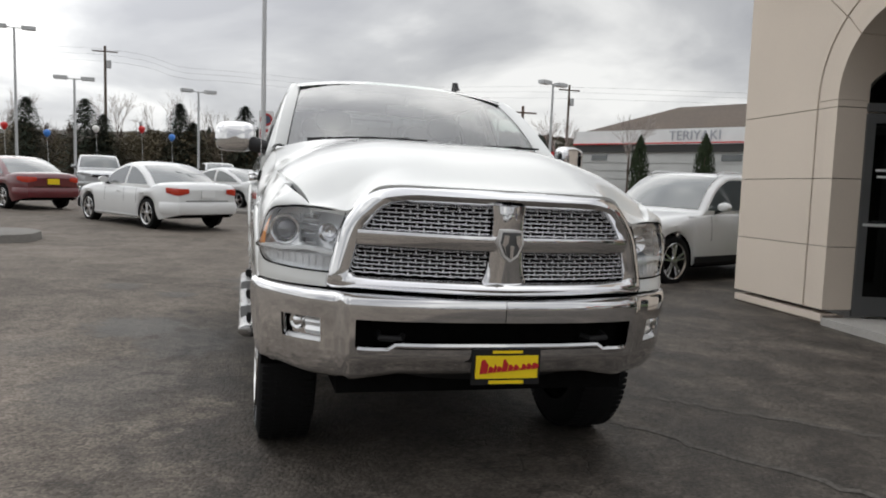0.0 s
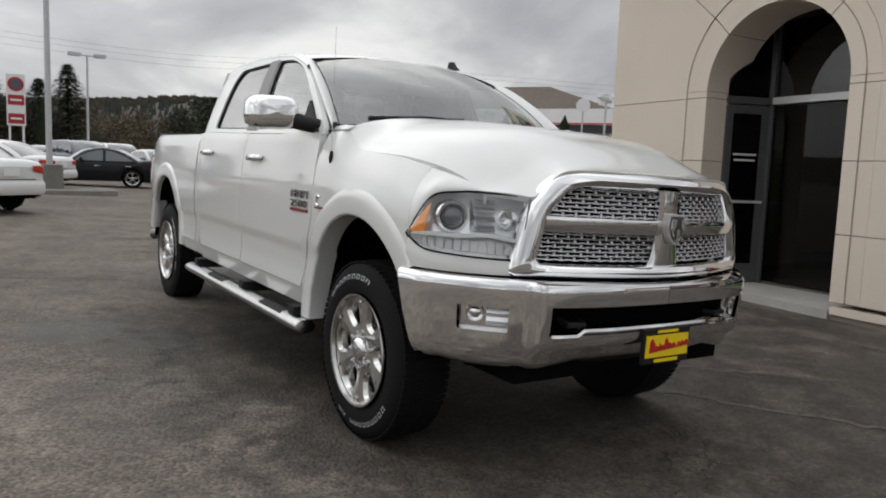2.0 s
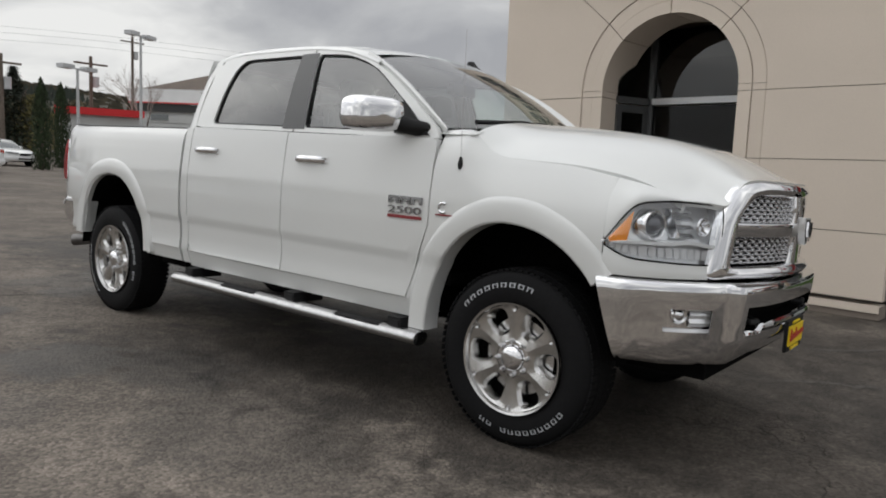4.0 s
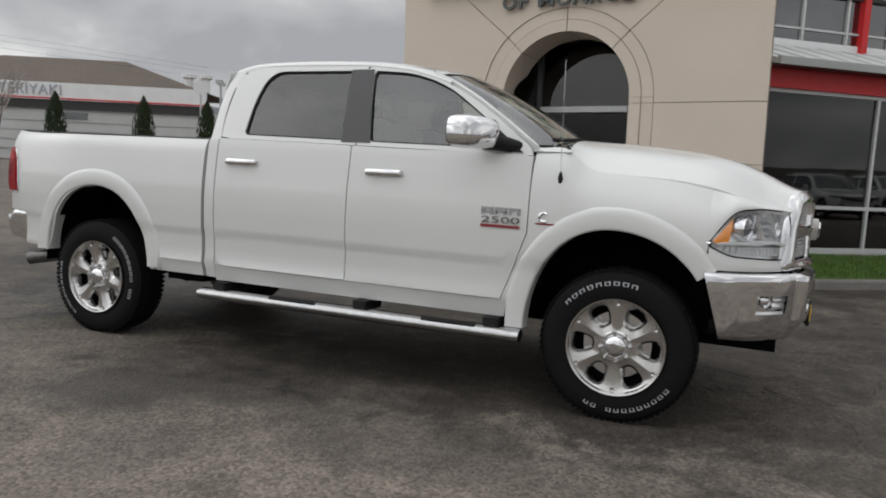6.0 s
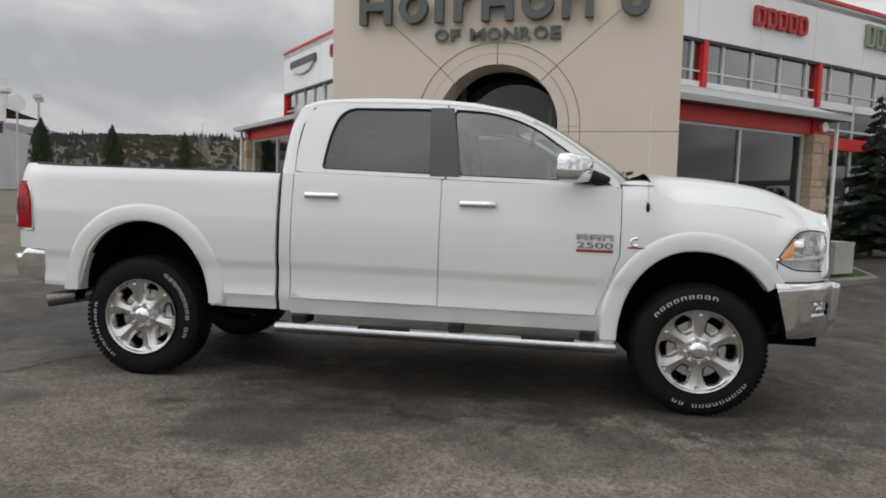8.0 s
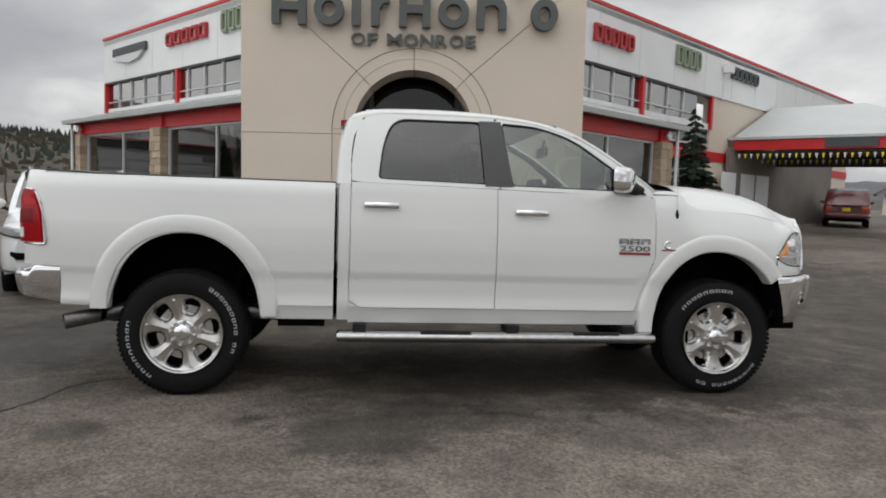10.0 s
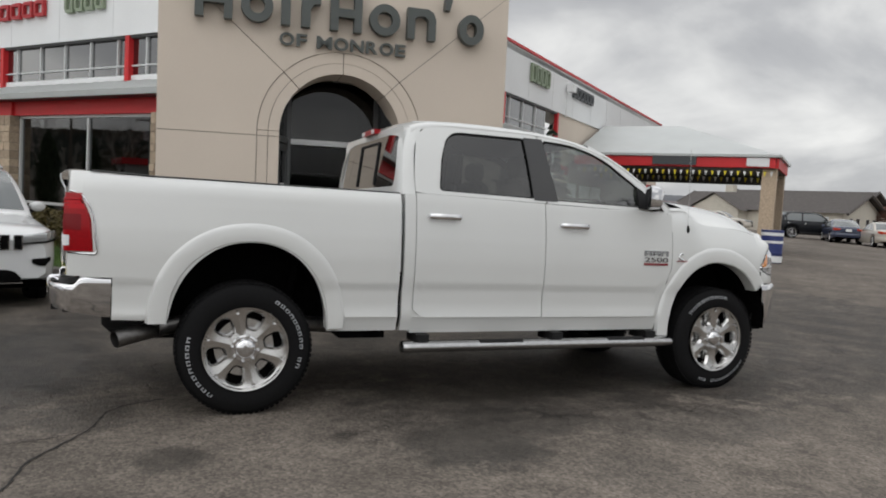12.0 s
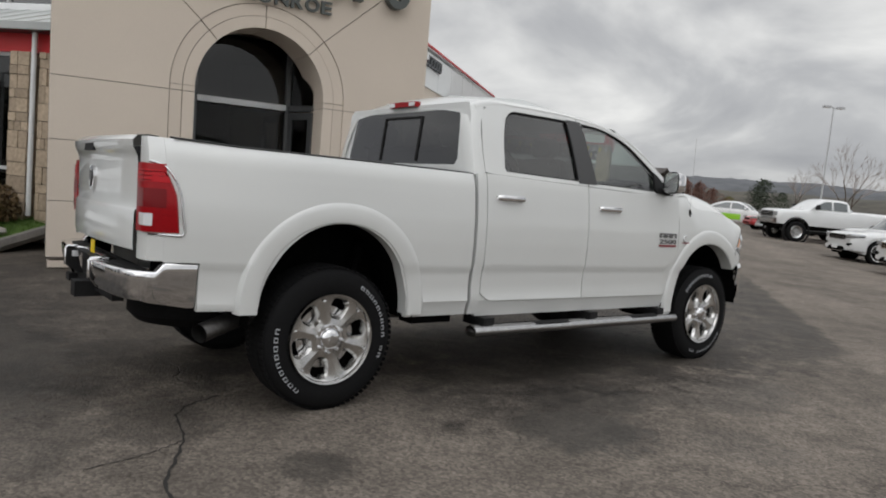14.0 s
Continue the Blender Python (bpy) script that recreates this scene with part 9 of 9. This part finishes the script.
def bare_tree(at, h, seed, label, spread=0.55):
    rng = random.Random(seed)
    t = thing("bare_tree", label, "tree", Matrix.Translation(at), "leafless trees")
    trunk, twigs = M(), M()

    def grow(p, d, L, r, depth):
        q = p + d * L
        (trunk if depth < 2 else twigs).tube([p, p.lerp(q, 0.5) + Vector((rng.uniform(-1, 1), rng.uniform(-1, 1), 0)) * L * 0.05, q], [r, r * 0.85, r * 0.65], 6 if depth < 2 else 3, False)
        if depth >= 5:
            return
        for k in range(3 if depth < 4 else 4):
            a = rng.uniform(0, math.tau)
            lean = rng.uniform(0.25, 0.75) * spread * 1.6
            side = d.cross(Vector((math.cos(a), math.sin(a), 0.3))).normalized()
            nd = (d + side * lean + Vector((0, 0, 0.12))).normalized()
            grow(p.lerp(q, rng.uniform(0.55, 1.0)), nd, L * rng.uniform(0.58, 0.8), r * 0.55, depth + 1)

    grow(Vector((0, 0, 0)), Vector((0, 0, 1)), h * 0.30, h * 0.011, 0)
    part("trunk", trunk, BARK, t)
    tagged(part("twig_mass", twigs, TWIG, t), kind="stuff")


for k, (x, y, h) in enumerate(((19.5, 41.0, 9.0), (24.0, 39.5, 9.5), (-12.0, 66.0, 11.0), (-4.0, 68.0, 10.5), (6.0, 72.0, 10.0), (-20.0, 64.0, 11.0), (-9.0, 74.0, 11.5), (42.0, 24.0, 7.0), (18.9, -49.4, 8.2), (21.8, -48.0, 6.0), (27.0, -70.0, 8.0))):
    bare_tree((x, y, lot_z(x, y)), h, 60 + k, "tall leafless tree beyond the lot")


def woods(name, label, spots, material, seed):
    """A far stand of trees: one object made of many twigs or needle sprays."""
    rng = random.Random(seed)
    m = M()
    for x, y, z, h, r, form in spots:
        n = {"fir": 5200, "bush": 2100, "bare": 420}[form]
        for k in range(n):
            f = rng.random() ** (1.3 if form == "fir" else 0.8)
            a = rng.uniform(0, math.tau)
            o = Vector((math.cos(a), math.sin(a), 0))
            side = Vector((-o.y, o.x, 0))
            if form == "fir":
                tier = 0.85 + 0.25 * math.sin(f * 34 + 2 * math.sin(a * 2))
                rr = r * 1.3 * (1 - f) ** 0.72 * (0.55 + 0.45 * tier) * rng.uniform(0.3, 1.0) * (1 + 0.15 * math.sin(2 * a + y))
                p = Vector((x, y, z + h * f)) + o * rr
                ln, wd = 0.05 * h * rng.uniform(0.6, 1.4), 0.014 * h
                m.add([p - side * wd, p + side * wd, p + o * ln - Vector((0, 0, ln * rng.uniform(-0.2, 0.5)))], [(0, 1, 2)])
            elif form == "bush":
                rr = r * math.sin(math.pi * (0.12 + 0.86 * f)) ** 0.55 * rng.uniform(0.3, 1.0) * (1 + 0.18 * math.sin(3 * a + x))
                p = Vector((x, y, z + h * f)) + o * rr
                ln = 0.034 * h * rng.uniform(0.6, 1.6)
                d = Vector((rng.uniform(-1, 1), rng.uniform(-1, 1), rng.uniform(-0.5, 1))).normalized()
                m.add([p - side * ln * 0.5, p + side * ln * 0.5, p + d * ln], [(0, 1, 2)])
            else:
                rr = r * (0.35 + 0.65 * f) * rng.uniform(0.0, 1.0) * (1.05 - f ** 4)
                p = Vector((x, y, z + h * f * rng.uniform(0.85, 1.05))) + o * rr
                ln, wd = 0.14 * h * rng.uniform(0.4, 1.3), 0.010 * h * rng.uniform(0.5, 1.3)
                d = (o * 0.45 + Vector((rng.uniform(-0.4, 0.4), rng.uniform(-0.4, 0.4), 1))).normalized()
                m.add([p - side * wd, p + side * wd, p + d * ln], [(0, 1, 2)])
        m.tube([(x, y, z - 0.5), (x, y, z + h * 0.85)], [0.012 * h, 0.004 * h], 4, False)
    solo(name, m, material, label, "woods", kind="stuff")


rng = random.Random(77)
brown = [(x + rng.uniform(-1, 1), 62 + rng.uniform(0, 20), 0, rng.uniform(3.8, 5.4), rng.uniform(1.6, 2.8), "bare") for x in np.arange(-62, 22, 0.8)]
woods("far_brown_woods", "dense brown leafless woods behind the lot", brown, WOOD_BROWN, 1)
brush = [(x + rng.uniform(-1, 1), 58 + rng.uniform(0, 14), 0, rng.uniform(3.2, 4.7), rng.uniform(1.8, 2.8), "bush") for x in np.arange(-60, 24, 0.7)]
woods("far_undergrowth", "olive brown undergrowth between the leafless trees", brush, UNDERGROWTH, 6)
green = [(x, y, 0, h, r, "fir") for x, y, h, r in ((-16.6, 56.3, 6.3, 2.1), (-12.8, 57.2, 6.5, 2.2), (-11.6, 57.6, 5.4, 1.9), (-6.0, 58.1, 6.6, 2.0), (-5.0, 58.8, 5.2, 1.9), (-0.9, 58.3, 6.7, 2.0), (0.6, 60, 5.2, 1.8), (2.4, 59.5, 6.4, 2.0), (4.3, 59.0, 7.6, 2.0), (17.9, 56.2, 6.6, 1.6), (15.1, 58, 6.0, 1.9), (-26, 62, 6.5, 2.2), (-34, 60, 7.0, 2.2))]
green += [(16.4, 56.3, 0, 5.9, 2.0, "bush"), (14.0, 57.0, 0, 5.8, 2.0, "bush"), (12.4, 58.5, 0, 4.8, 1.8, "bush")]
green += [(31.1, -60.2, 0.4, 4.1, 1.7, "bush"), (32.3, -61.5, 0.4, 3.4, 1.5, "bush"), (29.8, -61.5, 0.4, 3.0, 1.4, "bush")]
woods("far_fir_trees", "dark green firs behind the lot", green, WOOD_GREEN, 2)
RED_BRUSH = mat("red_brown_brush", (0.17, 0.085, 0.065), 0.95, grain=0.4, scale=2)
woods("red_brush", "reddish brown leafless brush by the road", [(39.6 - 1.1 * k, -55.6 - 0.7 * k, 0.4, (2.6, 3.1, 3.4, 3.3, 2.8, 2.0)[k], 1.5, f) for k in range(6) for f in ("bare", "bush")], RED_BRUSH, 3)
YELLOW_BRUSH = mat("olive_yellow_brush", (0.15, 0.135, 0.05), 0.95, grain=0.4, scale=2)
woods("olive_brush", "olive yellow bushes beyond the lot", [(18.9, 55.2, 0, 4.6, 1.8, "bush"), (20.4, 54.5, 0, 3.8, 1.5, "bush"), (33.7, -59.0, 0.4, 2.2, 1.5, "bush"), (35.2, -60.0, 0.4, 1.7, 1.5, "bush"), (28.0, -62.0, 0.4, 1.7, 1.5, "bush"), (25.5, -63.0, 0.4, 1.6, 1.7, "bush")], YELLOW_BRUSH, 4)

# wooded hills all round: heights by compass bearing
NEAR = [(-180, 12), (-60, 16), (-30, 20), (0, 26), (9, 31), (15, 35), (30, 27), (47, 22), (53, 26), (60, 29), (70, 28), (90, 20), (120, 8), (140, 13), (152, 15.5), (165, 16.5), (180, 16)]
FAR = [(-180, 30), (0, 40), (30, 60), (46, 86), (52, 84), (57, 60), (70, 36), (120, 44), (145, 55), (160, 57), (180, 40)]
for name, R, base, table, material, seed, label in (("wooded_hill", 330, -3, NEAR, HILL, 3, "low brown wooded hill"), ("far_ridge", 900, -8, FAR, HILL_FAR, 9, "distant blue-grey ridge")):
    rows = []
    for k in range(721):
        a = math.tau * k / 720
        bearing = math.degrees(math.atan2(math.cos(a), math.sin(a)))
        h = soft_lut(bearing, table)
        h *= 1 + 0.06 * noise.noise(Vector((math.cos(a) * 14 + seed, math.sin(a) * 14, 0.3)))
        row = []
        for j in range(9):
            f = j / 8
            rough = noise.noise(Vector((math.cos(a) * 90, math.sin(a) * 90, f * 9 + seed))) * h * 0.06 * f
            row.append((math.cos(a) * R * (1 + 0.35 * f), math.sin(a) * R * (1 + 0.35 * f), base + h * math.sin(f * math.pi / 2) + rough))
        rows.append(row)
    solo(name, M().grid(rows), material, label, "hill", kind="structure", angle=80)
# ragged tree tops over the near hill
rng = random.Random(31)
m, m2 = M(), M()
for k in range(5200):
    b = radians(rng.uniform(-4, 82))
    f = rng.random() ** 0.7
    D = 330 * (1 + 0.35 * f)
    z = -3 + soft_lut(math.degrees(b), NEAR) * math.sin(f * math.pi / 2) - 1.0
    p = Vector((D * math.sin(b), D * math.cos(b), z))
    side = Vector((math.cos(b), -math.sin(b), 0))
    fir = noise.noise(Vector((b * 9, f * 3, 1))) > 0.12
    h, w = (rng.uniform(3.0, 6.0), rng.uniform(0.8, 1.5)) if fir else (rng.uniform(2.0, 3.8), rng.uniform(1.2, 2.6))
    top = h if fir else h * 0.8
    (m2 if fir else m).add([p - side * w, p + side * w, p + side * w * (0.1 if fir else 0.7) + Vector((0, 0, top)), p - side * w * (0.1 if fir else 0.6) + Vector((0, 0, h))], [(0, 1, 2, 3)])
solo("hill_thicket", m, HILL_TREES, "brown leafless trees covering the hill", "woods", kind="stuff")
solo("hill_firs", m2, HILL_FIRS, "dark firs among the trees on the hill", "woods", kind="stuff")

# ---- poles, signs, far buildings ----
def lamp_post(at, h, heads, label, turn=0.0, block=False):
    t = thing("street_lamp", label, "street lamp", Matrix.Translation(at) @ Matrix.Rotation(turn, 4, "Z"), "lot lamp posts")
    part("pole", M().tube([(0, 0, 0), (0, 0, h)], [0.09, 0.065], 10), POLE_METAL, t)
    for sx in heads:
        part("arm", M().tube([(0, 0, h - 0.05), (sx * 0.45, 0, h)], 0.035, 6), POLE_METAL, t)
        part("head", M().box((sx * 0.75, 0, h + 0.02), (0.75, 0.42, 0.20)), POLE_METAL, t)
        part("lamp_glass", M().box((sx * 0.75, 0, h - 0.085), (0.6, 0.34, 0.02)), CLEAR_LENS, t)
    if block:
        part("footing", M().lathe([(0, 0.36), (0.72, 0.34), (0.74, 0.001)], 16, (0, 0, 0), "z"), KERB, t)
    return t


lamp_post((-0.40, 20.5, 0.10), 9.0, (-1, 1), "tall grey lamp post on a concrete footing", 0.3, True)
m = M()
rows = [[(-0.40 + (1.7 + e) * math.copysign(abs(math.cos(a)) ** 0.5, math.cos(a)), 20.3 + (0.8 + e) * math.copysign(abs(math.sin(a)) ** 0.6, math.sin(a)), z) for a in np.linspace(0, math.tau, 41)[:-1]] for e, z in ((0.05, -0.05), (0.03, 0.12), (-0.02, 0.14), (-1.0, 0.14))]
solo("kerb_island", M().grid(rows, wrap=True), KERB, "kerbed concrete island under the lamp post", "kerb", kind="structure")
rows = [[(-6.6 + (2.25 + e) * math.copysign(abs(math.cos(a)) ** 0.5, math.cos(a)), 9.6 + (0.75 + e) * math.copysign(abs(math.sin(a)) ** 0.6, math.sin(a)), z + 0.1) for a in np.linspace(0, math.tau, 41)[:-1]] for e, z in ((0.05, -0.10), (0.03, 0.12), (-0.02, 0.14), (-0.7, 0.14))]
solo("kerb_island", M().grid(rows, wrap=True), KERB, "dark kerbed island in the lot", "kerb", kind="structure")
for x, y, h, t in ((4.4, 49.4, 7.4, 0.0), (-3.9, 46.6, 6.4, 0.3), (-14.1, 44.6, 9.2, 0.2), (16.3, 35.2, 7.2, 0.5), (13.0, 35.2, 5.1, 0.4), (-11.0, 45.0, 6.5, 0.1), (28.7, -67.0, 11.6, 1.1), (32.0, 30.0, 6.0, 0.6)):
    lamp_post((x, y, lot_z(x, y)), h, (-1, 1), "grey lamp post with two heads among the parked cars", t)
WOOD_POLE = mat("weathered_pole_wood", (0.13, 0.105, 0.085), 0.9, grain=0.2, scale=12)
poles = ((-13.5, 70, 12.5), (13.0, 44.8, 6.2), (19.2, 47.0, 7.0), (30, 62, 11))
for x, y, h in poles:
    u = thing("utility_pole", "weathered wooden utility pole with cross arm", "utility pole", Matrix.Translation((x, y, 0)), "utility poles")
    part("pole", M().tube([(0, 0, -0.3), (0, 0, h)], [0.16, 0.11], 8), WOOD_POLE, u)
    part("cross_arm", M().box((0, 0, h - 0.5), (2.2, 0.10, 0.12)), WOOD_POLE, u)
    part("transformer", M().lathe([(0, 0.22), (0.7, 0.22)], 12, (0.32, 0, h - 2.0), "z"), POLE_METAL, u)
m = M()
for dz in (0, -0.5, -1.1):
    m.tube(smooth_line([(-60, 68, 12.4 + dz), (-36, 69, 11.4 + dz), (-13.5, 70, 12.2 + dz), (-7, 73, 11.5 + dz), (-2.0, 76, 11.8 + dz), (14, 69, 10.6 + dz), (30, 62, 10.8 + dz), (60, 55, 11 + dz)], 60), 0.009, 3)
solo("power_line", m, BLACK, "thin black overhead power lines", "cable")

# roadside price sign: plain panels, no lettering
sg = thing("pylon_sign", "tall white roadside sign with red panels", "sign", Matrix.Translation((0.75, 56.6, 0)))
part("sign_post", M().box((-0.42, 0, 1.6), (0.14, 0.14, 3.2)).box((0.42, 0, 1.6), (0.14, 0.14, 3.2)), PANEL_WHITE, sg)
part("sign_box", M().box((0, 0, 4.5), (1.15, 0.3, 3.6)), PANEL_WHITE, sg)
part("round_panel", M().lathe([(0, 0.50), (-0.02, 0.50), (-0.02, 0.001)], 24, (0, -0.16, 5.6), "y"), SIGN_RED, sg)
part("round_mark", M().lathe([(0, 0.34), (-0.01, 0.34), (-0.01, 0.001)], 24, (0, -0.185, 5.6), "y"), PAINTS["blue"], sg)
part("price_panel", M().box((0, -0.16, 4.5), (1.0, 0.02, 0.7)), SIGN_RED, sg)
part("price_panel", M().box((0, -0.16, 3.2), (1.0, 0.02, 0.7)), SIGN_RED, sg)
for z in (3.2, 4.5):
    part("price_bar", M().box((0, -0.175, z), (0.7, 0.01, 0.14)), PANEL_WHITE, sg)

# restaurant across the road
FD = Vector((0.44, -0.898, 0))
FN = Vector((0.898, 0.44, 0))
F0 = Vector((52.4, 77.9, 0))
REST = Matrix(((0.44, 0.898, 0, 52.4), (-0.898, 0.44, 0, 77.9), (0, 0, 1, 0), (0, 0, 0, 1)))
rest = thing("restaurant", "low pale restaurant with brown hipped roof and white sign band", "building")
ROOF_BROWN = mat("brown_shingle_roof", (0.105, 0.080, 0.062), 0.95, grain=0.15, scale=3, stain=0.2, stain_scale=0.2)
WIN_SHOP = mat("shop_door_glass", (0.05, 0.055, 0.06), 0.15, coat=0.5)
SIDING = mat("pale_siding", (0.52, 0.53, 0.52), 0.8, grain=0.05, stain=0.1, stain_scale=0.3)


def rp(name, m, material, label=""):
    return part(name, m.moved(REST), material, rest, label)


rp("wall", M().box((3.5, 8, 3.2), (37, 15, 6.6)), SIDING)
rp("sign_band", M().box((3.5, 0.2, 7.85), (38.6, 0.8, 1.85)), PANEL_WHITE)
rp("red_line", M().box((3.5, -0.22, 6.98), (38.6, 0.1, 0.16)), RED_TRIM)
rp("eaves_shadow", M().box((3.5, 0.4, 6.35), (38.0, 0.5, 1.0)), DARK_FRAME)
for z in (1.1, 2.2, 3.3, 4.4):
    rp("siding_course", M().box((3.5, 0.44, z + 0.48), (37.0, 0.16, 0.94)), SIDING)
for w in (-11.5, 8.0):
    rp("window", M().box((w, 0.33, 5.1), (2.6, 0.1, 0.8)), CAR_GLASS)
m = M().add([(-15.5, 0.4, 8.6), (22.5, 0.4, 8.6), (22.5, 18, 8.6), (-15.5, 18, 8.6), (-4.5, 9, 12.6), (10.5, 9, 12.6)], [(0, 1, 5, 4), (1, 2, 5), (2, 3, 4, 5), (3, 0, 4)])
rp("roof", m, ROOF_BROWN)
d = font_mesh("TERIYAKI", 1.7, 0.05)
xs_ = [v.co.x for v in d.vertices]
f = 7.0 / (max(xs_) - min(xs_))
d.transform(REST @ Matrix(((f, 0, 0, 3.2), (0, 0, -1, -0.26), (0, 1, 0, 7.35), (0, 0, 0, 1))))
d.materials.append(mat("sign_letter_grey", (0.42, 0.43, 0.47), 0.7))
ob = new("sign_letters", d)
ob.parent = rest
for x in (19.5, 21.5):
    rp("roof_fan", M().lathe([(0, 0.5), (1.4, 0.5), (1.6, 0.8), (2.0, 0.8), (2.1, 0.1)], 14, (x, 5, 9.0), "z"), PANEL_WHITE)
# small shop with a red roof edge past the cypresses
shop = thing("roadside_shop", "low roadside shop with a red roof edge", "building")
part("wall", M().box((18.0, 43.4, 1.5), (4.4, 4.0, 3.0), -0.42), SIDING, shop)
part("roof_edge", M().box((18.0, 43.4, 3.18), (4.9, 4.5, 0.42), -0.42), RED_TRIM, shop)
part("shop_door", M().box((17.15, 41.52, 1.05), (1.0, 0.06, 2.1), -0.42), WIN_SHOP, shop)

# houses past the canopy
CREAM = mat("cream_siding", (0.60, 0.56, 0.48), 0.8, grain=0.05, scale=3, stain=0.06, stain_scale=0.3)
ROOF_GREY = mat("grey_shingle", (0.090, 0.080, 0.075), 0.95, grain=0.15, scale=4)
WIN_DARK = mat("house_window", (0.05, 0.055, 0.06), 0.15, coat=0.5)


def house(at, turn, w, dp, wall_h, ridge_h, label, gable_w):
    h = thing("house", label, "house", Matrix.Translation(at) @ Matrix.Rotation(turn, 4, "Z"), "houses by the road")
    part("wall", M().box((0, 0, wall_h / 2), (w, dp, wall_h)), CREAM, h)
    e = 0.5
    m = M().add([(-w / 2 - e, -dp / 2 - e, wall_h - 0.1), (w / 2 + e, -dp / 2 - e, wall_h - 0.1), (w / 2 + e, 0, ridge_h), (-w / 2 - e, 0, ridge_h), (-w / 2 - e, dp / 2 + e, wall_h - 0.1), (w / 2 + e, dp / 2 + e, wall_h - 0.1)], [(0, 1, 2, 3), (3, 2, 5, 4)])
    part("roof", m, ROOF_GREY, h, "", 10)
    part("gable_wall", M().prism([(-dp / 2, wall_h), (dp / 2, wall_h), (0, ridge_h - 0.15)], -w / 2 + 0.01, -w / 2 + 0.1, lambda s, z, a: (a, s, z)).prism([(-dp / 2, wall_h), (dp / 2, wall_h), (0, ridge_h - 0.15)], w / 2 - 0.1, w / 2 - 0.01, lambda s, z, a: (a, s, z)), CREAM, h)
    gx = -w * 0.18
    g = gable_w
    for sx in (-1, 1):
        part("barge_board", M().tube([(sx * (w / 2 + 0.5), -dp / 2 - 0.5, wall_h - 0.15), (sx * (w / 2 + 0.5), 0, ridge_h - 0.05), (sx * (w / 2 + 0.5), dp / 2 + 0.5, wall_h - 0.15)], 0.14, 5), ROOF_GREY, h)
        for q in (-0.32, -0.14, 0.12, 0.30):
            part("end_window", M().box((sx * (w / 2 + 0.01), q * dp, wall_h * 0.58), (0.05, 0.55, 1.0)), WIN_DARK, h)
    if not g:
        for x in (-w * 0.3, w * 0.05, w * 0.34):
            part("window", M().box((x, -dp / 2 - 0.02, wall_h * 0.6), (1.4, 0.06, 1.1)), WIN_DARK, h)
        return
    part("front_gable", M().prism([(gx - g / 2, 0), (gx + g / 2, 0), (gx + g / 2, wall_h * 0.95), (gx, wall_h + (ridge_h - wall_h) * 0.72), (gx - g / 2, wall_h * 0.95)], -dp / 2 - 1.6, -dp / 2, lambda s, z, a: (s, a, z)), CREAM, h)
    m = M()
    for sx in (-1, 1):
        m.add([(gx, -dp / 2 - 1.9, wall_h + (ridge_h - wall_h) * 0.72 + 0.15), (gx + sx * (g / 2 + 0.4), -dp / 2 - 1.9, wall_h * 0.90), (gx + sx * (g / 2 + 0.4), -dp / 2 + 1.5, wall_h * 0.90), (gx, -dp / 2 + 1.5, wall_h + (ridge_h - wall_h) * 0.72 + 0.15)], [(0, 1, 2, 3)])
    part("gable_roof", m, ROOF_GREY, h, "", 10)
    for x, y in ((gx, -dp / 2 - 1.62), (w * 0.2, -dp / 2 - 0.02), (w * 0.38, -dp / 2 - 0.02), (-w * 0.42, -dp / 2 - 0.02)):
        wn = part("window", M().box((x, y, wall_h * 0.55), (1.5, 0.06, 1.2)), PANEL_WHITE, h)
        part("pane", M().box((x, y - 0.03, wall_h * 0.55), (1.3, 0.04, 1.0)), WIN_DARK, wn)
    part("chimney", M().box((-w * 0.30, 0.6, ridge_h), (0.8, 0.8, 1.4)), CREAM, h)


house((45.7, -50.7, 0.5), radians(196.4), 16, 8, 2.3, 4.0, "cream single-storey house with a grey gabled roof", 4.8)
house((51.2, -60.7, 0.5), radians(196.4), 14, 8, 2.9, 4.8, "long cream house with grey shingle roof and dark gable trim", 0)
# round white sign on a thin post by the restaurant
rs = thing("round_sign", "round white sign on a thin grey post", "sign", pose(28.7, 28.7, 0, 0, 0, -45))
part("post", M().tube([(0, 0, -0.3), (0, 0, 4.9)], 0.05, 8), POLE_METAL, rs)
part("disc", M().lathe([(-0.04, 0.001), (-0.04, 0.42), (0.04, 0.42), (0.04, 0.001)], 28, (0, 0, 5.2), "y"), PANEL_WHITE, rs)
# balloons tied to the display cars
BALLOON = [mat("balloon_red", (0.60, 0.02, 0.02), 0.35), mat("balloon_blue", (0.05, 0.22, 0.65), 0.35), mat("balloon_white", (0.75, 0.75, 0.72), 0.35)]
for k, (x, y, z, c) in enumerate(((-12.5, 36.7, 3.2, 0), (-10.7, 37.2, 2.95, 1), (-8.5, 37.7, 3.3, 2), (-6.3, 38.0, 3.4, 0), (-4.8, 38.2, 3.05, 1), (-2.2, 38.6, 2.9, 0), (8.8, 38.1, 2.2, 0))):
    b = thing("balloon", "small " + ("red", "blue", "white")[c] + " balloon tied above a display car", "balloon", Matrix.Translation((x, y, z)), "lot balloons")
    part("skin", M().lathe([(-0.20, 0.01), (-0.17, 0.06), (-0.08, 0.14), (0.03, 0.18), (0.12, 0.155), (0.185, 0.085), (0.205, 0.001)], 16, (0, 0, 0), "z"), BALLOON[c], b)
    part("string", M().tube([(0, 0, -0.2), (0.05, 0, 1.35 - z)], 0.006, 4), PANEL_WHITE, b)
